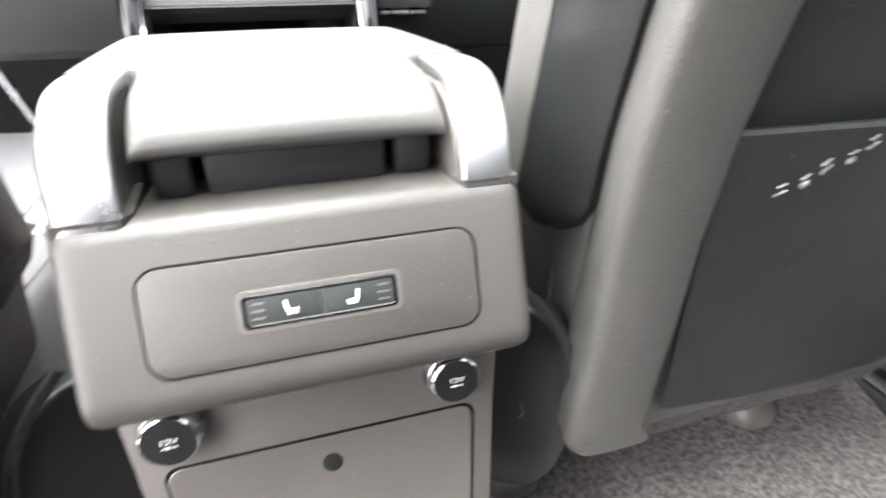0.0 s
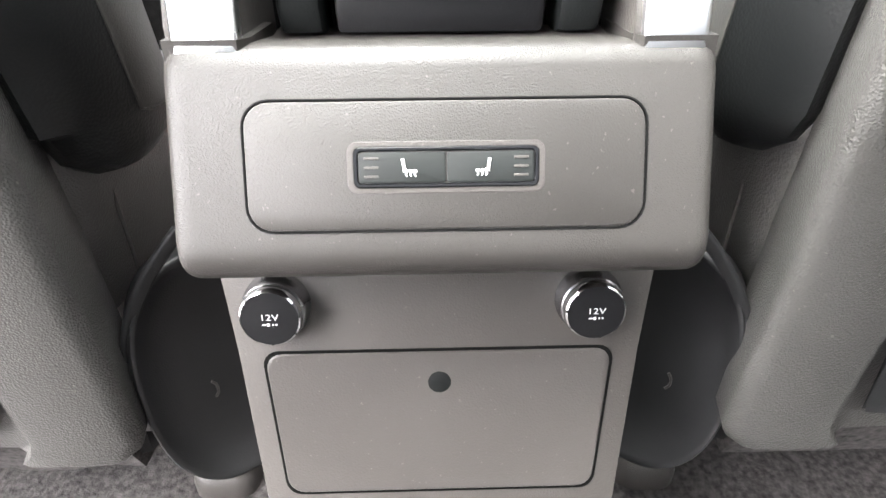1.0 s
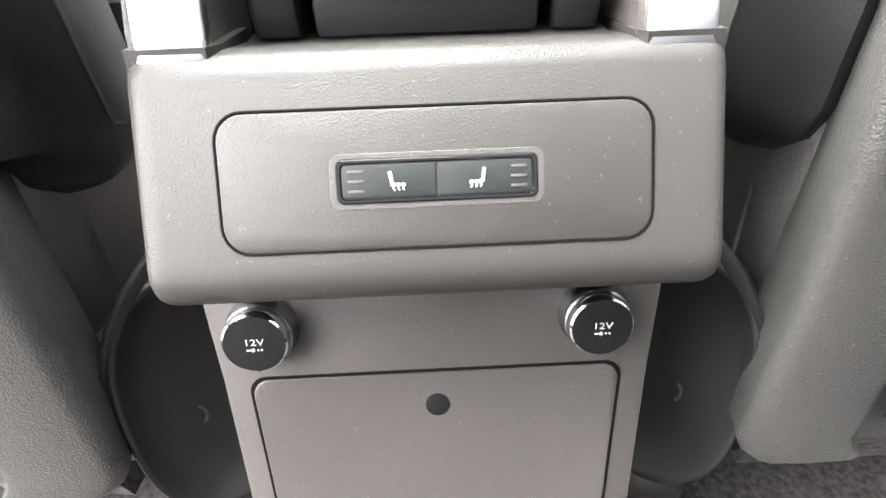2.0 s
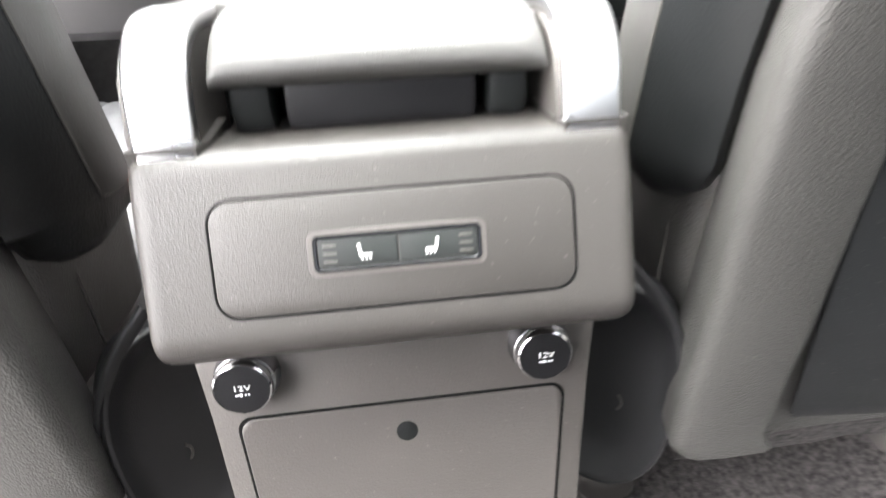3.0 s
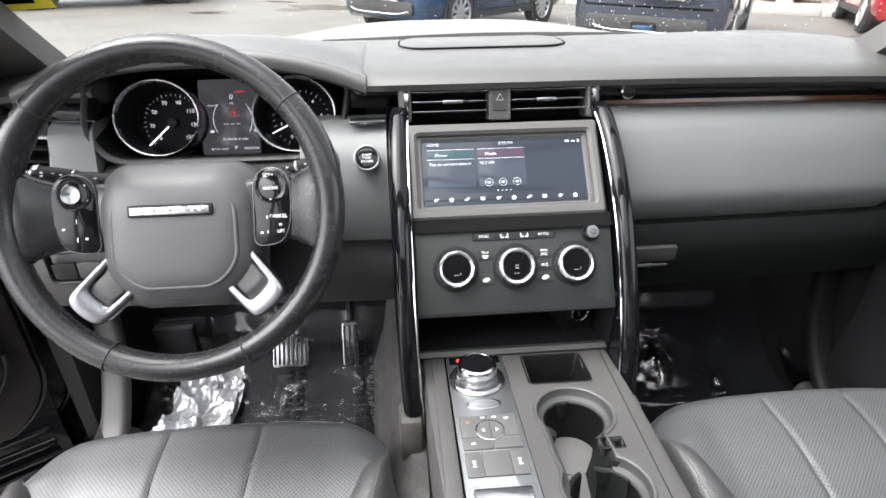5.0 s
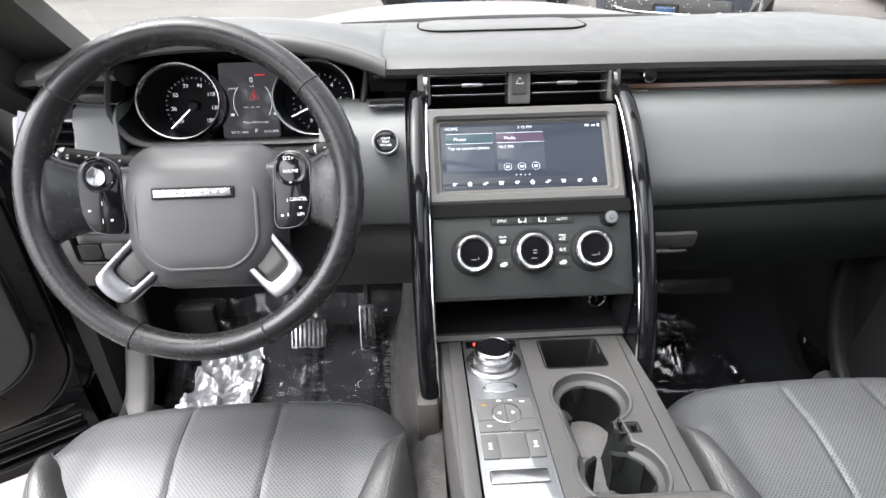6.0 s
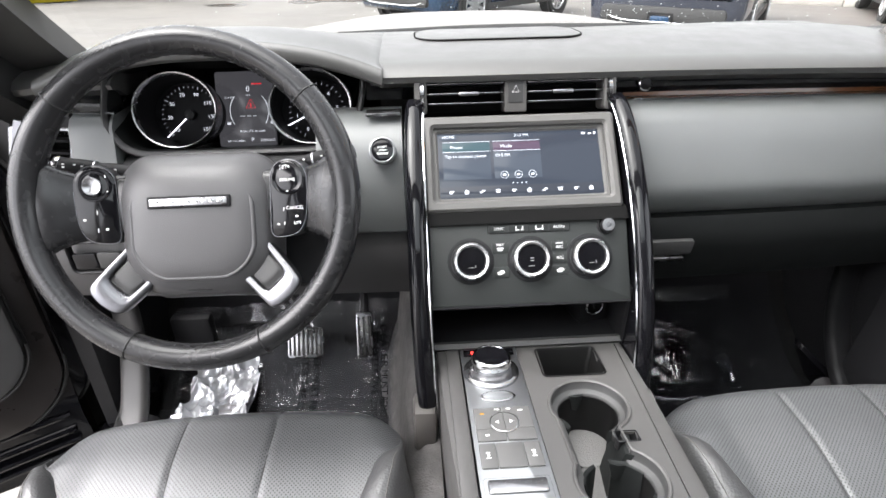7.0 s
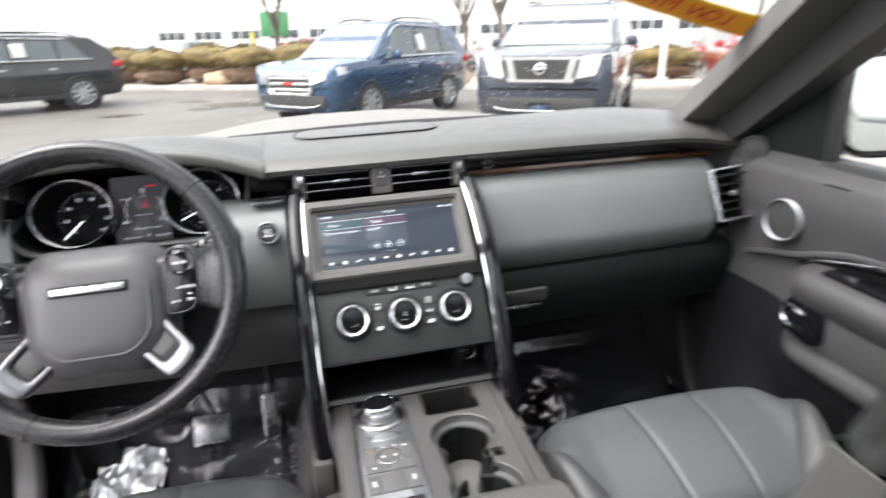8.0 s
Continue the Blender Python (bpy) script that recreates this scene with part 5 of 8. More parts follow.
# curved dividers between the two wells
for cy, a0, a1 in ((-0.113, 28, 84), (-0.113, 118, 168), (0.003, 296, 318)):
    bm = bmesh.new()
    rings = []
    for k in range(13):
        a = radians(mix(a0, a1, k / 12))
        rings.append([ct @ Vector((0.050 + r * math.cos(a), cy + r * math.sin(a), z)) for r, z in ((0.0345, -0.080), (0.0345, -0.0145), (0.0355, -0.0125), (0.0385, -0.0115), (0.0400, -0.0135), (0.0400, -0.080))])
    loft(bm, rings)
    part("cup_divider", bm, GLOVE_SKIN, cupw, "curved divider between the cup holders", 50)
bm = bmesh.new()
loft(bm, [flat_ring(ct @ Matrix.Translation((0.078, -0.052, 0)), rect(w, h, 0.002, 3), z) for w, h, z in ((0.027, 0.0185, 0.0006), (0.0245, 0.0160, 0.0012), (0.0225, 0.0145, -0.002), (0.022, 0.014, -0.040))], True, False, True)
part("finger_slot", bm, PLASTIC_DARK, cupw)

# aluminium switch strip with the rotary selector
sp = ct @ Matrix.Translation((-0.0575, 0.0, 0))
bm = bmesh.new()
plate(bm, sp, 0.078, 0.318, 0.003, -0.004, 0.0012, 0.0006, 4, 0, -0.024)
strip = part("switch_strip", bm, ALU, con, "brushed aluminium switch strip")
bm = bmesh.new()
plate(bm, sp, 0.070, 0.016, 0.002, 0.001, 0.0020, 0.0004, 3, 0, 0.122)
ind = part("selector_display", bm, GLOSS, strip)
bars(sp @ Matrix.Translation((-0.022, 0.122, 0.0021)), [(0, 0, 0.006, 0.008)], LIT_RED, ind, "red_lamp")
rs = sp @ Matrix.Translation((-0.002, 0.078, 0.001))
sel = part("selector_base", (lambda b: (lathe(b, rs, [(0.037, 0), (0.0365, 0.003), (0.034, 0.0050), (0.030, 0.0055), (0.027, 0.004), (0.0, 0.004)], 48), b)[1])(bmesh.new()), SATIN, strip, "polished base ring of the gear selector")
bm = bmesh.new()
lathe(bm, rs, [(0.0252, 0.003), (0.0250, 0.017), (0.0225, 0.018)], 60, False, False)
part("selector_grip", bm, SATIN, sel, "knurled metal gear selector knob")
bm = bmesh.new()
for k in range(60):
    block(bm, (0.0253, 0, 0.0100), (0.0008, 0.0013, 0.012), 0.0002, rs @ pose(0, 0, 0, 0, 0, 6 * k), 1)
part("knurling", bm, SATIN, sel)
bm = bmesh.new()
lathe(bm, rs, [(0.0258, 0.0165), (0.0262, 0.0225), (0.0250, 0.0262), (0.0220, 0.0272), (0.0215, 0.0262)], 48, False, False)
part("selector_rim", bm, CHROME, sel)
bm = bmesh.new()
lathe(bm, rs, [(0.0220, 0.022), (0.0217, 0.0265), (0.0, 0.0268)], 40)
part("selector_top", bm, GLOSS, sel)
bm = bmesh.new()
lathe(bm, sp @ Matrix.Translation((0.0, 0.028, 0.0012)), [(0.0105, 0), (0.0103, 0.0005), (0.0095, 0.0008), (0.0, 0.0008)], 40, sx=2.1)
part("oval_badge", bm, SATIN, strip, "plain oval metal badge")
bm = bmesh.new()
lathe(bm, sp @ Matrix.Translation((0.0, 0.028, 0.0020)), [(0.0088, 0), (0.0085, 0.0004), (0.0, 0.0004)], 40, sx=2.15)
part("badge_field", bm, ALU, strip)
# mode dial keys
KEY_SKIN = mat("switch_key_skin", (0.082, 0.081, 0.080), 0.5, grain=1500, bump=0.08, var=0.05)
mk = sp @ Matrix.Translation((0.0, -0.0225, 0.0))
for x0, x1, y0, y1 in ((-0.034, -0.0003, -0.0085, 0.0275), (0.0003, 0.034, -0.0085, 0.0275), (-0.034, -0.0003, -0.0275, -0.0091), (0.0003, 0.034, -0.0275, -0.0091)):
    bm = bmesh.new()
    plate(bm, mk, x1 - x0, y1 - y0, 0.0015, 0, 0.0032, 0.0006, 3, (x0 + x1) / 2, (y0 + y1) / 2)
    part("mode_key", bm, KEY_SKIN, strip)
bm = bmesh.new()
lathe(bm, mk @ Matrix.Translation((0, 0.001, 0)), [(0.0172, 0), (0.0172, 0.0042), (0.0160, 0.0046), (0.0160, 0)], 40, False, False)
ring_part = part("mode_dial", bm, SATIN, strip, "ringed drive mode rocker")
for sx in (-1, 1):
    bm = bmesh.new()
    pts = [(sx * 0.0003, -0.0157)] + [(sx * 0.0158 * math.cos(radians(a)), 0.0158 * math.sin(radians(a))) for a in range(-80, 81, 16)] + [(sx * 0.0003, 0.0157)]
    loft(bm, [flat_ring(mk @ Matrix.Translation((0, 0.001, 0)), pts, z) for z in (0, 0.0042)])
    part("rocker_half", bm, KEY_SKIN, ring_part)
    bm = bmesh.new()
    tri = [(sx * 0.0105, 0.0), (sx * 0.0065, 0.0028), (sx * 0.0065, -0.0028)]
    loft(bm, [flat_ring(mk @ Matrix.Translation((0, 0.001, 0)), tri, z) for z in (0.0042, 0.0045)])
    part("arrow_mark", bm, WHITE_PRINT, ring_part)
for q in ((-0.006, 0.0235, 0.006, 0.0018), (0.008, 0.0238, 0.005, 0.0018), (0.022, 0.0205, 0.006, 0.0018), (-0.022, -0.019, 0.005, 0.0025)):
    bars(mk @ Matrix.Translation((0, 0, 0.0033)), [q], WHITE_PRINT, strip, "mode_marking")
bars(mk @ Matrix.Translation((0, 0, 0.0033)), [(-0.0245, 0.017, 0.0050, 0.0028)], LIT_AMBER, strip, "amber_lamp")
rk = sp @ Matrix.Translation((0.0, -0.072, 0.0))
for k in range(3):
    bm = bmesh.new()
    plate(bm, rk, (0.018, 0.031, 0.018)[k], 0.036, 0.0015, 0, 0.0032, 0.0006, 3, (-0.025, 0.0, 0.025)[k], 0)
    part("mode_key", bm, KEY_SKIN, strip)
    if k != 1:
        bars(rk @ Matrix.Translation(((-0.025, 0, 0.025)[k], 0, 0.0033)), [(0, 0.0035, 0.0045, 0.0014), (0, 0, 0.003, 0.003), (0, -0.004, 0.005, 0.0014)], WHITE_PRINT, strip, "key_marking")
bm = bmesh.new()
hv = sp @ Matrix.Translation((0.0, -0.125, 0.0))
loft(bm, [flat_ring(hv, rect(0.070, 0.046, 0.003), 0.0013), flat_ring(hv, rect(0.066, 0.042, 0.003), 0.0005), flat_ring(hv, rect(0.060, 0.030, 0.004), -0.0030)], True, False, True)
part("finger_recess", bm, PLASTIC_DOOR, strip)
bm = bmesh.new()
plate(bm, hv, 0.062, 0.018, 0.003, 0.0, 0.004, 0.002, 4, 0, 0.010)
part("brake_switch", bm, SATIN, strip, "satin metal parking brake pull")

# ---- steering wheel ----
WC = Vector((-0.399, 0.789, 0.829))
wh = thing("steering_wheel", WC, "black leather steering wheel with satin metal spokes", "steering wheel")
wm = face(WC, 25)
bm = bmesh.new()
R = 0.1735
ring = []
NR = 96
for k in range(NR):
    a = 2 * math.pi * k / NR
    ring.append(wm @ Vector((R * math.cos(a), R * math.sin(a), 0)))
rings = []
zax = (wm.to_3x3() @ Vector((0, 0, 1))).normalized()
for k, p in enumerate(ring):
    rad = (p - WC).normalized()
    a = 360 * k / NR
    fat = 1.0 + 0.10 * math.exp(-((a - 20) / 16) ** 2) + 0.10 * math.exp(-((a - 160) / 16) ** 2)
    rings.append([p + rad * x * fat + zax * y * fat for x, y in circle(0.0150, 16, 0.0175)])
loft(bm, rings + [rings[0]], True, False, False)
bmesh.ops.remove_doubles(bm, verts=bm.verts, dist=1e-6)
rimw = part("rim", bm, LEATHER_WHEEL, wh, "worn black leather rim")
for a in (40, 140, 245, 295):
    bm = bmesh.new()
    c, s = math.cos(radians(a)), math.sin(radians(a))
    p = wm @ Vector((R * c, R * s, 0))
    rad = (wm.to_3x3() @ Vector((c, s, 0))).normalized()
    tube(bm, [p + rad * x + zax * y for x, y in circle(0.0156, 20, 0.0181)], 0.0009, 5, (0.3, 0.2, 1), True)
    part("rim_seam", bm, RUBBER, rimw)
# hub pad
bm = bmesh.new()


def hub_outline(g):
    pts = []
    for x, y in rect(0.190 + 2 * g, 0.162 + 2 * g, 0.036, 8):
        t = y / 0.083
        pts.append((x * (1 - 0.23 * max(0.0, -t) ** 2.3 - 0.03 * max(0, t)), y + 0.006 * (1 - (x / 0.090) ** 2) * (1 if y > 0 else -1)))
    return pts


hm = wm @ Matrix.Translation((0.0, -0.0275, -0.0215))
loft(bm, [flat_ring(hm, hub_outline(-0.006), -0.055), flat_ring(hm, hub_outline(0.0), -0.035), flat_ring(hm, hub_outline(0.0), -0.022), flat_ring(hm, hub_outline(-0.003), -0.012), flat_ring(hm, hub_outline(-0.008), -0.003), flat_ring(hm, hub_outline(-0.014), 0.0050), flat_ring(hm, hub_outline(-0.020), 0.0105), flat_ring(hm, hub_outline(-0.026), 0.0142), flat_ring(hm, hub_outline(-0.031), 0.0168), flat_ring(hm, hub_outline(-0.038), 0.0190), flat_ring(hm, hub_outline(-0.048), 0.0205)])
hub = part("airbag_cover", bm, mat("airbag_skin", (0.062, 0.061, 0.063), 0.42, grain=800, bump=0.25, var=0.06), wh, "padded grey airbag cover")
# soft shield-shaped crease, open at the top
ridge = sorted([q for q in hub_outline(-0.0285) if q[1] < 0.046], key=lambda q: math.atan2(q[0], -q[1]))
bm = bmesh.new()
tube(bm, smooth_path([hm @ Vector((x, y, 0.0138 - 0.10 * max(0.0, y - 0.020))) for x, y in ridge], 3), 0.0030, 8)
part("crease", bm, bpy.data.materials["airbag_skin"], hub, "", 60)
bm = bmesh.new()
plate(bm, hm, 0.090, 0.0135, 0.002, 0.012, 0.0226, 0.001, 4, 0, 0.0275)
part("badge_slot", bm, PLASTIC_DARK, hub)
bm = bmesh.new()
plate(bm, hm, 0.084, 0.0088, 0.001, 0.018, 0.0240, 0.0008, 4, 0, 0.0275)
bb = part("badge_bar", bm, SATIN, hub, "plain satin metal badge bar")
bars(hm @ Matrix.Translation((0, 0.0275, 0.0241)), [(-0.034 + 0.0085 * k, 0, 0.0052, 0.0032) for k in range(9)], CHROME, bb, "raised_mark")
lettering("AIRBAG", hm @ Matrix.Translation((0, -0.0715, 0.0040)) @ pose(0, 0, 0, -42, 0, 0), 0.0075, PLASTIC_DARK, hub)
# thumb pods
for sx in (-1, 1):
    pod = wm @ Matrix.Translation((sx * 0.1075, 0.002, -0.0195)) @ pose(0, 0, 0, 0, -sx * 10, 0)

    def pod_outline(g, sx=sx):
        low = chaikin([(-0.0215, 0.018), (-0.0225, -0.020), (-0.0235, -0.0450), (-0.006, -0.0455), (0.010, -0.0415), (0.019, -0.026), (0.0215, 0.0), (0.0215, 0.018)], 2)
        low = [q for q in low if q[1] < 0.008]
        top = [(0.0215 * math.cos(radians(a)), 0.0205 + 0.0215 * math.sin(radians(a))) for a in range(0, 181, 12)]
        i0 = max(range(len(low)), key=lambda i: math.hypot(low[i][0] - low[i - 1][0], low[i][1] - low[i - 1][1]))
        low = low[i0:] + low[:i0]
        if low[0][0] > 0:
            low = low[::-1]
        pts = [(x * (1 + g / 0.0215), y * (1 + g / 0.043)) for x, y in top + low]
        return [(sx * x, y) for x, y in pts]
    bm = bmesh.new()
    loft(bm, [flat_ring(pod, pod_outline(0.0006), -0.02), flat_ring(pod, pod_outline(0.0006), 0.0058), flat_ring(pod, pod_outline(0.0002), 0.0064)])
    pp = part("thumb_pod", bm, SPOKE_METAL, wh, "gloss black thumb controls edged in chrome")
    bm = bmesh.new()
    loft(bm, [flat_ring(pod, pod_outline(-0.0004), 0.0), flat_ring(pod, pod_outline(-0.0004), 0.0068), flat_ring(pod, pod_outline(-0.002), 0.0078)])
    part("pod_face", bm, GLOSS, pp)
    bm = bmesh.new()
    lathe(bm, pod @ Matrix.Translation((0, 0.0205, 0.007)), [(0.0188, 0), (0.0186, 0.0014), (0.0176, 0.0018), (0.0150, 0.0010), (0.0100, 0.0002), (0, 0.0)] if sx > 0 else [(0.0188, 0), (0.0186, 0.0014), (0.0176, 0.0018), (0.0125, 0.0008), (0, 0.0006)], 40)
    part("pod_dial", bm, GLOSS, pp)
    if sx < 0:
        bm = bmesh.new()
        lathe(bm, pod @ Matrix.Translation((-0.002, 0.019, 0.0075)), [(0.0100, 0.0), (0.0100, 0.0030), (0.0092, 0.0040), (0.0060, 0.0030), (0, 0.0024)], 32)
        part("pod_button", bm, SATIN, pp, "round satin thumb button")
    z0 = pod @ Matrix.Translation((0, 0, 0.0081))
    if sx > 0:
        for w, x, y, s in (("SET+", -0.002, 0.033, 0.0060), ("RESUME", 0.0, 0.0185, 0.0052), ("CANCEL", 0.007, -0.013, 0.0055), ("LIM", 0.009, -0.030, 0.0055)):
            lettering(w, z0 @ Matrix.Translation((x, y, 0.0006 if y > 0.01 else 0)), s, WHITE_PRINT, pp)
        for q in ((-0.001, 0.006, 0.003, 0.001), (-0.006, -0.014, 0.0010, 0.0035), (-0.006, -0.030, 0.0010, 0.0035), (0.009, -0.0225, 0.0032, 0.0022), (-0.013, -0.031, 0.0030, 0.0022)):
            bars(z0, [q], WHITE_PRINT, pp, "pod_marking")
    else:
        for q in ((-0.012, -0.018, 0.0034, 0.0024), (0.010, -0.029, 0.0030, 0.0026), (0.001, -0.010, 0.0008, 0.0050), (0.001, -0.030, 0.0008, 0.0050), (0.012, 0.030, 0.0016, 0.0034), (0.0135, 0.012, 0.0016, 0.0034)):
            bars(z0, [q], WHITE_PRINT, pp, "pod_marking")
    # upper spoke behind the pod
    bm = bmesh.new()
    rings = []
    for t in range(13):
        q = t / 12
        zz = -0.0245 * (1 - ease((q - 0.38) / 0.5))
        x = sx * mix(0.07, 0.170, q)
        h = 0.0360 + 0.026 * max(0.0, (q - 0.40) / 0.60) ** 2.2
        rings.append([wm @ Vector((x, -0.002 + b, c + zz)) for b, c in ((-h, -0.014), (-h, -0.003), (-h + 0.003, 0.002), (-h + 0.009, 0.0052), (0, 0.0066), (h - 0.009, 0.0052), (h - 0.003, 0.002), (h, -0.003), (h, -0.014), (0, -0.02))])
    loft(bm, rings)
    part("side_spoke", bm, LEATHER_WHEEL, wh)
    # lower metal spoke
    bm = bmesh.new()
    fm = wm @ pose(0, 0, 0, 0, 0, 90 - sx * 137)
    def spoke_at(r, y, z):
        return fm @ Vector((r, y, z - 0.026 * (0.155 - r) / 0.085))
    OUT = smooth_path([(0.072, -0.0265, 0), (0.100, -0.0255, 0), (0.136, -0.0240, 0), (0.1475, -0.0200, 0), (0.1515, -0.008, 0), (0.1515, 0.008, 0), (0.1475, 0.0200, 0), (0.136, 0.0240, 0), (0.100, 0.0255, 0), (0.072, 0.0265, 0)], 4)
    INN = smooth_path([(0.072, -0.0175, 0), (0.098, -0.0168, 0), (0.119, -0.0158, 0), (0.1265, -0.0135, 0), (0.1285, -0.007, 0), (0.1285, 0.007, 0), (0.1265, 0.0135, 0), (0.119, 0.0158, 0), (0.098, 0.0168, 0), (0.072, 0.0175, 0)], 4)
    loft(bm, [[spoke_at(mix(o.x, i.x, q), mix(o.y, i.y, q), z) for o, i in zip(OUT, INN)] for q, z in ((0, -0.012), (0.0, -0.001), (0.04, 0.0014), (0.12, 0.0024), (0.50, 0.0030), (0.86, 0.0024), (0.95, 0.0012), (1.0, -0.001), (1.0, -0.006))], True, False, False)
    spk = part("lower_spoke", bm, SPOKE_METAL, wh, "satin metal lower spoke with a dark window", 60)
    bm = bmesh.new()
    loft(bm, [[spoke_at(0.072 + (i.x - 0.072) * k, i.y * k, z) for i in INN] for k, z in ((1.005, -0.012), (1.005, -0.0035), (0.94, -0.0028), (0.90, -0.0005), (0.80, 0.0005))])
    part("spoke_window", bm, PLASTIC_DOOR, spk, "", 50)
# column shroud and stalks
bm = bmesh.new()
loft(bm, [[wm @ Vector((x * w, y * h - 0.012, z)) for x, y in rect(1, 1, 0.3, 5)] for w, h, z in ((0.15, 0.12, -0.16), (0.15, 0.12, -0.07), (0.135, 0.105, -0.048))])
part("column_shroud", bm, PLASTIC_DARK, wh)
bm = bmesh.new()
loft(bm, [[wm @ Vector((0.088 + x * w, -0.045 + y * h, z)) for x, y in rect(1, 1, 0.2, 5)] for w, h, z in ((0.10, 0.13, -0.16), (0.10, 0.13, -0.085), (0.092, 0.12, -0.078))])
part("column_side_cover", bm, PLASTIC_DARK, wh, "black cover beside the steering column")
for sx in (-1, 1):
    bm = bmesh.new()
    a, b = wm @ Vector((sx * 0.07, 0.034, -0.06)), wm @ Vector((sx * (0.166 if sx < 0 else 0.178), 0.049 if sx < 0 else 0.052, -0.045))
    ax = (b - a)
    mm = Matrix.Translation(a) @ ax.to_track_quat("Z", "Y").to_matrix().to_4x4()
    L = ax.length
    lathe(bm, mm, [(0.011, 0), (0.0105, L * 0.40), (0.0090, L * 0.50), (0.0094, L * 0.52), (0.0104, L * 0.56), (0.0108, L * 0.75), (0.0108, L * 0.92), (0.010, L * 0.94)], 28)
    st = part("stalk", bm, PLASTIC_DARK, wh, "black control stalk with a metal tip")
    bm = bmesh.new()
    lathe(bm, mm, [(0.0100, L * 0.925), (0.0116, L * 0.935), (0.0120, L * 0.96), (0.0112, L * 1.0), (0.008, L * 1.015), (0, L * 1.02)], 28)
    part("stalk_tip", bm, SATIN, st)
    bm = bmesh.new()
    lathe(bm, mm, [(0.0106, L * 0.555), (0.0112, L * 0.56), (0.0112, L * 0.575), (0.0106, L * 0.58)], 24, False, False)
    part("stalk_band", bm, SATIN, st)
    bm = bmesh.new()
    for q, turn in ((0.30, 60), (0.38, 72), (0.46, 60), (0.66, 64), (0.74, 58), (0.86, 66), (0.86, 100)):
        c, s = math.cos(radians(turn)), math.sin(radians(turn))
        d = (wm.to_3x3() @ Vector((0, c * 0.5, s))).normalized()
        p0 = mm @ Vector((0, 0, L * q)) + d * 0.0109
        block(bm, p0, (0.0028, 0.0012, 0.0018), 0.0003)
    part("stalk_marks", bm, WHITE_PRINT, st)

# ---- pedals and floor covers ----
for px, py, pz, w, h, nm, lab in ((-0.402, 1.195, 0.312, 0.076, 0.064, "brake_pedal", "ribbed metal brake pedal on a steel arm"), (-0.278, 1.225, 0.300, 0.034, 0.100, "accelerator_pedal", "tall ribbed metal accelerator pedal")):
    pd = thing(nm, (px, py, pz), lab, "pedal")
    pm = face((px, py, pz), 36 if w > 0.05 else 26)
    bm = bmesh.new()
    plate(bm, pm, w, h, 0.006, -0.008, 0, 0.002)
    part("pad", bm, SATIN, pd)
    n = int(w / 0.0088)
    for k in range(n):
        bm = bmesh.new()
        block(bm, ((k - (n - 1) / 2) * w / n, 0, 0.001), (0.0045, h * 0.86, 0.003), 0.001, pm)
        part("rubber_rib", bm, RUBBER, pd)
    bm = bmesh.new()
    top = Vector((px - (0.13 if w > 0.05 else 0.0), 1.30, 0.62 if w > 0.05 else 0.55))
    tube(bm, smooth_path([pm @ Vector((0, h * 0.3, -0.012)), pm @ Vector((-0.015 if w > 0.05 else 0, h * 0.9, -0.04)), top], 6), 0.0085, 8)
    part("arm", bm, SATIN if w > 0.05 else PLASTIC_DARK, pd)
rest = thing("footrest", (-0.64, 1.20, 0.20), "black plastic footrest on the toe board", "footrest")
bm = bmesh.new()
block(bm, (-0.640, 1.22, 0.28), (0.085, 0.03, 0.20), 0.008, ID)
part("plate", bm, PLASTIC_DARK, rest)

FILM = glass("clear_cover_film", (0.90, 0.92, 0.93), 0.03)
fn, fl_ = FILM.node_tree.nodes, FILM.node_tree.links
ftc, fno, fbu = fn.new("ShaderNodeTexCoord"), fn.new("ShaderNodeTexNoise"), fn.new("ShaderNodeBump")
fno.inputs["Scale"].default_value, fno.inputs["Detail"].default_value = 4.0, 6.0
fbu.inputs["Strength"].default_value, fbu.inputs["Distance"].default_value = 0.5, 0.008
fl_.new(ftc.outputs["Object"], fno.inputs["Vector"])
fl_.new(fno.outputs["Fac"], fbu.inputs["Height"])
fl_.new(fbu.outputs["Normal"], fn["Glossy BSDF"].inputs["Normal"])
VEIL = glass("hazy_cover_film", (0.86, 0.87, 0.89), 0.07)
for film_skin in (VEIL, FILM):
    film_skin.node_tree.nodes["Map Range"].inputs["To Min"].default_value = 0.05 if film_skin is VEIL else 0.06
vn, vl = VEIL.node_tree.nodes, VEIL.node_tree.links
haze, hmix = vn.new("ShaderNodeBsdfDiffuse"), vn.new("ShaderNodeMixShader")
haze.inputs["Color"].default_value = (0.62, 0.63, 0.66, 1)
hmix.inputs["Fac"].default_value = 0.038
vl.new(vn["Material Output"].inputs["Surface"].links[0].from_socket, hmix.inputs[1])
vl.new(haze.outputs["BSDF"], hmix.inputs[2])
vl.new(hmix.outputs["Shader"], vn["Material Output"].inputs["Surface"])
vtc, vno, vbu = vn.new("ShaderNodeTexCoord"), vn.new("ShaderNodeTexNoise"), vn.new("ShaderNodeBump")
vno.noise_type = "RIDGED_MULTIFRACTAL"
vno.inputs["Scale"].default_value, vno.inputs["Detail"].default_value = 5.0, 4.0
vbu.inputs["Strength"].default_value, vbu.inputs["Distance"].default_value = 0.4, 0.004
vl.new(vtc.outputs["Object"], vno.inputs["Vector"])
vl.new(vno.outputs["Fac"], vbu.inputs["Height"])
vl.new(vbu.outputs["Normal"], vn["Glossy BSDF"].inputs["Normal"])
PRINT_DARK = mat("black_print", (0.004, 0.004, 0.004), 0.7, spec=0.0)
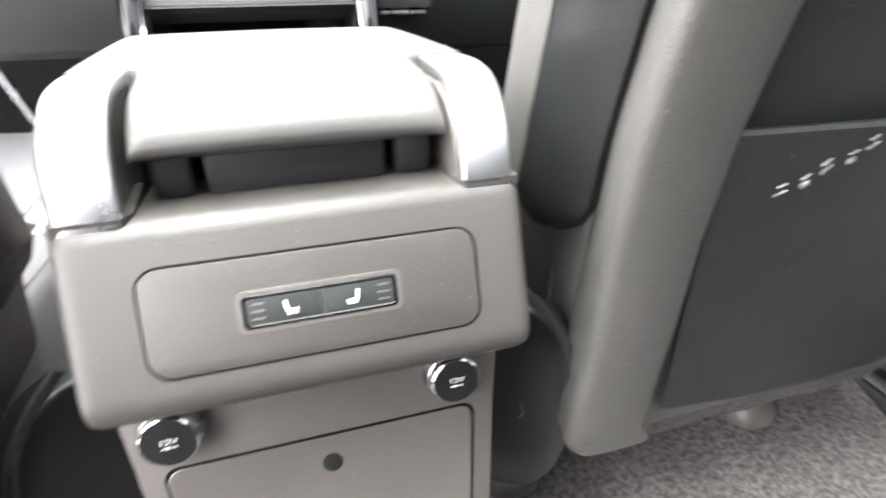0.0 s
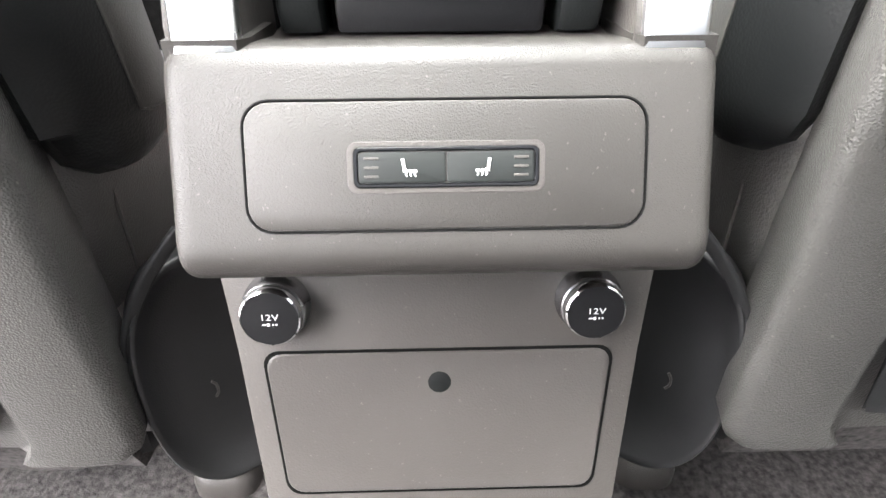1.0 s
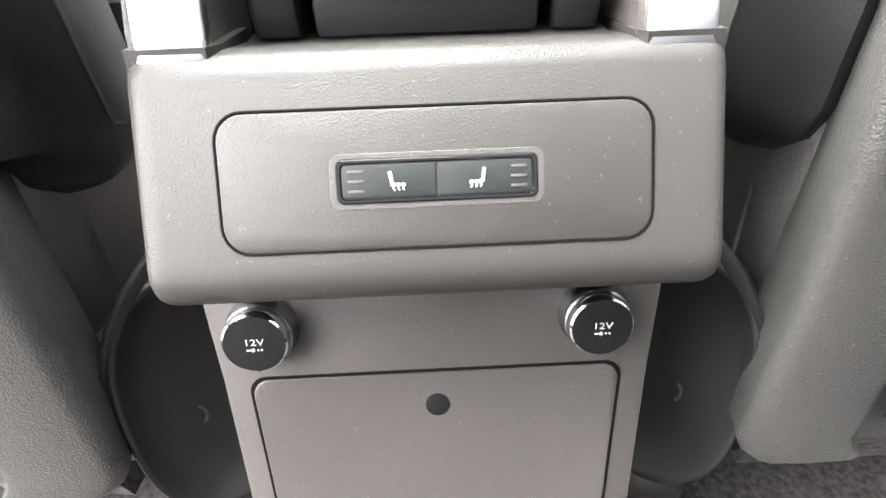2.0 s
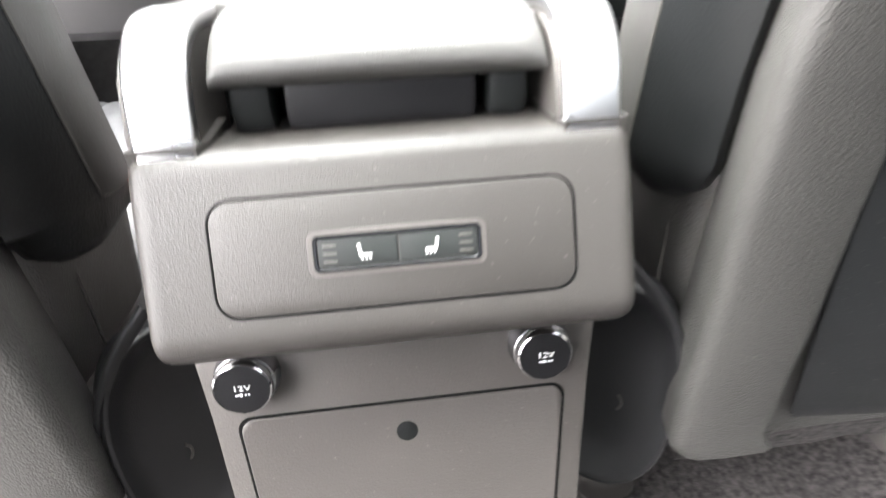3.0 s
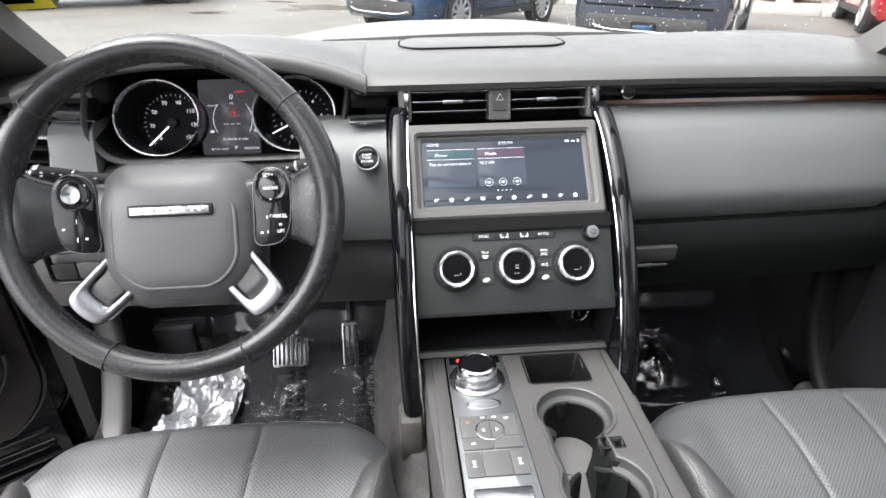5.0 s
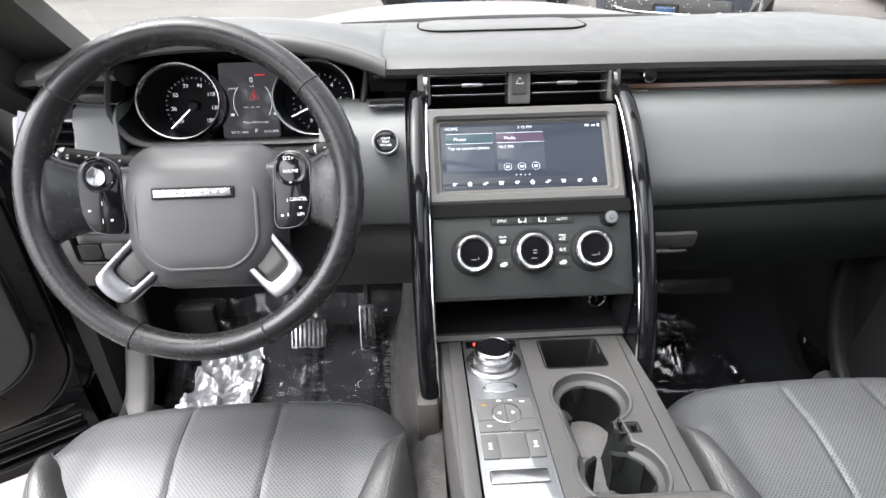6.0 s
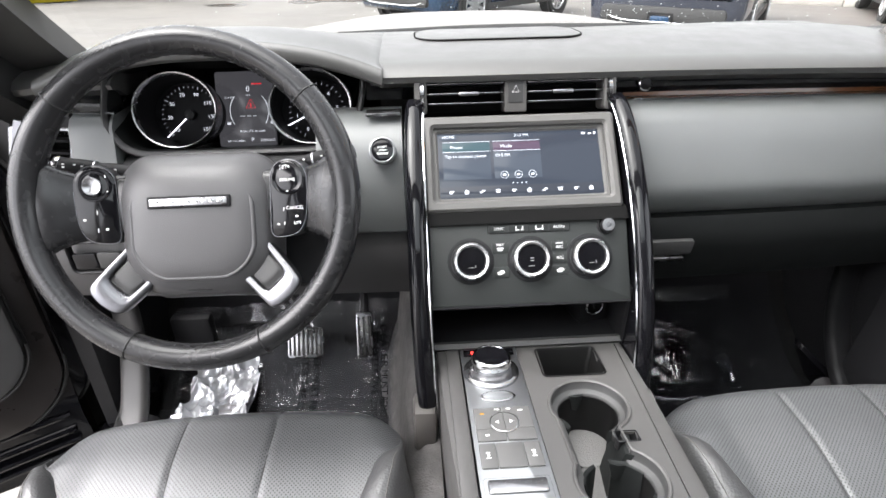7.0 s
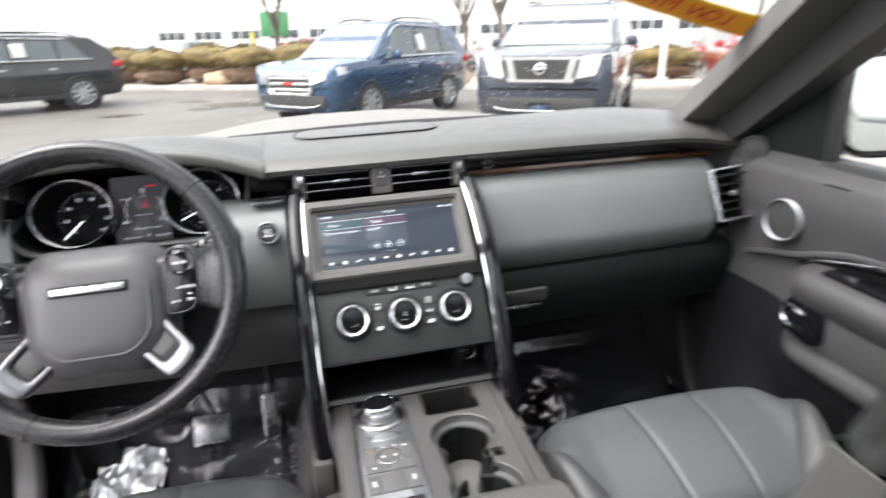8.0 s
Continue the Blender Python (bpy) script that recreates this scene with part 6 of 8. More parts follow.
MAT_RUBBER = mat("floor_mat", (0.006, 0.006, 0.007), 0.7, grain=300, bump=0.6, noise_grain=True, spec=0.1)


def floor_line(s):
    """A point and slope of the footwell floor at a run of s metres from the seat."""
    pts = [(0.80, 0.172), (1.14, 0.172), (1.20, 0.195), (1.30, 0.275), (1.38, 0.40)]
    y = 0.80 + s
    for (a, za), (b, zb) in zip(pts, pts[1:]):
        if y <= b:
            return y, mix(za, zb, (y - a) / (b - a))
    return y, pts[-1][1]


for sx in (-1, 1):
    mt = thing("floor_mat", (sx * 0.45, 1.0, 0.17), "black floor mat under clear plastic film", "floor mat", "front floor mats")
    bm = bmesh.new()
    rows = [floor_line(0.54 * k / 20) for k in range(21)]
    loft(bm, [[Vector((sx * x, y, z + 0.012)) for x in (0.19, 0.36, 0.53, 0.70)] + [Vector((sx * x, y, z + 0.002)) for x in (0.70, 0.53, 0.36, 0.19)] for y, z in rows])
    part("mat", bm, MAT_RUBBER, mt)
    fc = thing("plastic_cover", (sx * 0.45, 1.0, 0.19), "crinkled clear protective film with printed lines, lying on the floor mat", "plastic film", "protective floor films")

    def crumple(u, v, sx=sx):
        y, z = floor_line(0.52 * v)
        x = sx * mix(0.185, 0.715, u)
        n1 = noise.noise(Vector((x * 9 + sx, y * 9, 3.0)))
        n2 = abs(noise.noise(Vector((x * 22, y * 17 + sx, 7.0))))
        n3 = (1 - abs(noise.noise(Vector((x * 34 + 4, y * 30, 11.0))))) ** 6
        n4 = (1 - abs(noise.noise(Vector((x * 15 - 2, y * 19, 5.0))))) ** 8
        if sx < 0:
            return Vector((x, y - 0.008 * n1, z + 0.022 + 0.012 * n1 + 0.004 * (0.4 - n2) + 0.0022 * n3 + 0.006 * n4))
        # on the passenger side the film lies flat but for one rumpled heap near the seat
        heap = math.exp(-((x - 0.420) / 0.080) ** 2 - ((y - 1.170) / 0.055) ** 2)
        return Vector((x, y, z + 0.022 + 0.006 * n1 + 0.045 * heap + (0.009 * n3 + 0.006 * (0.5 - n2)) * heap + 0.002 * n4))
    bm = bmesh.new()
    field(bm, 120, 120, crumple)
    part("film", bm, VEIL if sx < 0 else FILM, fc, angle=180)
    if sx > 0:
        # loose curled edge of the film
        bm = bmesh.new()
        line = smooth_path([crumple(a, b) for a, b in ((0.60, 0.72), (0.63, 0.60), (0.62, 0.50), (0.70, 0.40), (0.78, 0.33))], 6)
        loft(bm, [[p + Vector((0.006 * math.sin(i * 0.9), 0, 0.002)), p + Vector((0.012, -0.010, 0.016 + 0.006 * math.sin(i * 0.7))), p + Vector((0.028, -0.004, 0.020)), p + Vector((0.040, 0.0, 0.004))] for i, p in enumerate(line)], False)
        part("curled_edge", bm, FILM, fc, "curled loose edge of the film", 180)
    if sx < 0:
        for k, (words, u, v, turn) in enumerate((("DEALER MUST REMOVE", 0.10, 0.70, -90), ("PROTECTIVE COVER", 0.14, 0.70, -90), ("DEALER MUST REMOVE", 0.385, 0.70, -90), ("PROTECTIVE COVER", 0.435, 0.70, -90), ("MUST REMOVE", 0.25, 0.88, 0), ("PROTECTIVE COVER", 0.70, 0.93, 0), ("DEALER MUST REMOVE", 0.93, 0.62, -90))):
            ob = lettering(words, ID, 0.022, PRINT_DARK, fc, "printed_line")
            c, s = math.cos(radians(turn)), math.sin(radians(turn))
            for vert in ob.data.vertices:
                lx, ly = vert.co.x, vert.co.y
                vert.co = crumple(min(1.0, max(0.0, u - (c * lx - s * ly) / 0.53)), min(1.0, max(0.0, v + (s * lx + c * ly) / 0.52))) + Vector((0, -0.001, 0.0045))
        # glare of the film over the paper is put into its half-metal material
        paper = thing("paper_floor_cover", (-0.55, 1.08, 0.19), "white paper sheet with the film's glare put into its half-metal finish", "paper")
        bm = bmesh.new()
        def sheet_at(u, v):
            y, z = floor_line(mix(0.25, 0.43, v))
            x = mix(-0.675 + 0.035 * v + 0.02 * noise.noise(Vector((v * 5, 3, 1))), -0.520 + 0.012 * noise.noise(Vector((v * 7, 9, 1))), u)
            fold = (1 - abs(noise.noise(Vector((x * 15 + y * 9, y * 12, 2.0))))) ** 7 + 0.5 * (1 - abs(noise.noise(Vector((x * 34 - y * 20, y * 30, 6.0))))) ** 6
            return Vector((x, y, z + 0.038 + 0.012 * noise.noise(Vector((u * 5, v * 6, 4))) + 0.020 * fold))
        field(bm, 50, 60, sheet_at)
        part("sheet", bm, mat("glare_white_paper", (0.50, 0.51, 0.53), 0.22, metal=0.55, var=0.25, spot=22, grain=40, bump=0.6, noise_grain=True), paper, angle=60)
        bm = bmesh.new()

        def leaf_at(u, v):
            y, z = floor_line(mix(0.27, 0.39, v))
            return Vector((mix(-0.592, -0.520, u) + 0.01 * v, y, z + 0.046 + 0.003 * noise.noise(Vector((u * 3, v * 5, 8)))))
        field(bm, 12, 24, leaf_at, lambda u, v: leaf_at(u, v) - Vector((0, 0, 0.001)))
        leaf = part("folded_leaf", bm, bpy.data.materials["glare_white_paper"], paper, "flat folded leaf with lines of print")
        for q in range(7):
            bm = bmesh.new()
            field(bm, 8, 1, lambda u, v: leaf_at(mix(0.12, 0.62 + 0.25 * (q % 2), u), 0.10 + 0.12 * q + 0.035 * v) + Vector((0, -0.0006, 0.0012)))
            part("print_line", bm, GREY_PRINT, leaf)

# ---- front seats ----


def seat_cushion(sx):
    c = sx * 0.408
    seat = thing("front_seat", (c, 0.45, 0.17), "black perforated leather front seat with a raised armrest" if sx > 0 else "black leather driver seat with a raised armrest", "seat", "front seats")

    def seam_at(y):
        """Half the distance between the two long seams, which draw together towards the back."""
        return 0.060 * (1 - 0.16 * ease((0.78 - y) / 0.25))

    def top(x, y):
        """Height of the cushion over the plan."""
        d = (x - c)
        z = (0.508 if sx < 0 else 0.500) - 0.056 * ease((0.73 - y) / 0.24)
        z -= 0.085 * max(0.0, (y - 0.765) / 0.065) ** 2.4
        z += 0.010 * math.cos(d / 0.2 * math.pi / 2)
        z += 0.024 * max(0.0, (abs(d) - 0.15) / 0.08) ** 1.5 * (1 if y < 0.72 else max(0, 1 - (y - 0.72) / 0.06))
        z -= 0.016 * max(0.0, (abs(d) - 0.170) / 0.045) ** 2 * ease((y - 0.60) / 0.15)
        for q in (-1, 1):
            z -= 0.0030 * math.exp(-((d - q * seam_at(y)) / 0.0035) ** 2)
        line = y - 0.577 + 0.02 * (d / 0.18) ** 2
        z -= (0.010 * math.exp(-(line / 0.016) ** 2) + 0.009 * math.exp(-(line / 0.0045) ** 2)) * (1 if abs(d) < 0.165 else 0.3)
        return z

    def panel_half(y, s=-1):
        """Half width of the perforated middle panel, narrower towards the door."""
        front = 0.024 * ease((y - 0.695) / 0.030)
        if s * sx < 0:
            return 0.144 + 0.058 * ease((y - 0.55) / 0.19) + front
        return 0.118 + 0.084 * ease((y - 0.56) / 0.17) + front

    bm = bmesh.new()

    def surf(u, v):
        y = mix(0.30, 0.830, v)
        half = panel_half(y, 1 if u > 0.5 else -1)
        corner = 0.05 * max(0.0, (y - 0.762) / 0.067) ** 2
        x = c + mix(-1, 1, u) * (half - corner)
        yy = y - 0.020 * abs(2 * u - 1) ** 5 * ease((y - 0.6) / 0.2)
        return Vector((x, yy, top(x, y)))
    field(bm, 100, 170, surf, lambda u, v: Vector((surf(u, v).x, min(surf(u, v).y, 0.815), 0.36)))
    cush = part("cushion", bm, PERF, seat, "perforated leather cushion with two long seams")
    for q in (-1, 1):
        bm = bmesh.new()
        tube(bm, [Vector((c + q * seam_at(y), y, top(c + q * seam_at(y), y) + 0.0004)) for y in [0.34 + 0.0117 * k for k in range(40)]], 0.0008, 5)
        part("seam", bm, RUBBER, cush)
    # side bolsters of the cushion, from the inner seam out over the edge
    for s in (-1, 1):
        def bolster(u, v, s=s):
            y = mix(0.27, 0.740, v)
            w0 = panel_half(y, s) - 0.002
            x = c + s * mix(w0, 0.230 + 0.014 * ease((y - 0.42) / 0.10) * ease((0.74 - y) / 0.06), u)
            zs = top(c + s * w0, min(y, 0.80))
            rise = (0.016 if s * sx < 0 else 0.028) * math.sin(math.pi * min(1.0, u * 1.25)) * ease((0.735 - y) / 0.08)
            fall = 0.075 * max(0.0, (u - 0.55) / 0.45) ** 2.2
            return Vector((x, y - 0.012 * u * u * ease((y - 0.66) / 0.08), zs + rise - fall - 0.0035 * math.exp(-(u / 0.06) ** 2)))
        bm = bmesh.new()
        field(bm, 18, 40, bolster, lambda u, v: Vector((bolster(u, v).x, bolster(u, v).y, 0.36)))
        bol = part("cushion_bolster", bm, LEATHER, seat, "smooth leather side bolster", 60)
        bm = bmesh.new()
        tube(bm, [bolster(0.0, q / 30) + Vector((0, 0, 0.0024)) for q in range(3, 30)], 0.0013, 6)
        part("piping", bm, LEATHER, bol)
        bm = bmesh.new()
        tube(bm, [bolster(0.52, q / 30) + Vector((0, 0, 0.0006)) for q in range(3, 29)], 0.0007, 5)
        part("bolster_seam", bm, LEATHER_SIDE, bol)
    bm = bmesh.new()
    block(bm, (c, 0.535, 0.345), (0.40, 0.50, 0.08), 0.02)
    part("seat_base", bm, PLASTIC_DARK, seat)
    # backrest: leather body
    def rear(z):
        """How far back the hard shell lies at a height."""
        pts = ((0.36, 0.226), (0.445, 0.222), (0.56, 0.214), (0.636, 0.204), (0.70, 0.190), (0.84, 0.156), (0.95, 0.122), (1.02, 0.098))
        for (z0, y0), (z1, y1) in zip(pts, pts[1:]):
            if z <= z1:
                return mix(y0, y1, max(0.0, (z - z0) / (z1 - z0)))
        return pts[-1][1]
    bm = bmesh.new()
    rings = []
    for z, d, y1, w in ((0.385, 0.06, 0.37, 0.16), (0.41, 0.040, 0.41, 0.180), (0.46, 0.026, 0.42, 0.214), (0.56, 0.026, 0.405, 0.232), (0.64, 0.026, 0.380, 0.236), (0.70, 0.026, 0.355, 0.235), (0.84, 0.026, 0.285, 0.218), (0.92, 0.026, 0.24, 0.19), (0.965, 0.026, 0.205, 0.165), (0.98, 0.035, 0.18, 0.12)):
        y0 = rear(z) + d
        h = y1 - y0
        rings.append([Vector((c + x, (y0 + y1) / 2 + y, z)) for x, y in rect(2 * w, h, min(0.042, h * 0.42), 6)])
    loft(bm, rings)
    back = part("backrest", bm, LEATHER_BACK, seat, "black leather backrest with rounded edges", 60)
    # hard shell wrapped round the rear, with a recess behind the map pocket
    bm = bmesh.new()
    rings = []
    for z, e, q in ((0.380, 0.226, 0.55), (0.386, 0.233, 0.8), (0.396, 0.237, 1), (0.445, 0.235, 1), (0.50, 0.234, 1), (0.566, 0.236, 1), (0.636, 0.238, 1), (0.70, 0.238, 1), (0.77, 0.235, 1), (0.84, 0.228, 1), (0.90, 0.214, 1), (0.95, 0.190, 1), (0.975, 0.160, 0.8), (0.985, 0.13, 0.5)):
        y0 = rear(z)
        half = [(e - 0.015, 0.050 * q), (e - 0.009, 0.030 * q), (e - 0.0045, 0.013), (e - 0.0042, 0.008), (e - 0.007, 0.0035), (e - 0.013, 0.0010), (e - 0.030, 0.0), (e - 0.060, 0.0005), (e - 0.067, 0.003), (e - 0.070, 0.012), (e - 0.077, 0.016), (e - 0.11, 0.017)]
        line = [(-x, y) for x, y in half] + [(x, y) for x, y in reversed(half)]
        inner = [(x * 0.93, max(y, 0.014) + 0.012) for x, y in reversed(line)]
        rings.append([Vector((c + x, y0 + y, z)) for x, y in line + inner])
    loft(bm, rings)
    part("back_shell", bm, PLASTIC_SEAT, seat, "hard grey grained plastic shell round the backrest", 50)
    # dark board in the recess above the pocket
    bm = bmesh.new()
    loft(bm, [[Vector((c + x, rear(z) + y, z)) for x, y in ((-w, 0.0150), (-w * 0.6, 0.0142), (w * 0.6, 0.0142), (w, 0.0150), (w, 0.020), (-w, 0.020))] for z, w in ((0.60, 0.166), (0.70, 0.167), (0.77, 0.164), (0.84, 0.157), (0.90, 0.143), (0.945, 0.118))])
    part("back_board", bm, POCKET, seat, "dark board in the recess of the shell")
    bm = bmesh.new()
    rings = []
    for z, y, w in ((0.398, 0.2330, 0.143), (0.412, 0.2275, 0.151), (0.54, 0.2170, 0.164), (0.625, 0.2055, 0.170), (0.636, 0.2035, 0.171), (0.6385, 0.2055, 0.170), (0.6385, 0.2095, 0.170), (0.54, 0.2215, 0.163), (0.398, 0.2360, 0.143)):
        rings.append([Vector((c - w, y + 0.004, z)), Vector((c - w * 0.5, y - 0.003, z)), Vector((c, y - 0.006, z)), Vector((c + w * 0.5, y - 0.003, z)), Vector((c + w, y + 0.004, z))])
    loft(bm, rings, closed=False)
    pocket = part("map_pocket", bm, POCKET, seat, "stiff dark map pocket, scuffed")
    if sx > 0:
        for k in range(5):
            bm = bmesh.new()
            at = Matrix.Translation((0.275 + 0.014 * k + 0.002 * (k % 2), 0.2038 - 0.0010 * k, 0.599 + 0.0064 * k - 0.002 * (k % 2))) @ pose(0, 0, 0, 0, -20 - 9 * (k % 3), 0)
            block(bm, (0, 0, 0), (0.009 - 0.003 * (k % 2), 0.0008, 0.0016 + 0.0016 * (k % 2)), 0.0003, at, 1)
            block(bm, (0.002, 0, 0.0045), (0.007, 0.0008, 0.0014), 0.0003, at, 1)
            part("scuff_mark", bm, SCUFF, pocket)
    bm = bmesh.new()
    tube(bm, smooth_path([(c - sx * 0.2225, 0.300, 0.46), (c - sx * 0.2265, 0.290, 0.56), (c - sx * 0.2265, 0.268, 0.70), (c - sx * 0.2225, 0.225, 0.84)], 7), 0.0012, 5)
    part("side_seam", bm, LEATHER_SIDE, back)
    # carpeted flap under the backrest
    bm = bmesh.new()
    field(bm, 14, 6, lambda u, v: Vector((c + mix(-0.185, 0.185, u), mix(0.240, 0.29, v) + 0.006 * noise.noise(Vector((u * 8, v * 3, 2))), mix(0.428, 0.30, v))), lambda u, v: Vector((c + mix(-0.185, 0.185, u), mix(0.25, 0.32, v), mix(0.428, 0.30, v))))
    part("rear_flap", bm, CARPET, seat, "grey carpet flap under the backrest")
    # recliner cover beside the console, with a trim strip above it
    slip = 0.011 if sx < 0 else -0.004
    rc = Matrix.Translation((sx * 0.146 + slip, 0.279, 0.408)) @ Vector((-sx * 0.62, -0.78, 0.10)).to_track_quat("Z", "Y").to_matrix().to_4x4()

    def dee(r):
        """A tall rounded outline, squarer than an ellipse."""
        pts = []
        for k in range(64):
            a = 2 * math.pi * k / 64
            x, y = math.cos(a), math.sin(a)
            pts.append((0.62 * r * math.copysign(abs(x) ** 0.82, x), r * math.copysign(abs(y) ** 0.82, y)))
        return pts
    bm = bmesh.new()
    loft(bm, [flat_ring(rc, dee(r), z) for r, z in ((0.070, -0.036), (0.082, -0.030), (0.0860, -0.016), (0.0880, -0.004), (0.0882, 0.001), (0.0868, 0.0034), (0.0845, 0.0036), (0.0815, 0.0016), (0.074, -0.0050), (0.060, -0.0110), (0.040, -0.0140), (0.018, -0.0150))])
    cov = part("recliner_cover", bm, DISH, seat, "tall rounded black plastic recliner cover with a dished face", 60)
    bm = bmesh.new()
    tube(bm, smooth_path([rc @ Vector((sx * 0.012 + 0.004 * math.sin(q), -0.020 + 0.007 * math.cos(q), -0.0135)) for q in (0.3, 1.2, 2.0, 2.8)], 4), 0.0010, 6)
    part("clip_slot", bm, PLASTIC_LOW, cov)
    bm = bmesh.new()
    sweep(bm, smooth_path([(sx * 0.150 + slip, 0.270, 0.516), (sx * 0.168 + slip, 0.262, 0.494), (sx * 0.184 + slip, 0.256, 0.466), (sx * 0.194 + slip, 0.254, 0.437)], 5), rect(0.008, 0.005, 0.002, 3), (-sx, -0.5, 0.5))
    part("trim_strip", bm, DISH, seat, "black plastic strip above the recliner cover")
    # raised armrest: flat padded side, rounded back, ribbed adjuster at the tip
    dz = 0.0 if sx > 0 else -0.052
    stations = ((0.556, 0.325, 0.258, 0.55), (0.566, 0.340, 0.250, 0.85), (0.583, 0.346, 0.247, 1.0), (0.63, 0.334, 0.240, 1.0), (0.70, 0.316, 0.224, 1.0), (0.775, 0.299, 0.205, 1.0), (0.833, 0.283, 0.195, 1.0), (0.885, 0.267, 0.190, 1.0))
    bm = bmesh.new()
    rings = []
    for z, yf, yr, k in stations:
        ym = mix(yf, yr, 0.5)
        x0, x1 = 0.1505, 0.197
        # from the front corner of the aisle face round to the outer side
        out = [(x0 + 0.003, yf - 0.001), (x0, yf - 0.006), (x0, mix(yf, yr, 0.28)), (x0, mix(yf, yr, 0.48)), (x0 + 0.0015, mix(yf, yr, 0.56)), (x0 + 0.0055, mix(yf, yr, 0.72)), (x0 + 0.013, mix(yf, yr, 0.88)), (x0 + 0.024, yr), (x1 - 0.012, mix(yf, yr, 0.96)), (x1, mix(yf, yr, 0.75)), (x1, mix(yf, yr, 0.2)), (x1 - 0.006, yf - 0.003), (x1 - 0.014, yf), (x0 + 0.012, yf)]
        cx = (x0 + x1) / 2
        rings.append([Vector((sx * (cx + (x - cx) * k), ym + (y - ym) * k, z + (dz if z > 0.6 else dz * 0.15))) for x, y in out])
    loft(bm, rings)
    arm = part("armrest", bm, LEATHER_SMOOTH, seat, "folded-up black leather armrest", 50)
    # lighter padded panel on the aisle face, ahead of the seam
    bm = bmesh.new()
    loft(bm, [[Vector((sx * (0.1505 + dx), mix(yf, yr, w), z + (dz if z > 0.6 else dz * 0.15))) for dx, w in ((0.012, 0.02), (0.0, 0.03), (-0.0022, 0.07), (-0.0028, 0.25), (-0.0022, 0.42), (0.0, 0.47), (0.012, 0.47))] for z, yf, yr, k in stations[2:]])
    part("padded_face", bm, LEATHER_ARM, arm, "grey padded leather face of the armrest", 60)
    # the rounded back of the arm stands up beside the adjuster
    top_z = 0.885 + dz
    bm = bmesh.new()
    rings = []
    for k, z in ((1.0, -0.004), (1.0, 0.020), (0.93, 0.034), (0.75, 0.043), (0.4, 0.047)):
        rings.append([Vector((sx * (0.176 + (x - 0.176) * k), 0.208 + (y - 0.208) * k - 0.25 * z, top_z + z)) for x, y in ((0.1515, 0.226), (0.157, 0.206), (0.165, 0.194), (0.176, 0.188), (0.187, 0.193), (0.196, 0.206), (0.197, 0.226), (0.18, 0.231), (0.166, 0.231))])
    loft(bm, rings)
    part("tip_hood", bm, LEATHER_SMOOTH, arm, "rounded leather end of the armrest", 50)
    bm = bmesh.new()
    tube(bm, [Vector((sx * 0.1503, mix(yf, yr, 0.478), z + (dz if z > 0.6 else dz * 0.15))) for z, yf, yr, k in stations[2:]], 0.0011, 6, (0, 1, 0))
    part("armrest_seam", bm, LEATHER_SIDE, arm)
    kb = Matrix.Translation((sx * 0.1715, 0.247, top_z)) @ pose(0, 0, 0, 14, 0, 0)
    bm = bmesh.new()

    def lobes(r, ry, depth):
        return [(r * math.cos(q) * (1 - depth * (0.5 - 0.5 * math.cos(9 * q)) ** 2), ry * math.sin(q) * (1 - depth * (0.5 - 0.5 * math.cos(9 * q)) ** 2)) for q in [2 * math.pi * j / 72 for j in range(72)]]
    loft(bm, [flat_ring(kb, lobes(r, r, d), z) for r, d, z in ((0.0195, 0.0, -0.004), (0.0210, 0.02, 0.002), (0.0205, 0.10, 0.008), (0.0195, 0.24, 0.018), (0.0190, 0.26, 0.044), (0.0178, 0.22, 0.053), (0.0150, 0.12, 0.059), (0.0110, 0.0, 0.0605), (0.0085, 0.0, 0.0585))])
    part("ribbed_knob", bm, RUBBER, arm, "ribbed black height adjuster at the armrest tip", 40)
    return seat


seat_cushion(-1)
seat_cushion(1)
# buckle
for sx in (-1, 1):
    bk = thing("seat_belt_buckle", (sx * 0.176, 0.49, 0.46), "black seat belt buckle with a red release button", "buckle", "seat belt buckles")
    bm = bmesh.new()
    bmx = Matrix.Translation((sx * 0.165, 0.495, 0.475)) @ pose(0, 0, 0, 8, -6 * sx, 0)
    block(bm, (0, 0, 0), (0.026, 0.020, 0.060), 0.004, bmx)
    part("housing", bm, PLASTIC_DARK, bk)
    bm = bmesh.new()
    block(bm, (0, 0, 0.030), (0.020, 0.014, 0.007), 0.002, bmx)
    part("release_button", bm, RED_PLASTIC, bk)
    bm = bmesh.new()
    block(bm, (0, 0, -0.08), (0.012, 0.008, 0.11), 0.003, bmx)
    part("stem", bm, PLASTIC_DARK, bk)
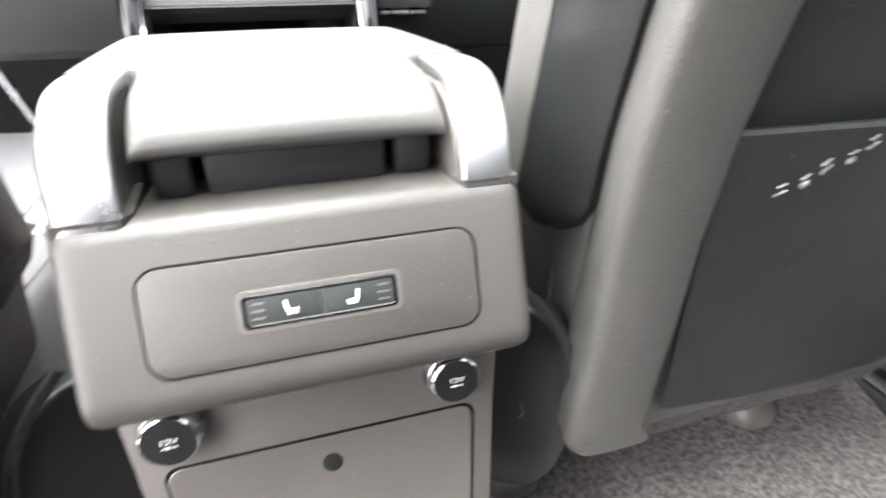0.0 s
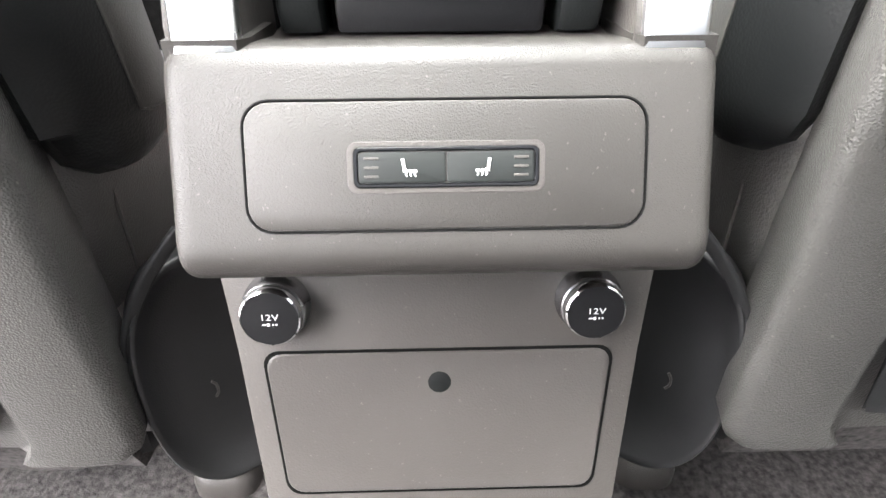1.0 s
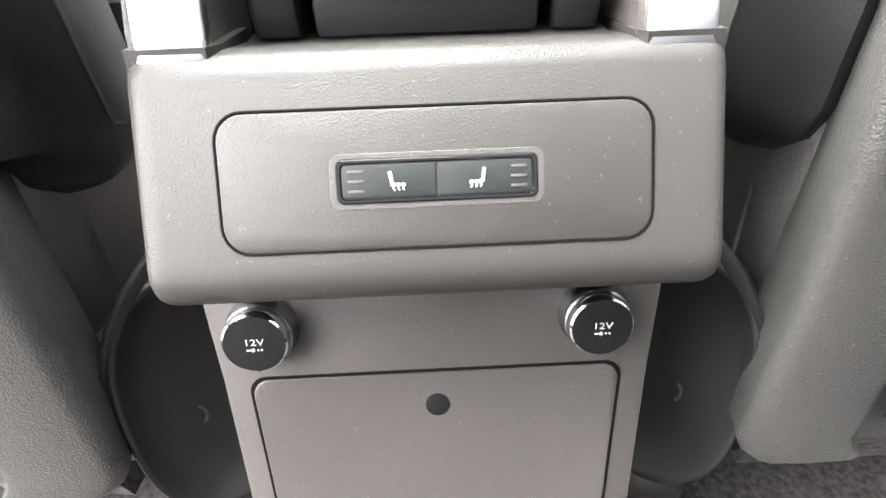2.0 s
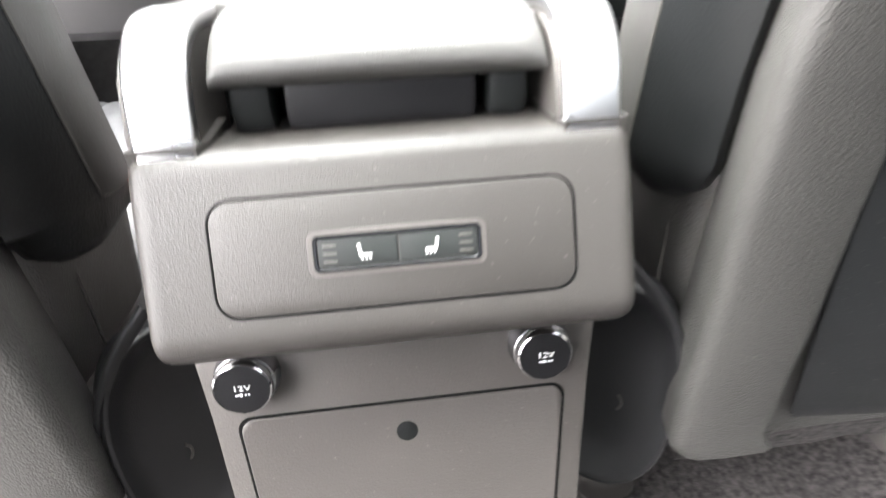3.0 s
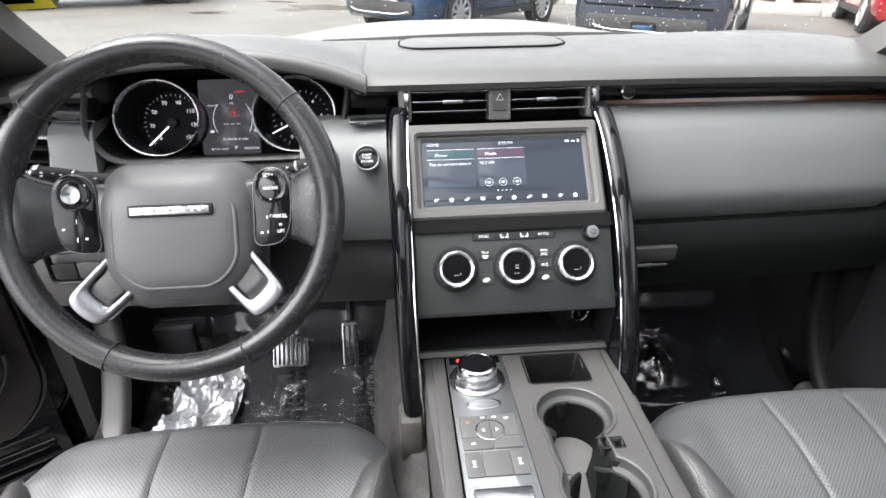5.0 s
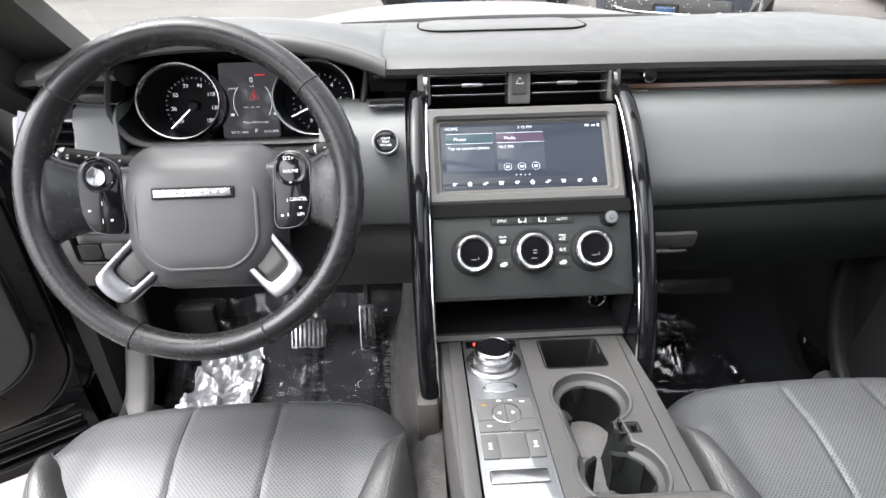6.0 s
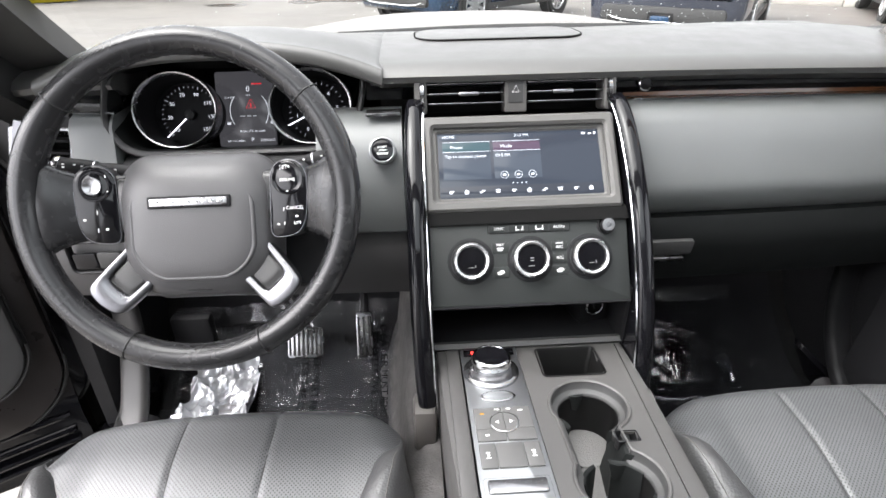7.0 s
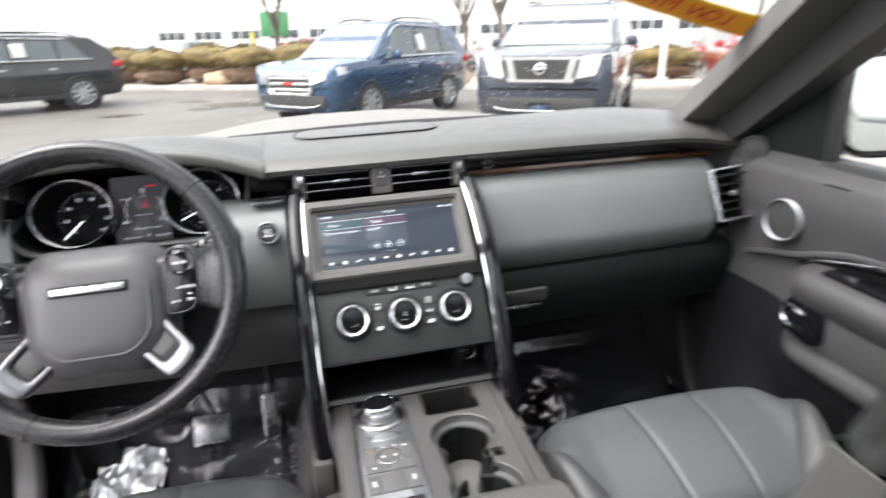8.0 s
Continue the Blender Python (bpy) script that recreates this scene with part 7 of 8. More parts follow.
# seat rails and carpeted hump in the rear footwell
for sx in (-1, 1):
    rail = thing("seat_rail", (sx * 0.25, 0.3, 0.13), "grey seat rail with a plastic end cover", "seat rail", "seat rails")
    for dx in (-0.055, 0.27):
        bm = bmesh.new()
        block(bm, (sx * 0.25 + sx * dx, 0.585, 0.205), (0.045, 0.43, 0.05), 0.006)
        part("rail", bm, PLASTIC_DARK, rail)
        bm = bmesh.new()
        block(bm, (sx * 0.25 + sx * dx, 0.355, 0.205), (0.062, 0.05, 0.056), 0.020, ID, 4)
        part("end_cover", bm, PLASTIC_LOW, rail)
    bm = bmesh.new()
    field(bm, 30, 30, lambda u, v, sx=sx: Vector((sx * mix(0.10, 0.74, u), mix(-0.25, 0.50, v), 0.135 + 0.075 * ease((v - 0.45) / 0.4) + 0.004 * noise.noise(Vector((u * 9, v * 9, 1))))),
          lambda u, v, sx=sx: Vector((sx * mix(0.10, 0.74, u), mix(-0.25, 0.50, v), 0.122)))
    cp = thing("rear_floor_carpet", (sx * 0.42, 0.1, 0.12), "worn grey carpet in the rear footwell", "carpet")
    part("carpet_pad", bm, CARPET, cp)

# ---- passenger door, closed ----
door = thing("passenger_door", (0.76, 0.6, 0.2), "closed dark passenger door with speaker and armrest", "car door")
bm = bmesh.new()


def door_x(y, z):
    """Inner skin of the door over its side view."""
    x = 0.735 - 0.018 * math.exp(-((z - 0.80) / 0.07) ** 2) + 0.02 * ease((z - 0.84) / 0.03)
    x -= 0.045 * math.exp(-((z - 0.52) / 0.10) ** 2) * ease((0.92 - y) / 0.12)
    x -= 0.02 * math.exp(-((z - 0.30) / 0.10) ** 2)
    return x


field(bm, 50, 30, lambda u, v: Vector((door_x(mix(0.06, 1.06, u), mix(0.60, 0.868, v)), mix(0.06, 1.06, u), mix(0.60, 0.868, v))),
      lambda u, v: Vector((0.80, mix(0.06, 1.06, u), mix(0.60, 0.868, v))))
part("upper_trim", bm, PLASTIC_TRIM, door, "dark moulded upper door trim")
bm = bmesh.new()
field(bm, 50, 34, lambda u, v: Vector((door_x(mix(0.06, 1.06, u), mix(0.20, 0.5985, v)) + 0.001, mix(0.06, 1.06, u), mix(0.20, 0.5985, v))),
      lambda u, v: Vector((0.80, mix(0.06, 1.06, u), mix(0.20, 0.5985, v))))
part("lower_trim", bm, PLASTIC_DARK, door, "black lower door trim")
bm = bmesh.new()
field(bm, 30, 12, lambda u, v: Vector((0.700 + 0.022 * (2 * v - 1) ** 2 - 0.012 * math.sin(math.pi * u), mix(0.20, 0.86, u), mix(0.24, 0.395 - 0.05 * (2 * u - 1) ** 2, v))),
      lambda u, v: Vector((0.735, mix(0.20, 0.86, u), mix(0.24, 0.395 - 0.05 * (2 * u - 1) ** 2, v))))
part("door_pocket", bm, PLASTIC_DOOR, door, "moulded door pocket")
bm = bmesh.new()
tube(bm, smooth_path([(0.748, 0.06, 0.874), (0.750, 0.5, 0.870), (0.752, 0.86, 0.860)], 6), 0.010, 8)
part("window_seal", bm, RUBBER, door)
sp_m = Matrix.Translation((0.7165, 0.892, 0.757)) @ Vector((-1, -0.10, 0.06)).to_track_quat("Z", "Y").to_matrix().to_4x4()
bm = bmesh.new()
lathe(bm, sp_m, [(0.040, -0.006), (0.040, 0.004), (0.0375, 0.006), (0.0345, 0.0035), (0.0345, -0.004)], 40, False, False)
dsp = part("door_speaker", bm, ALU, door, "round door speaker with a bright ring")
bm = bmesh.new()
lathe(bm, sp_m, [(0.0346, -0.004), (0.034, 0.0015), (0.02, 0.0030), (0.0, 0.0034)], 36)
part("grille", bm, SPEAKER_CLOTH, dsp)
tw = Matrix.Translation((0.730, 1.004, 0.867)) @ Vector((-1, -0.55, 0.15)).to_track_quat("Z", "Y").to_matrix().to_4x4()
bm = bmesh.new()
loft(bm, [[Vector((x, y, z)) for y, z in ((0.865, 0.855), (1.075, 0.855), (1.12, 0.90), (0.905, 1.085), (0.872, 1.09))] for x in (0.748, 0.79)])
sail = part("mirror_triangle", bm, GLOVE_SKIN, door, "triangular mirror trim with tweeter")
bm = bmesh.new()
lathe(bm, tw, [(0.026, -0.012), (0.026, 0.004), (0.0235, 0.006), (0.021, 0.003), (0.021, -0.004)], 32, False, False)
tws = part("tweeter", bm, PLASTIC_DOOR, sail, "small round tweeter")
bm = bmesh.new()
lathe(bm, tw, [(0.021, -0.004), (0.0205, 0.0022), (0.006, 0.0035), (0.0, 0.005)], 28)
part("grille", bm, SPEAKER_CLOTH, tws)
bm = bmesh.new()
block(bm, (0.765, 0.868, 0.99), (0.03, 0.028, 0.26), 0.006, ID)
part("window_frame", bm, RUBBER, door)
bm = bmesh.new()
field(bm, 2, 2, lambda u, v: Vector((mix(0.772, 0.66, v), mix(0.08, 0.86, u), mix(0.86, 1.46, v))))
wp = part("window_pane", bm, GLASS_DOOR, door, "clear side window")
wp.visible_shadow = False
# armrest pod with pull handle, leather insert and switch plate


def pod_depth(y):
    return ease((0.875 - y) / 0.10) ** 0.7


POD = [(0.0, 0.706), (0.55, 0.704), (0.85, 0.699), (0.97, 0.691), (1.02, 0.678), (1.0, 0.662), (0.90, 0.652), (0.84, 0.646), (0.82, 0.574), (0.90, 0.566), (0.97, 0.556), (0.94, 0.540), (0.70, 0.522), (0.0, 0.500)]
bm = bmesh.new()
rings = []
for y in (0.874, 0.868, 0.858, 0.845, 0.83, 0.815, 0.795, 0.775, 0.74, 0.60, 0.40, 0.20, 0.07):
    q = pod_depth(y)
    lift = -0.03 * (1 - q)
    rings.append([Vector((0.742 - 0.082 * d * q, y, mix(0.60, z, 0.35 + 0.65 * q) + lift - 0.02 * ease((0.5 - y) / 0.4))) for d, z in POD])
loft(bm, rings)
darm = part("door_armrest", bm, PLASTIC_DOOR, door, "moulded door armrest with a padded top", 50)
bm = bmesh.new()
rings = []
for y in (0.835, 0.828, 0.81, 0.79, 0.76, 0.60, 0.40, 0.10):
    q = pod_depth(y) * (0.9 if y > 0.83 else 1)
    rings.append([Vector((0.742 - 0.083 * d * q, y, z - 0.02 * ease((0.5 - y) / 0.4) - 0.035 * (1 - q))) for d, z in ((0.3, 0.704), (0.3, 0.709), (0.80, 0.706), (0.96, 0.697), (1.03, 0.684), (1.03, 0.670), (0.97, 0.664), (0.5, 0.68))])
loft(bm, rings)
part("armrest_pad", bm, LEATHER_DOOR, darm, "smooth leather pad on the door armrest", 60)
bm = bmesh.new()
rings = []
for y, g in ((0.742, 0.012), (0.738, 0.004), (0.728, 0.0), (0.40, 0.0), (0.10, 0.0)):
    rings.append([Vector((0.742 - 0.082 * d, y, z)) for d, z in ((0.7, 0.642 - g), (0.86, 0.641 - g), (0.885, 0.636 - g), (0.87, 0.590 + g), (0.845, 0.580 + g), (0.7, 0.578 + g))])
loft(bm, rings)
part("leather_insert", bm, LEATHER_DOOR, darm, "leather insert below the armrest", 50)
bm = bmesh.new()
block(bm, (0.697, 0.695, 0.7095), (0.036, 0.13, 0.008), 0.003, ID)
swp = part("switch_plate", bm, GLOSS, darm, "gloss black window switch plate")
bm = bmesh.new()
block(bm, (0.692, 0.715, 0.7155), (0.012, 0.022, 0.006), 0.002, ID)
part("window_switch", bm, SATIN, swp)
hx = Matrix.Translation((0.6665, 0.778, 0.622)) @ Vector((-1, 0.20, 0.10)).to_track_quat("Z", "Y").to_matrix().to_4x4()
bm = bmesh.new()
plate(bm, hx, 0.090, 0.056, 0.012, -0.02, 0.001, 0.002, 4, 0.008, -0.004)
part("handle_bowl", bm, GLOSS, darm)
bm = bmesh.new()
tube(bm, smooth_path([hx @ Vector(p) for p in ((0.022, 0.014, 0.004), (-0.016, 0.016, 0.006), (-0.028, 0.006, 0.007), (-0.026, -0.010, 0.007), (-0.012, -0.018, 0.006), (0.010, -0.018, 0.004))], 6), 0.0024, 8)
part("door_handle", bm, CHROME, darm, "chrome inside door handle")
# solid near-black bar, painted as the shade of a recess above the armrest
bm = bmesh.new()
loft(bm, [[Vector((x, y, z + 0.022 * ease((0.79 - y) / 0.16))) for x, z in ((0.740, 0.697), (0.7165, 0.699), (0.7145, 0.712), (0.740, 0.716))] for y in (0.805, 0.79, 0.75, 0.70, 0.60, 0.30, 0.07)])
part("grab_shade", bm, VOID, door, "near-black bar standing for the shade of the grab recess")
bm = bmesh.new()
tube(bm, smooth_path([(0.7235, 0.845, 0.690), (0.7180, 0.815, 0.706), (0.7140, 0.780, 0.718), (0.7120, 0.720, 0.7335), (0.711, 0.66, 0.741), (0.711, 0.4, 0.744), (0.711, 0.1, 0.742)], 6), 0.0030, 8)
part("bright_line", bm, CHROME, door, "thin bright line along the door")
bm = bmesh.new()
sweep(bm, smooth_path([(0.7295, 0.98, 0.665), (0.7265, 0.92, 0.684), (0.722, 0.86, 0.700), (0.7165, 0.80, 0.722), (0.7145, 0.72, 0.742), (0.7145, 0.5, 0.752), (0.7145, 0.1, 0.75)], 6), rect(0.010, 0.012, 0.004, 3), (0, 0, 1))
part("upper_trim_roll", bm, PLASTIC_TRIM, door, "rolled lower edge of the upper trim")
bm = bmesh.new()
plate(bm, Matrix.Translation((0.7255, 0.80, 0.835)) @ pose(0, 0, 0, 60, 0, 90), 0.05, 0.014, 0.003, -0.002, 0.002, 0.001)
part("lock_slot", bm, PLASTIC_DARK, door)

# exterior mirror
mir = thing("door_mirror", (0.93, 0.86, 0.9), "black exterior door mirror", "mirror")
mm = Matrix.Translation((0.920, 0.865, 0.955)) @ pose(0, 0, 0, 82, 0, -14)
bm = bmesh.new()
loft(bm, [flat_ring(mm, rect(0.24 * k, 0.185 * k, 0.05 * k, 6), z) for k, z in ((0.6, -0.10), (0.9, -0.07), (1.0, -0.02), (1.0, 0.0), (0.94, 0.004), (0.93, -0.008))], True, True, True)
part("housing", bm, GLOSS, mir)
bm = bmesh.new()
plate(bm, mm, 0.215, 0.162, 0.04, -0.012, -0.006, 0.001)
part("mirror_glass", bm, mat("mirror_silver", (0.60, 0.64, 0.63), 0.02, metal=1.0, var=0.0), mir, "clean mirror glass")
bm = bmesh.new()
block(bm, (0.84, 0.92, 0.885), (0.10, 0.05, 0.045), 0.015)
part("mirror_arm", bm, GLOSS, mir)

# ---- driver door, swung open ----
ddoor = thing("driver_door", (-0.80, 1.10, 0.2), "driver door swung wide open, dark inner trim", "car door")
hinge = Matrix.Translation((-0.84, 1.10, 0.0)) @ pose(0, 0, 0, 0, 0, -62)
bm = bmesh.new()


def ddx(u, v):
    z = mix(0.14, 0.86, v)
    y = mix(0.0, -1.02, u)
    x = 0.03 + 0.03 * math.exp(-((z - 0.55) / 0.09) ** 2) * ease((-y - 0.1) / 0.2) + 0.02 * math.exp(-((z - 0.28) / 0.07) ** 2)
    return hinge @ Vector((x, y - 0.06 * (1 - v) * u, z))


field(bm, 40, 40, ddx, lambda u, v: hinge @ Vector((-0.05, mix(0.0, -1.02, u) - 0.06 * (1 - v) * u, mix(0.14, 0.86, v))))
part("door_panel", bm, GLOSS, ddoor, "black painted inner frame of the door")
DOOR_PAINT = mat("brown_black_door_paint", (0.020, 0.017, 0.016), 0.30, var=0.15, spec=0.5)
for y0, z0, r, x0, x1, mt_, nm in ((0.045, 0.255, 0.15, 0.0, 0.034, GLOSS, "door_flange"), (0.004, 0.280, 0.14, 0.030, 0.062, DOOR_PAINT, "trim_backing"), (-0.032, 0.385, 0.10, 0.058, 0.100, PLASTIC_DOOR, "trim_panel")):
    bm = bmesh.new()
    dm = hinge @ Matrix.Translation((0, (y0 - 0.96) / 2, (z0 + 0.855) / 2)) @ Matrix(((0, 0, 1, 0), (1, 0, 0, 0), (0, 1, 0, 0), (0, 0, 0, 1)))
    plate(bm, dm, y0 + 0.96, 0.855 - z0, r, x0, x1, 0.012, 10)
    part(nm, bm, mt_, ddoor)
    bm = bmesh.new()
    tube(bm, [dm @ Vector((x, y, x1 - 0.012)) for x, y in rect(y0 + 0.968, 0.863 - z0, r + 0.004, 10)], 0.0035, 6, (0, 0, 1), True)
    part("door_seal", bm, RUBBER, ddoor)
for z, x in ((0.185, 0.035), (0.215, 0.042), (0.245, 0.047), (0.285, 0.050)):
    bm = bmesh.new()
    tube(bm, smooth_path([hinge @ Vector((x, -0.02, z)), hinge @ Vector((x, -0.4, z - 0.02)), hinge @ Vector((x, -0.9, z - 0.02)), hinge @ Vector((x, -1.03, z + 0.1))], 6), 0.0075, 8)
    part("door_seal", bm, GLOSS, ddoor)
bm = bmesh.new()
sweep(bm, smooth_path([hinge @ Vector((0.07, -0.16, 0.58)), hinge @ Vector((0.085, -0.4, 0.60)), hinge @ Vector((0.085, -0.9, 0.62))], 6), rect(0.09, 0.06, 0.02, 4), (0, 0, 1))
part("door_armrest", bm, LEATHER_ARM, ddoor)
bm = bmesh.new()
loft(bm, [[hinge @ Vector((x, y, z)) for y, z in ((-0.28, 0.86), (0.0, 0.86), (0.0, 0.90), (-0.24, 1.06), (-0.28, 1.07))] for x in (-0.02, 0.03)])
part("mirror_triangle", bm, PLASTIC_DOOR, ddoor)

# ---- outside: the car park seen through the windscreen ----
OUT = pose(0, 0, -0.28, 0, 1.5, 0)
ASPHALT = mat("wet_worn_asphalt", (0.104, 0.096, 0.086), 0.55, grain=60, bump=0.25, var=0.22, spot=0.6, noise_grain=True)
bm = bmesh.new()
rings = []
for r in (0.0, 3, 8, 20, 60, 200, 900, 3000):
    rings.append([OUT @ Vector((r * math.cos(2 * math.pi * k / 64), r * math.sin(2 * math.pi * k / 64), 0)) for k in range(64)])
loft(bm, rings[1:], True, True, False)
structure("ground", bm, ASPHALT, "pale worn asphalt car park", "ground")

# dark wet patches on the asphalt
WET = mat("wet_dark_asphalt", (0.045, 0.040, 0.036), 0.25, grain=60, bump=0.15, var=0.35, spot=3, noise_grain=True)
for k, (x, y, w, d, rz) in enumerate(((-4.0, 13.5, 0.85, 0.5, 10), (-3.0, 16.2, 0.9, 0.4, -20), (-2.45, 14.2, 0.75, 0.8, 15), (-1.75, 14.9, 1.7, 1.2, -10))):
    bm = bmesh.new()
    ring = []
    for q in range(40):
        a = 2 * math.pi * q / 40
        r = 1 + 0.28 * noise.noise(Vector((2 * math.cos(a) + 7 * k, 2 * math.sin(a), 1.0)))
        ring.append(Vector((0.5 * w * r * math.cos(a), 0.5 * d * r * math.sin(a), 0)))
    mw = OUT @ Matrix.Translation((x, y, 0)) @ pose(0, 0, 0, 0, 0, rz)
    loft(bm, [[mw @ (p + Vector((0, 0, h))) for p in ring] for h in (-0.01, 0.004)])
    structure("wet_patch", bm, WET, "dark wet repair patch in the asphalt", "ground")
PAINT_BLUE = mat("blue_paint", (0.012, 0.050, 0.115), 0.26, metal=0.3, coat=1.0, var=0.05)
PAINT_NAVY = mat("navy_paint", (0.030, 0.036, 0.055), 0.25, metal=0.2, coat=1.0, var=0.05)
PAINT_BLACK = mat("charcoal_paint", (0.020, 0.021, 0.024), 0.22, metal=0.2, coat=1.0, var=0.05)
PAINT_RED = mat("red_paint", (0.34, 0.015, 0.02), 0.22, metal=0.1, coat=1.0, var=0.05)
PAINT_WHITE = mat("white_paint", (0.75, 0.75, 0.74), 0.25, coat=1.0, var=0.03)
PAINT_SILVER = mat("silver_paint", (0.42, 0.43, 0.44), 0.25, metal=0.4, coat=1.0, var=0.03)
# sky reflection is painted into the glass: pale windscreen, side windows lifted a little
TINT = mat("tinted_car_glass", (0.09, 0.11, 0.12), 0.06, spec=0.8, var=0.1)
SKY_GLASS = mat("sky_pale_windscreen_glass", (0.26, 0.29, 0.30), 0.08, spec=0.8, var=0.25, spot=2)
TYRE = mat("tyre_rubber", (0.025, 0.025, 0.025), 0.8, grain=200, bump=0.4)
LAMP_CLEAR = mat("clear_lamp", (0.74, 0.76, 0.78), 0.12, coat=1.0, var=0.1, spot=20)
LAMP_RED = mat("red_lamp", (0.45, 0.02, 0.02), 0.15, coat=1.0)
CLAD = mat("dark_cladding", (0.03, 0.03, 0.03), 0.6)


def parked_car(name, label, m, paint, L, W, H, hood=1.06, belt=1.10, nose="chrome", detail=True, rails=True, group="parked cars"):
    car = thing(name, m.translation, label, "car", group)

    def P(x, y, z):
        return m @ Vector((x, y, z))
    h = W / 2
    yf = -L / 2
    # lower body
    bm = bmesh.new()
    rings = []
    for s, w, zl, zt in ((0.0, 0.80, 0.42, 0.82), (0.04, 0.90, 0.32, hood - 0.10), (0.12, 0.97, 0.27, hood - 0.03), (0.45, 1.0, 0.26, hood), (1.0, 1.0, 0.26, hood + 0.03), (1.35, 1.0, 0.26, belt), (2.2, 1.0, 0.26, belt + 0.01), (L - 1.0, 1.0, 0.26, belt + 0.04), (L - 0.35, 0.985, 0.28, belt + 0.05), (L - 0.10, 0.95, 0.32, belt + 0.02), (L, 0.88, 0.42, belt - 0.12)):
        w = w * h
        half = [(w * 0.88, zl), (w * 0.97, zl + 0.10), (w * 0.995, zl + 0.28), (w, mix(zl, zt, 0.62)), (w * 0.985, zt - 0.09), (w * 0.94, zt - 0.03), (w * 0.82, zt)]
        rings.append([P(x, yf + s, z) for x, z in half] + [P(-x, yf + s, z) for x, z in reversed(half)])
    loft(bm, rings)
    body = part("body", bm, paint, car)
    # greenhouse
    bm = bmesh.new()
    rings = []
    gh = ((1.12, 0.80, belt - 0.02, belt + 0.01), (1.55, 0.84, belt - 0.02, mix(belt, H, 0.52)), (2.02, 0.86, belt - 0.02, H - 0.045), (2.6, 0.87, belt - 0.02, H), (L - 1.3, 0.86, belt - 0.02, H - 0.01), (L - 0.55, 0.84, belt, H - 0.07), (L - 0.22, 0.82, belt, mix(belt, H, 0.45)), (L - 0.06, 0.80, belt - 0.03, belt + 0.02))
    for s, w, zb, zt in gh:
        t = (zt - zb) / (H - belt)
        wt = mix(0.93, 0.74, t)
        half = [(h * 0.93, zb), (h * mix(0.93, 0.80, t), mix(zb, zt, 0.75)), (h * wt, zt - 0.02 * t), (h * wt * 0.85, zt + 0.012 * t)]
        rings.append([P(x, yf + s, z) for x, z in half] + [P(-x, yf + s, z) for x, z in reversed(half)])
    loft(bm, rings)
    part("cabin", bm, paint, car)
    # glass, the windscreen pale with its painted sky reflection
    wt, wb = 0.735 * h, 0.86 * h
    bm = bmesh.new()
    loft(bm, [[P(-wb * 0.97, yf + 1.17 - e, belt + 0.02), P(wb * 0.97, yf + 1.17 - e, belt + 0.02), P(wt, yf + 1.98 - e, H - 0.075), P(-wt, yf + 1.98 - e, H - 0.075)] for e in (0.0, 0.085)])
    part("windscreen", bm, SKY_GLASS, car)
    for sx in (-1, 1):
        spans = ((1.55, 2.55), (2.62, 3.45), (3.52, L - 0.75))
        for k, (a, b) in enumerate(spans):
            if b - a < 0.15:
                continue
            bm = bmesh.new()
            topz = H - 0.14
            ta = a + (0.42 if k == 0 else 0.0)
            tb = b - (0.30 if k == 2 else 0.0)
            q = [(a, belt + 0.02, 0.945), (b, belt + 0.03, 0.945), (tb, topz, 0.805), (ta, topz, 0.805)]
            loft(bm, [[P(sx * (h * w + e), yf + s, z) for s, z, w in q] for e in (-0.05, 0.012)])
            part("side_window", bm, TINT, car)
        bm = bmesh.new()
        tube(bm, [P(sx * h * 0.965, yf + 1.45, belt + 0.012), P(sx * h * 0.965, yf + L - 0.65, belt + 0.022)], 0.014, 6)
        part("window_trim", bm, CHROME, car)
        if detail:
            bm = bmesh.new()
            tube(bm, smooth_path([P(sx * h * 0.83, yf + 1.62, belt + 0.14), P(sx * h * 0.80, yf + 1.98, H - 0.12), P(sx * h * 0.80, yf + 2.6, H - 0.085), P(sx * h * 0.80, yf + L - 1.1, H - 0.11)], 5), 0.016, 6)
            part("roof_trim", bm, CHROME, car)
        if rails:
            bm = bmesh.new()
            tube(bm, smooth_path([P(sx * h * 0.66, yf + 2.1, H - 0.01), P(sx * h * 0.67, yf + 2.5, H + 0.045), P(sx * h * 0.67, yf + L - 1.3, H + 0.035), P(sx * h * 0.66, yf + L - 0.8, H - 0.03)], 5), 0.018, 6)
            part("roof_rail", bm, PLASTIC_DARK, car)
        bm = bmesh.new()
        block(bm, (0, 0, 0), (0.19, 0.10, 0.15), 0.04, m @ Matrix.Translation((sx * (h + 0.09), yf + 1.62, belt + 0.05)))
        part("wing_mirror", bm, paint, car)
        bm = bmesh.new()
        loft(bm, [[P(sx * (h * 0.97 + e), yf + s, z) for s, z in ((0.95, 0.27), (L - 1.15, 0.27), (L - 1.15, 0.37), (0.95, 0.37))] for e in (0.0, 0.03)])
        part("sill_cladding", bm, CLAD, car)
        for s in (1.75, 2.75):
            bm = bmesh.new()
            block(bm, (0, 0, 0), (0.03, 0.20, 0.035), 0.01, m @ Matrix.Translation((sx * (h + 0.005), yf + s + 0.55, belt - 0.17)))
            part("door_handle", bm, paint if not detail else CHROME, car)
            bm = bmesh.new()
            block(bm, (0, 0, 0), (0.006, 0.012, 0.62), 0.002, m @ Matrix.Translation((sx * h * 0.999, yf + s + 0.85, 0.72)))
            part("door_joint", bm, VOID, car)
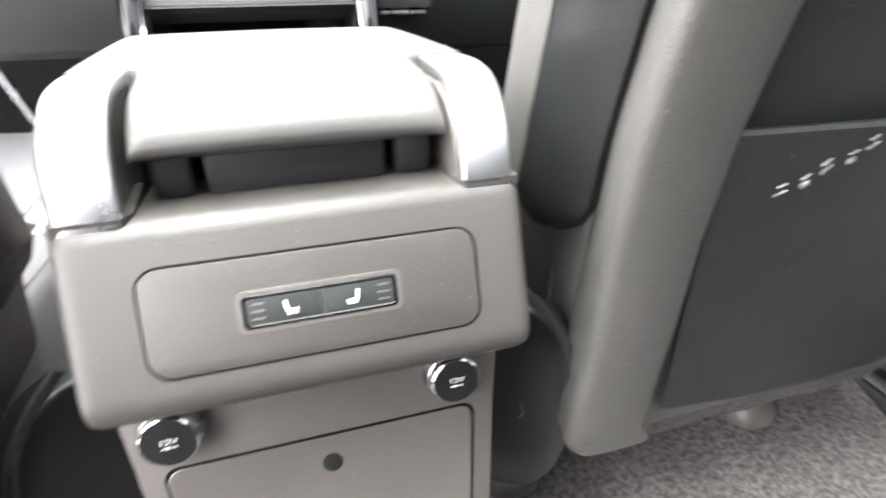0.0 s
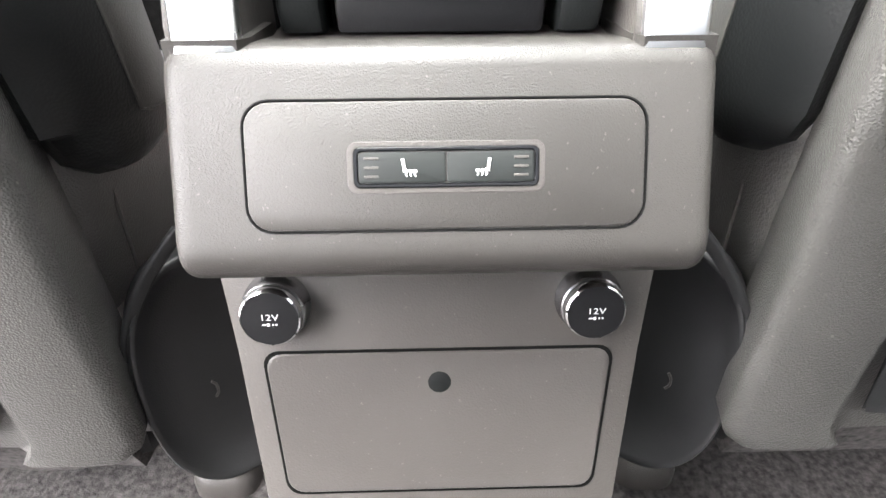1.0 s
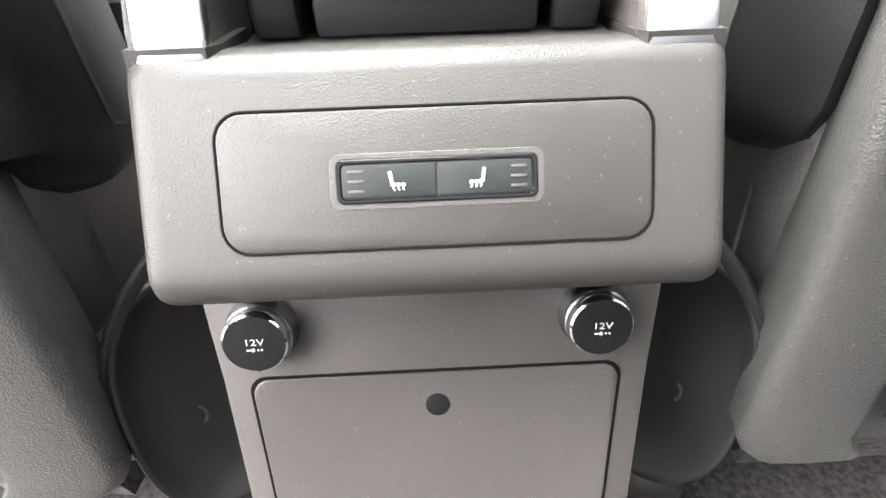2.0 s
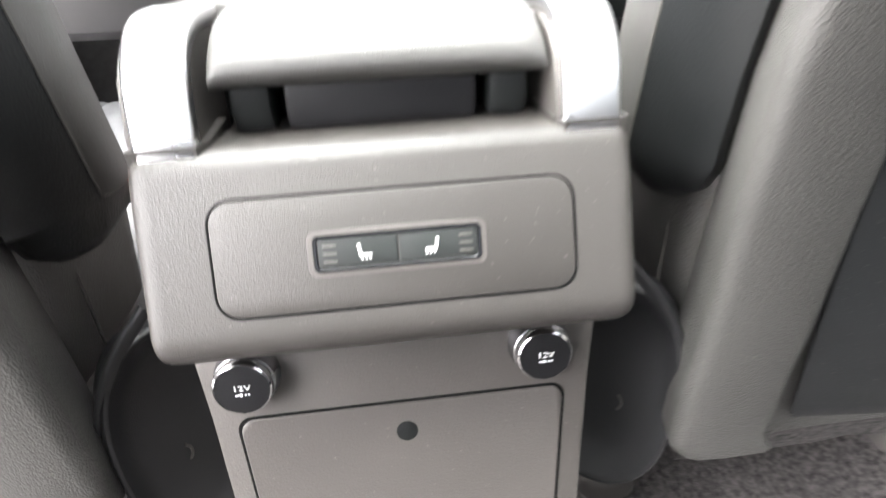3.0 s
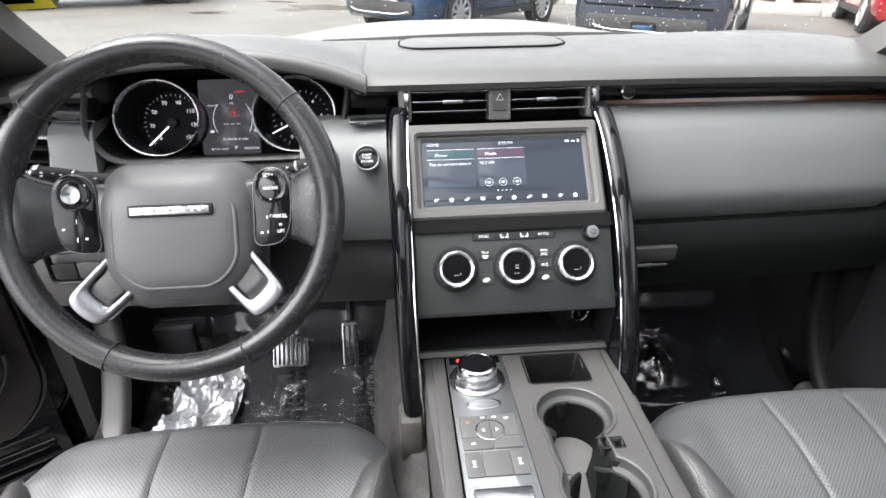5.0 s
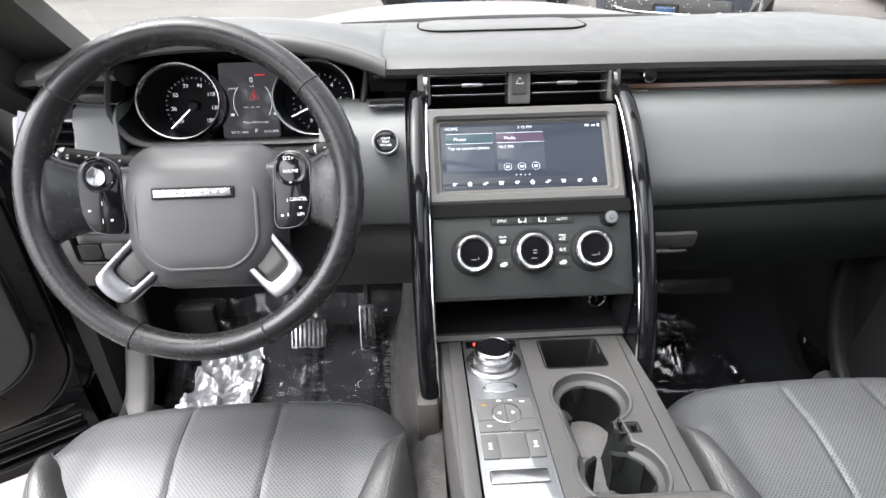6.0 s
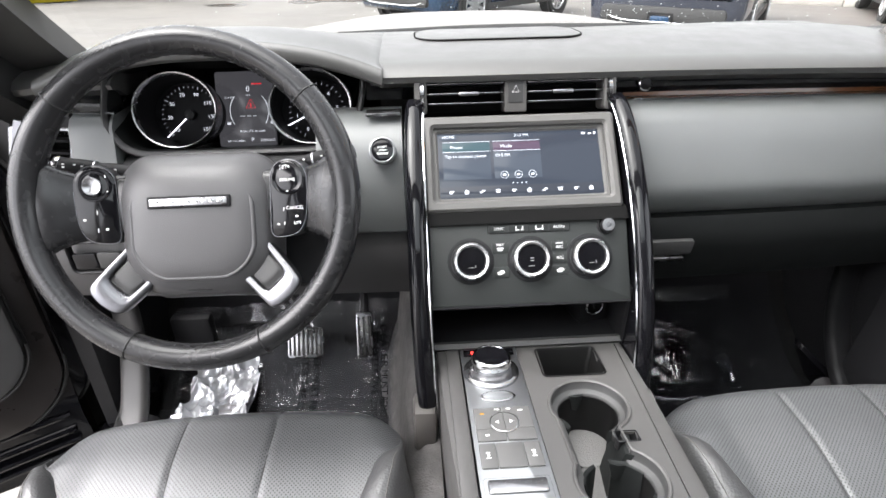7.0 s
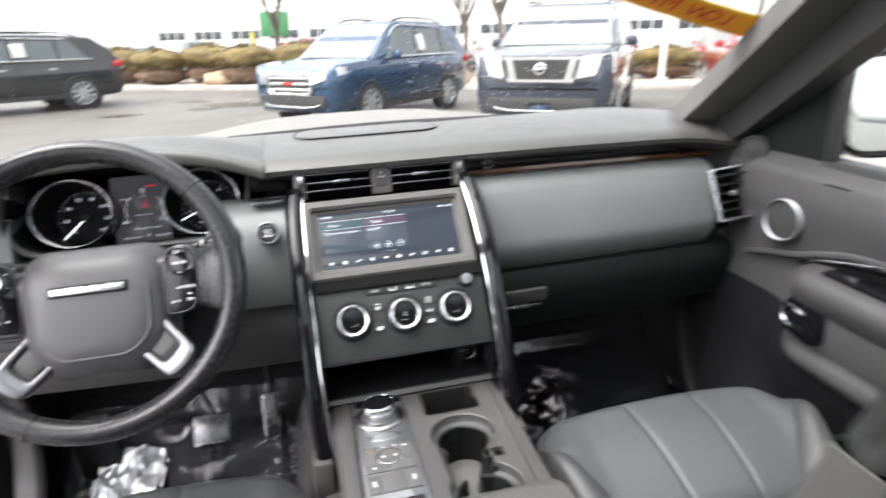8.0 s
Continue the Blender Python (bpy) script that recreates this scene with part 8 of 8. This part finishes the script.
        for s in (0.93, L - 1.02):
            w0 = m @ Matrix.Translation((sx * (h - 0.115), yf + s, 0.36)) @ pose(0, 0, 0, 0, 90 * sx, 0)
            bm = bmesh.new()
            lathe(bm, w0 @ Matrix.Translation((0, 0, 0.02)), [(0.425, 0.0), (0.425, 0.10), (0.385, 0.103), (0.36, 0.05)], 30, True, False)
            part("wheel_arch", bm, CLAD, car)
            bm = bmesh.new()
            lathe(bm, w0, [(0.24, -0.10), (0.34, -0.11), (0.36, -0.08), (0.36, 0.09), (0.345, 0.125), (0.26, 0.128), (0.25, 0.10)], 32, True, False)
            wl = part("tyre", bm, TYRE, car)
            bm = bmesh.new()
            lathe(bm, w0, [(0.255, 0.11), (0.26, 0.128), (0.245, 0.132), (0.235, 0.10), (0.22, 0.03), (0.0, 0.03)], 32, False, True)
            part("rim", bm, CLAD if detail else PAINT_SILVER, wl)
            bm = bmesh.new()
            lathe(bm, w0, [(0.263, 0.120), (0.260, 0.136), (0.240, 0.137), (0.230, 0.112)], 32, False, False)
            part("rim_lip", bm, PAINT_SILVER, wl)
            if detail:
                for k in range(10):
                    bm = bmesh.new()
                    block(bm, (0.135, 0, 0.105), (0.215, 0.062, 0.03), 0.008, w0 @ pose(0, 0, 0, 0, 0, 36 * k), 1)
                    part("spoke", bm, PAINT_SILVER, wl)
                bm = bmesh.new()
                lathe(bm, w0, [(0.05, 0.09), (0.05, 0.125), (0.0, 0.128)], 14)
                part("hub_cap", bm, PAINT_SILVER, wl)
        # lamps
        bm = bmesh.new()
        if nose == "wide":
            q = [(0.56, hood - 0.11), (0.985, hood - 0.07), (0.995, hood - 0.34), (0.52, hood - 0.40)]
        else:
            q = [(0.56, hood - 0.17), (0.985, hood - 0.07), (0.995, hood - 0.19), (0.58, hood - 0.34)]
        loft(bm, [[P(sx * h * x, yf + 0.02 + (0.30 if x > 0.9 else 0.02) - e, z) for x, z in q] for e in (0.0, 0.165)])
        part("headlamp", bm, LAMP_CLEAR, car)
        bm = bmesh.new()
        block(bm, (0, 0, 0), (0.22, 0.22, 0.16), 0.04, m @ Matrix.Translation((sx * (h - 0.09), -yf - 0.11, belt - 0.10)))
        part("tail_lamp", bm, LAMP_RED, car)
    # nose
    fm = m @ Matrix.Translation((0, yf - 0.012, 0)) @ pose(0, 0, 0, 90, 0, 0)
    if nose == "wide":
        bm = bmesh.new()
        loft(bm, [flat_ring(fm, [(-0.62 * h, hood - 0.11), (0.62 * h, hood - 0.11), (0.46 * h, hood - 0.46), (-0.46 * h, hood - 0.46)], z) for z in (-0.12, 0.04)])
        gr = part("grille", bm, CHROME, car, "broad chrome-framed grille")
        bm = bmesh.new()
        loft(bm, [flat_ring(fm, [(-0.40 * h, hood - 0.155), (0.40 * h, hood - 0.155), (0.34 * h, hood - 0.42), (-0.34 * h, hood - 0.42)], z) for z in (0.03, 0.048)])
        part("grille_mesh", bm, CLAD, gr)
        for sx in (-1, 1):
            bm = bmesh.new()
            loft(bm, [flat_ring(fm, [(sx * 0.50 * h, hood - 0.155), (sx * 0.57 * h, hood - 0.155), (sx * 0.47 * h, hood - 0.40), (sx * 0.44 * h, hood - 0.40)], z) for z in (0.03, 0.048)])
            part("grille_mesh", bm, CLAD, gr)
        bm = bmesh.new()
        lathe(bm, fm @ Matrix.Translation((0, hood - 0.275, 0.045)), [(0.085, 0), (0.085, 0.02), (0.055, 0.025), (0.055, 0.0)], 24, False, False)
        block(bm, (0, hood - 0.275, 0.058), (0.19, 0.035, 0.02), 0.005, fm)
        part("round_emblem", bm, CHROME, gr)
    elif nose == "chrome":
        bm = bmesh.new()
        rim(bm, fm @ Matrix.Translation((0, hood - 0.33, 0)), (1.04 * h, 0.38, 0.10), (0.92 * h, 0.28, 0.07), -0.12, 0.06, 0.02)
        gr = part("grille", bm, CHROME, car, "chrome-framed barred grille")
        bm = bmesh.new()
        plate(bm, fm, 0.98 * h, 0.33, 0.06, -0.1, 0.02, 0.01, 4, 0, hood - 0.33)
        part("grille_mesh", bm, CLAD, gr)
        for k in range(3):
            bm = bmesh.new()
            block(bm, (0, hood - 0.42 + 0.09 * k, 0.035), (0.90 * h, 0.042, 0.04), 0.012, fm)
            part("grille_bar", bm, CHROME, gr)
        bm = bmesh.new()
        block(bm, (0, hood - 0.33, 0.065), (0.24 * h, 0.050, 0.02), 0.01, fm)
        part("plain_emblem", bm, LAMP_RED, gr)
    bm = bmesh.new()
    plate(bm, fm, 1.55 * h, 0.20, 0.06, -0.14, 0.035, 0.02, 4, 0, 0.47)
    lower = part("lower_intake", bm, CLAD, car)
    bm = bmesh.new()
    tube(bm, smooth_path([fm @ Vector((-0.80 * h, 0.52, -0.04)), fm @ Vector((-0.55 * h, 0.40, 0.05)), fm @ Vector((0, 0.385, 0.06)), fm @ Vector((0.55 * h, 0.40, 0.05)), fm @ Vector((0.80 * h, 0.52, -0.04))], 6), 0.012, 6)
    part("bumper_trim", bm, PAINT_SILVER, lower)
    if nose == "wide":
        bm = bmesh.new()
        plate(bm, fm, 0.32, 0.16, 0.01, 0.03, 0.055, 0.005, 3, 0, 0.42)
        pl = part("plate_holder", bm, PLASTIC_DARK, car)
        bars(fm @ Matrix.Translation((0, 0.42, 0.056)), [(0, 0, 0.24, 0.08)], PAINT_BLUE, pl, "plate_bar")
    return car


def spot(x, y, turn):
    return OUT @ Matrix.Translation((x, y, 0)) @ pose(0, 0, 0, 0, 0, turn)


blue = parked_car("parked_suv", "metallic blue SUV with chrome grille, parked facing outwards", spot(1.20, 11.75, -43), PAINT_BLUE, 4.63, 1.86, 1.74, hood=1.08, belt=1.10)
navy = parked_car("parked_suv", "large navy SUV with a broad chrome nose", spot(4.61, 10.15, -34), PAINT_NAVY, 5.30, 2.03, 1.93, hood=1.24, belt=1.26, nose="wide")
dark = parked_car("parked_suv", "charcoal SUV seen from its side", spot(-7.0, 15.5, -53), PAINT_BLACK, 4.83, 1.94, 1.68, hood=1.06, belt=1.10)
parked_car("parked_suv", "red SUV at the end of the row", spot(10.2, 11.9, -28), PAINT_RED, 4.7, 1.90, 1.72, hood=1.08, belt=1.12)
# paper sheets on the side windows
for cm, x, s, z in ((spot(1.20, 11.75, -43), 0.84, 0.35, 1.34), (spot(-7.0, 15.5, -53), 0.885, 0.30, 1.34)):
    sh = thing("window_sheet", cm @ Vector((x, s, z)), "white price sheet on a car window", "paper", "window sheets")
    bm = bmesh.new()
    block(bm, (0, 0, 0), (0.006, 0.24, 0.30), 0.001, cm @ Matrix.Translation((x + 0.03, s, z)) @ pose(0, 0, 0, 0, -18, 0))
    part("sheet", bm, PAINT_WHITE, sh)

# kerbed island behind the row
ISL = OUT @ Matrix.Translation((4.4, 16.3, 0)) @ pose(0, 0, 0, 0, 0, -26)
CONCRETE = mat("pale_concrete", (0.42, 0.40, 0.37), 0.85, grain=40, bump=0.3, var=0.15, spot=1.5, noise_grain=True)
MULCH = mat("pale_gravel", (0.36, 0.31, 0.26), 0.9, grain=18, bump=1.0, var=0.35, spot=6, noise_grain=True)
bm = bmesh.new()
for x in range(-12, 8):
    block(bm, (x * 2 + 1, 0.08, 0.06), (1.985, 0.17, 0.20), 0.03, ISL)
structure("kerb", bm, CONCRETE, "pale concrete kerb of the planted island", "kerb")
bm = bmesh.new()
field(bm, 60, 8, lambda u, v: ISL @ Vector((mix(-24, 16, u), mix(0.15, 3.6, v), 0.13 + 0.05 * noise.noise(Vector((u * 30, v * 4, 1))))))
structure("island_bed", bm, MULCH, "pale gravel bed of the island", "ground")
BUSH = mat("winter_bush_leaf", (0.130, 0.093, 0.028), 0.8, var=0.45, spot=4)
BUSH_LOW = mat("brown_twigs", (0.14, 0.085, 0.055), 0.9, var=0.4, spot=8)
ROCK = mat("tan_boulder", (0.44, 0.33, 0.23), 0.9, grain=10, bump=0.8, var=0.25, spot=2, noise_grain=True)


def bush(x, y, w, h, seed):
    rnd = random.Random(seed)
    b = thing("bush", ISL @ Vector((x, y, 0.13)), "rounded winter shrub, olive above and brown below", "bush", "island bushes")
    for nm, mt_, z0, z1, k0 in (("twig_mass", BUSH_LOW, 0.0, 0.52, 0.80), ("leaf_mass", BUSH, 0.40, 0.95, 0.88)):
        bm = bmesh.new()
        bmesh.ops.create_icosphere(bm, subdivisions=3, radius=0.5)
        for v in bm.verts:
            q = 1 + 0.22 * noise.noise(v.co * 5 + Vector((seed, z0 * 9, 0))) + 0.14 * noise.noise(v.co * 13 + Vector((0, seed, 0)))
            v.co = ISL @ Vector((x + v.co.x * w * k0 * q, y + v.co.y * w * 0.8 * k0 * q, 0.13 + h * mix(z0, z1, 0.5 + v.co.z * q)))
        part(nm, bm, mt_, b, "", 180)
    for nm, mt_, n, lo, hi in (("twigs", BUSH_LOW, 320, 0.02, 0.55), ("foliage", BUSH, 1500, 0.42, 1.0)):
        bm = bmesh.new()
        for k in range(n):
            a, t = rnd.uniform(0, 2 * math.pi), rnd.uniform(lo, hi)
            r = (0.5 * w) * math.sqrt(max(0.02, 1 - (2 * max(t, 0.25) - 0.85) ** 2 * 0.75)) * rnd.uniform(0.55, 1.06)
            p = ISL @ Vector((x + r * math.cos(a), y + 0.8 * r * math.sin(a), 0.13 + h * t * rnd.uniform(0.93, 1.05)))
            s = rnd.uniform(0.025, 0.065)
            mm = Matrix.Translation(p) @ pose(0, 0, 0, rnd.uniform(0, 360), rnd.uniform(0, 360), rnd.uniform(0, 360))
            if nm == "twigs":
                q = [(-0.006, -s), (0.006, -s), (0.004, s * 1.6), (-0.004, s * 1.6)]
            else:
                q = [(0, -s), (s * 0.5, 0), (0, s), (-s * 0.5, 0)]
            bm.faces.new([bm.verts.new(mm @ Vector((u, v, 0))) for u, v in q])
        part(nm, bm, mt_, b)


for k, (x, y, w, h) in enumerate(((-11.0, 1.2, 1.9, 1.05), (-9.4, 1.8, 2.1, 1.15), (-7.6, 1.2, 2.0, 1.10), (-5.9, 1.5, 2.0, 1.15), (-4.2, 1.3, 1.8, 1.0), (-2.9, 2.2, 1.6, 0.9), (3.6, 2.6, 1.8, 0.85), (5.6, 2.8, 2.0, 0.85), (-13.0, 1.8, 2.0, 1.1))):
    bush(x, y, w * 1.15, h * 1.12, 10 + k)


def boulder(x, y, w, h, seed):
    bm = bmesh.new()
    bmesh.ops.create_icosphere(bm, subdivisions=3, radius=0.5)
    for v in bm.verts:
        n = 1 + 0.28 * noise.noise(v.co * 2.3 + Vector((seed, 0, 0))) + 0.10 * noise.noise(v.co * 6 + Vector((0, seed, 0)))
        v.co = ISL @ Vector((x + v.co.x * w * n, y + v.co.y * w * 0.8 * n, 0.10 + max(-0.05, (v.co.z + 0.35) * h * n)))
    part_ = part("boulder", bm, ROCK, None, "", 60)
    tagged(part_, "tan boulder lying on the gravel island", "boulder", "island boulders")


for k, (x, y, w, h) in enumerate(((-8.6, 0.9, 1.0, 0.55), (-6.7, 0.8, 0.7, 0.4), (-0.6, 1.0, 0.9, 0.6), (0.4, 0.9, 0.7, 0.45), (3.2, 1.3, 1.5, 0.80), (4.0, 2.0, 0.9, 0.5))):
    boulder(x, y, w, h, 3 + k)
# post and bare trees
pt = thing("marker_post", ISL @ Vector((-8.0, 2.4, 0.1)), "slim yellow marker post in the island", "post")
bm = bmesh.new()
tube(bm, [ISL @ Vector((-8.0, 2.4, 0.1)), ISL @ Vector((-8.05, 2.4, 1.75))], 0.07, 10)
part("shaft", bm, mat("yellow_post", (0.62, 0.52, 0.10), 0.6), pt)
BARK = mat("grey_bark", (0.12, 0.095, 0.08), 0.9, grain=30, bump=0.8, var=0.3, noise_grain=True)


def bare_tree(x, y, hgt, seed):
    rnd = random.Random(seed)
    t = thing("bare_tree", ISL @ Vector((x, y, 0.1)), "bare winter tree on the island", "tree", "island trees")
    bm = bmesh.new()

    def limb(p, d, l, r, n):
        q = p + d * l
        mid = (p + q) / 2 + Vector((rnd.uniform(-1, 1), rnd.uniform(-1, 1), 0)) * l * 0.06
        sweep(bm, [p, mid, q], circle(1.0, 6), (0.3, 0.9, 0.1), scale=lambda k: mix(r, r * 0.6, k))
        if n:
            for _ in range(4 if n > 2 else 3):
                dd = (d + Vector((rnd.uniform(-1, 1), rnd.uniform(-1, 1), rnd.uniform(-0.1, 0.7))) * 0.75).normalized()
                limb(mix(p, q, rnd.uniform(0.55, 1.0)), dd, l * rnd.uniform(0.55, 0.75), r * 0.5, n - 1)
    limb(ISL @ Vector((x, y, 0.1)), Vector((0, 0, 1)), hgt * 0.42, 0.11, 4)
    part("trunk", bm, BARK, t)


for k, (x, y, hh) in enumerate(((-7.4, 3.0, 5.5), (-0.6, 3.0, 5.0), (0.6, 2.2, 5.5), (9.0, 6, 6.0))):
    bare_tree(x, y, hh, 40 + k)
# light column on a white base
lp_ = thing("lamp_column", ISL @ Vector((5.4, 1.6, 0.1)), "white-based light column", "lamp post")
bm = bmesh.new()
lathe(bm, ISL @ Matrix.Translation((5.4, 1.6, 0.1)), [(0.20, 0), (0.20, 0.12), (0.09, 0.14), (0.08, 5.5)], 16)
part("shaft", bm, PAINT_WHITE, lp_)
# far rows of cars
rnd = random.Random(5)
far_paint = [PAINT_BLACK, PAINT_SILVER, PAINT_WHITE, PAINT_RED, PAINT_SILVER, PAINT_BLACK, PAINT_WHITE]
for k in range(15):
    x = -20 + k * 2.9
    mtx = ISL @ Matrix.Translation((x, 11.5 + 0.3 * rnd.uniform(-1, 1), 0)) @ pose(0, 0, 0, 0, 0, 180 if k % 3 else 0)
    parked_car("distant_car", "distant car in the far row of the car park", mtx, far_paint[k % 7], 4.4, 1.8, (1.45, 1.62)[k % 2], hood=0.98, belt=1.0, nose="plain", detail=False, rails=False, group="far parked cars")

# showroom building across the car park
BLD = ISL @ Matrix.Translation((-8, 30, 0))
bld = thing("showroom_building", BLD @ Vector((0, 0, 0)), "long white single-storey showroom with dark window bands", "building")
WALLW = mat("white_cladding", (0.72, 0.72, 0.70), 0.6, var=0.06, spot=0.4)
WIN_DARK = mat("dark_window", (0.05, 0.06, 0.065), 0.1, spec=0.7)
bm = bmesh.new()
block(bm, (-12, 4, 3.2), (90, 8, 6.4), 0.05, BLD)
part("wall", bm, WALLW, bld)
bm = bmesh.new()
block(bm, (-12, 4, 6.5), (90.6, 8.6, 0.35), 0.05, BLD)
part("roof", bm, CONCRETE, bld)
for k in range(14):
    x = -24 + k * 3.6
    bm = bmesh.new()
    rim(bm, BLD @ Matrix.Translation((x, -0.02, 2.1)) @ pose(0, 0, 0, 90, 0, 0), (2.9, 0.85, 0.05), (2.7, 0.65, 0.03), -0.1, 0.06, 0.02)
    w = part("window", bm, PAINT_WHITE, bld)
    for q in range(3):
        bm = bmesh.new()
        block(bm, (x - 0.92 + 0.92 * q, -0.01, 2.1), (0.80, 0.04, 0.66), 0.01, BLD)
        part("pane", bm, WIN_DARK, w)
for x, wdt in ((-14, 2.6), (9, 3.0)):
    bm = bmesh.new()
    block(bm, (x, -0.06, 2.9), (wdt, 0.12, 1.9), 0.03, BLD)
    part("wall_panel", bm, mat("green_panel", (0.05, 0.20, 0.08), 0.6) if x < 0 else mat("tan_panel", (0.42, 0.36, 0.26), 0.7), bld)

# ---- own bonnet, wipers, drops and stickers on the windscreen ----
bon = thing("car_bonnet", (0, 2.2, 0.8), "pale silver bonnet ahead of the windscreen", "bonnet")
bm = bmesh.new()
field(bm, 40, 24, lambda u, v: Vector((mix(-0.78, 0.78, u), mix(1.56, 2.65, v) - 0.10 * (2 * u - 1) ** 2, 0.860 + 0.030 * math.exp(-(((2 * u - 1) * 0.78 - 0.02) / 0.40) ** 4) - 0.10 * v ** 2.2 - 0.05 * (2 * u - 1) ** 4)),
      lambda u, v: Vector((mix(-0.78, 0.78, u), mix(1.56, 2.65, v) - 0.10 * (2 * u - 1) ** 2, 0.45)))
part("bonnet_skin", bm, mat("silver_grey_paint", (0.17, 0.163, 0.152), 0.45, metal=0.0, var=0.08, spec=0.3), bon)
wip = thing("wiper", (0.1, 1.48, 0.89), "black windscreen wiper resting on the glass", "wiper")
bm = bmesh.new()
tube(bm, smooth_path([(-0.30, 1.49, 0.897), (0.05, 1.485, 0.905), (0.40, 1.43, 0.905)], 6), 0.007, 6)
part("blade", bm, RUBBER, wip)


DROP = mat("water_drop", (0.85, 0.87, 0.88), 0.12, spec=0.9, var=0.05)
rnd = random.Random(9)
bm = bmesh.new()
for k in range(650):
    u, v = rnd.random(), rnd.uniform(0.04, 0.62)
    if k > 160:
        u = min(0.96, max(0.05, rnd.gauss(0.70, 0.11)))
        v = rnd.uniform(0.04, 0.40)
    if k > 560:
        line = rnd.choice((0.33, 0.565))
        u, v = line + rnd.uniform(-0.006, 0.006) + 0.02 * rnd.random(), rnd.uniform(0.05, 0.5)
    p = on_glass(u, v) + Vector((0, 0.004, 0.002))
    r = rnd.uniform(0.0005, 0.0018)
    bmesh.ops.create_icosphere(bm, subdivisions=1, radius=r, matrix=Matrix.Translation(p) @ pose(0, 0, 0, -28, 0, 0) @ Matrix.Diagonal((1, rnd.uniform(1, 1.6), 0.5, 1)))
ob = part("water_drops", bm, DROP)
tagged(ob, "scattered melting water drops on the windscreen", "water drops", "", "stuff")

# stickers on the glass
STICK_O = mat("orange_vinyl", (0.90, 0.36, 0.015), 0.5, var=0.03)
STICK_R = mat("red_vinyl", (0.62, 0.03, 0.01), 0.5, var=0.03)
STICK_Y = mat("yellow_vinyl", (0.85, 0.72, 0.02), 0.5, var=0.03)


def on_inside(u, v):
    return on_glass(u, v) + Vector((0, -0.003, -0.002))


ban = thing("windscreen_banner", on_inside(0.88, 0.42), "orange sale banner with yellow letters seen from behind", "sticker")
bm = bmesh.new()


def banner(a, b):
    """a runs along the strip, b across it."""
    return on_inside(mix(0.60, 0.978, a), mix(0.555, 0.298, a) + 0.056 * b)


field(bm, 30, 4, banner)
part("strip", bm, STICK_O, ban)
bm = bmesh.new()
field(bm, 30, 1, lambda a, b: banner(a, 0.90 + 0.10 * b) + Vector((0, -0.001, -0.001)))
part("strip_edge", bm, STICK_Y, ban)
letters = "LOW MILES"
for k, ch in enumerate(reversed(letters)):
    if ch == " ":
        continue
    a = 0.50 + 0.40 * k / (len(letters) - 1)
    p, q, r = banner(a, 0.5), banner(a + 0.02, 0.5), banner(a, 0.7)
    ex = (q - p).normalized()
    ey = (r - p - ex * (r - p).dot(ex)).normalized()
    ez = ex.cross(ey)
    mm = Matrix(((-ex.x, ey.x, -ez.x, p.x), (-ex.y, ey.y, -ez.y, p.y), (-ex.z, ey.z, -ez.z, p.z), (0, 0, 0, 1))) @ Matrix.Translation((0, 0, -0.002))
    lettering(ch, mm @ Matrix.Translation((0, 0, 0)), 0.040, STICK_R, ban, "letter", wide=1.1)
tagn = thing("windscreen_tag", on_inside(0.04, 0.22), "small yellow sale tag on the windscreen", "sticker")
bm = bmesh.new()
field(bm, 4, 4, lambda a, b: on_inside(mix(0.012, 0.062, a), mix(0.185, 0.275, b)))
part("tag", bm, STICK_Y, tagn)
bm = bmesh.new()
for b0, b1 in ((0.200, 0.212), (0.222, 0.232), (0.244, 0.252)):
    field(bm, 2, 1, lambda a, b: on_inside(mix(0.022, 0.050, a), mix(b0, b1, b)) + Vector((0, -0.001, -0.001)))
part("tag_print", bm, PRINT_DARK, tagn)
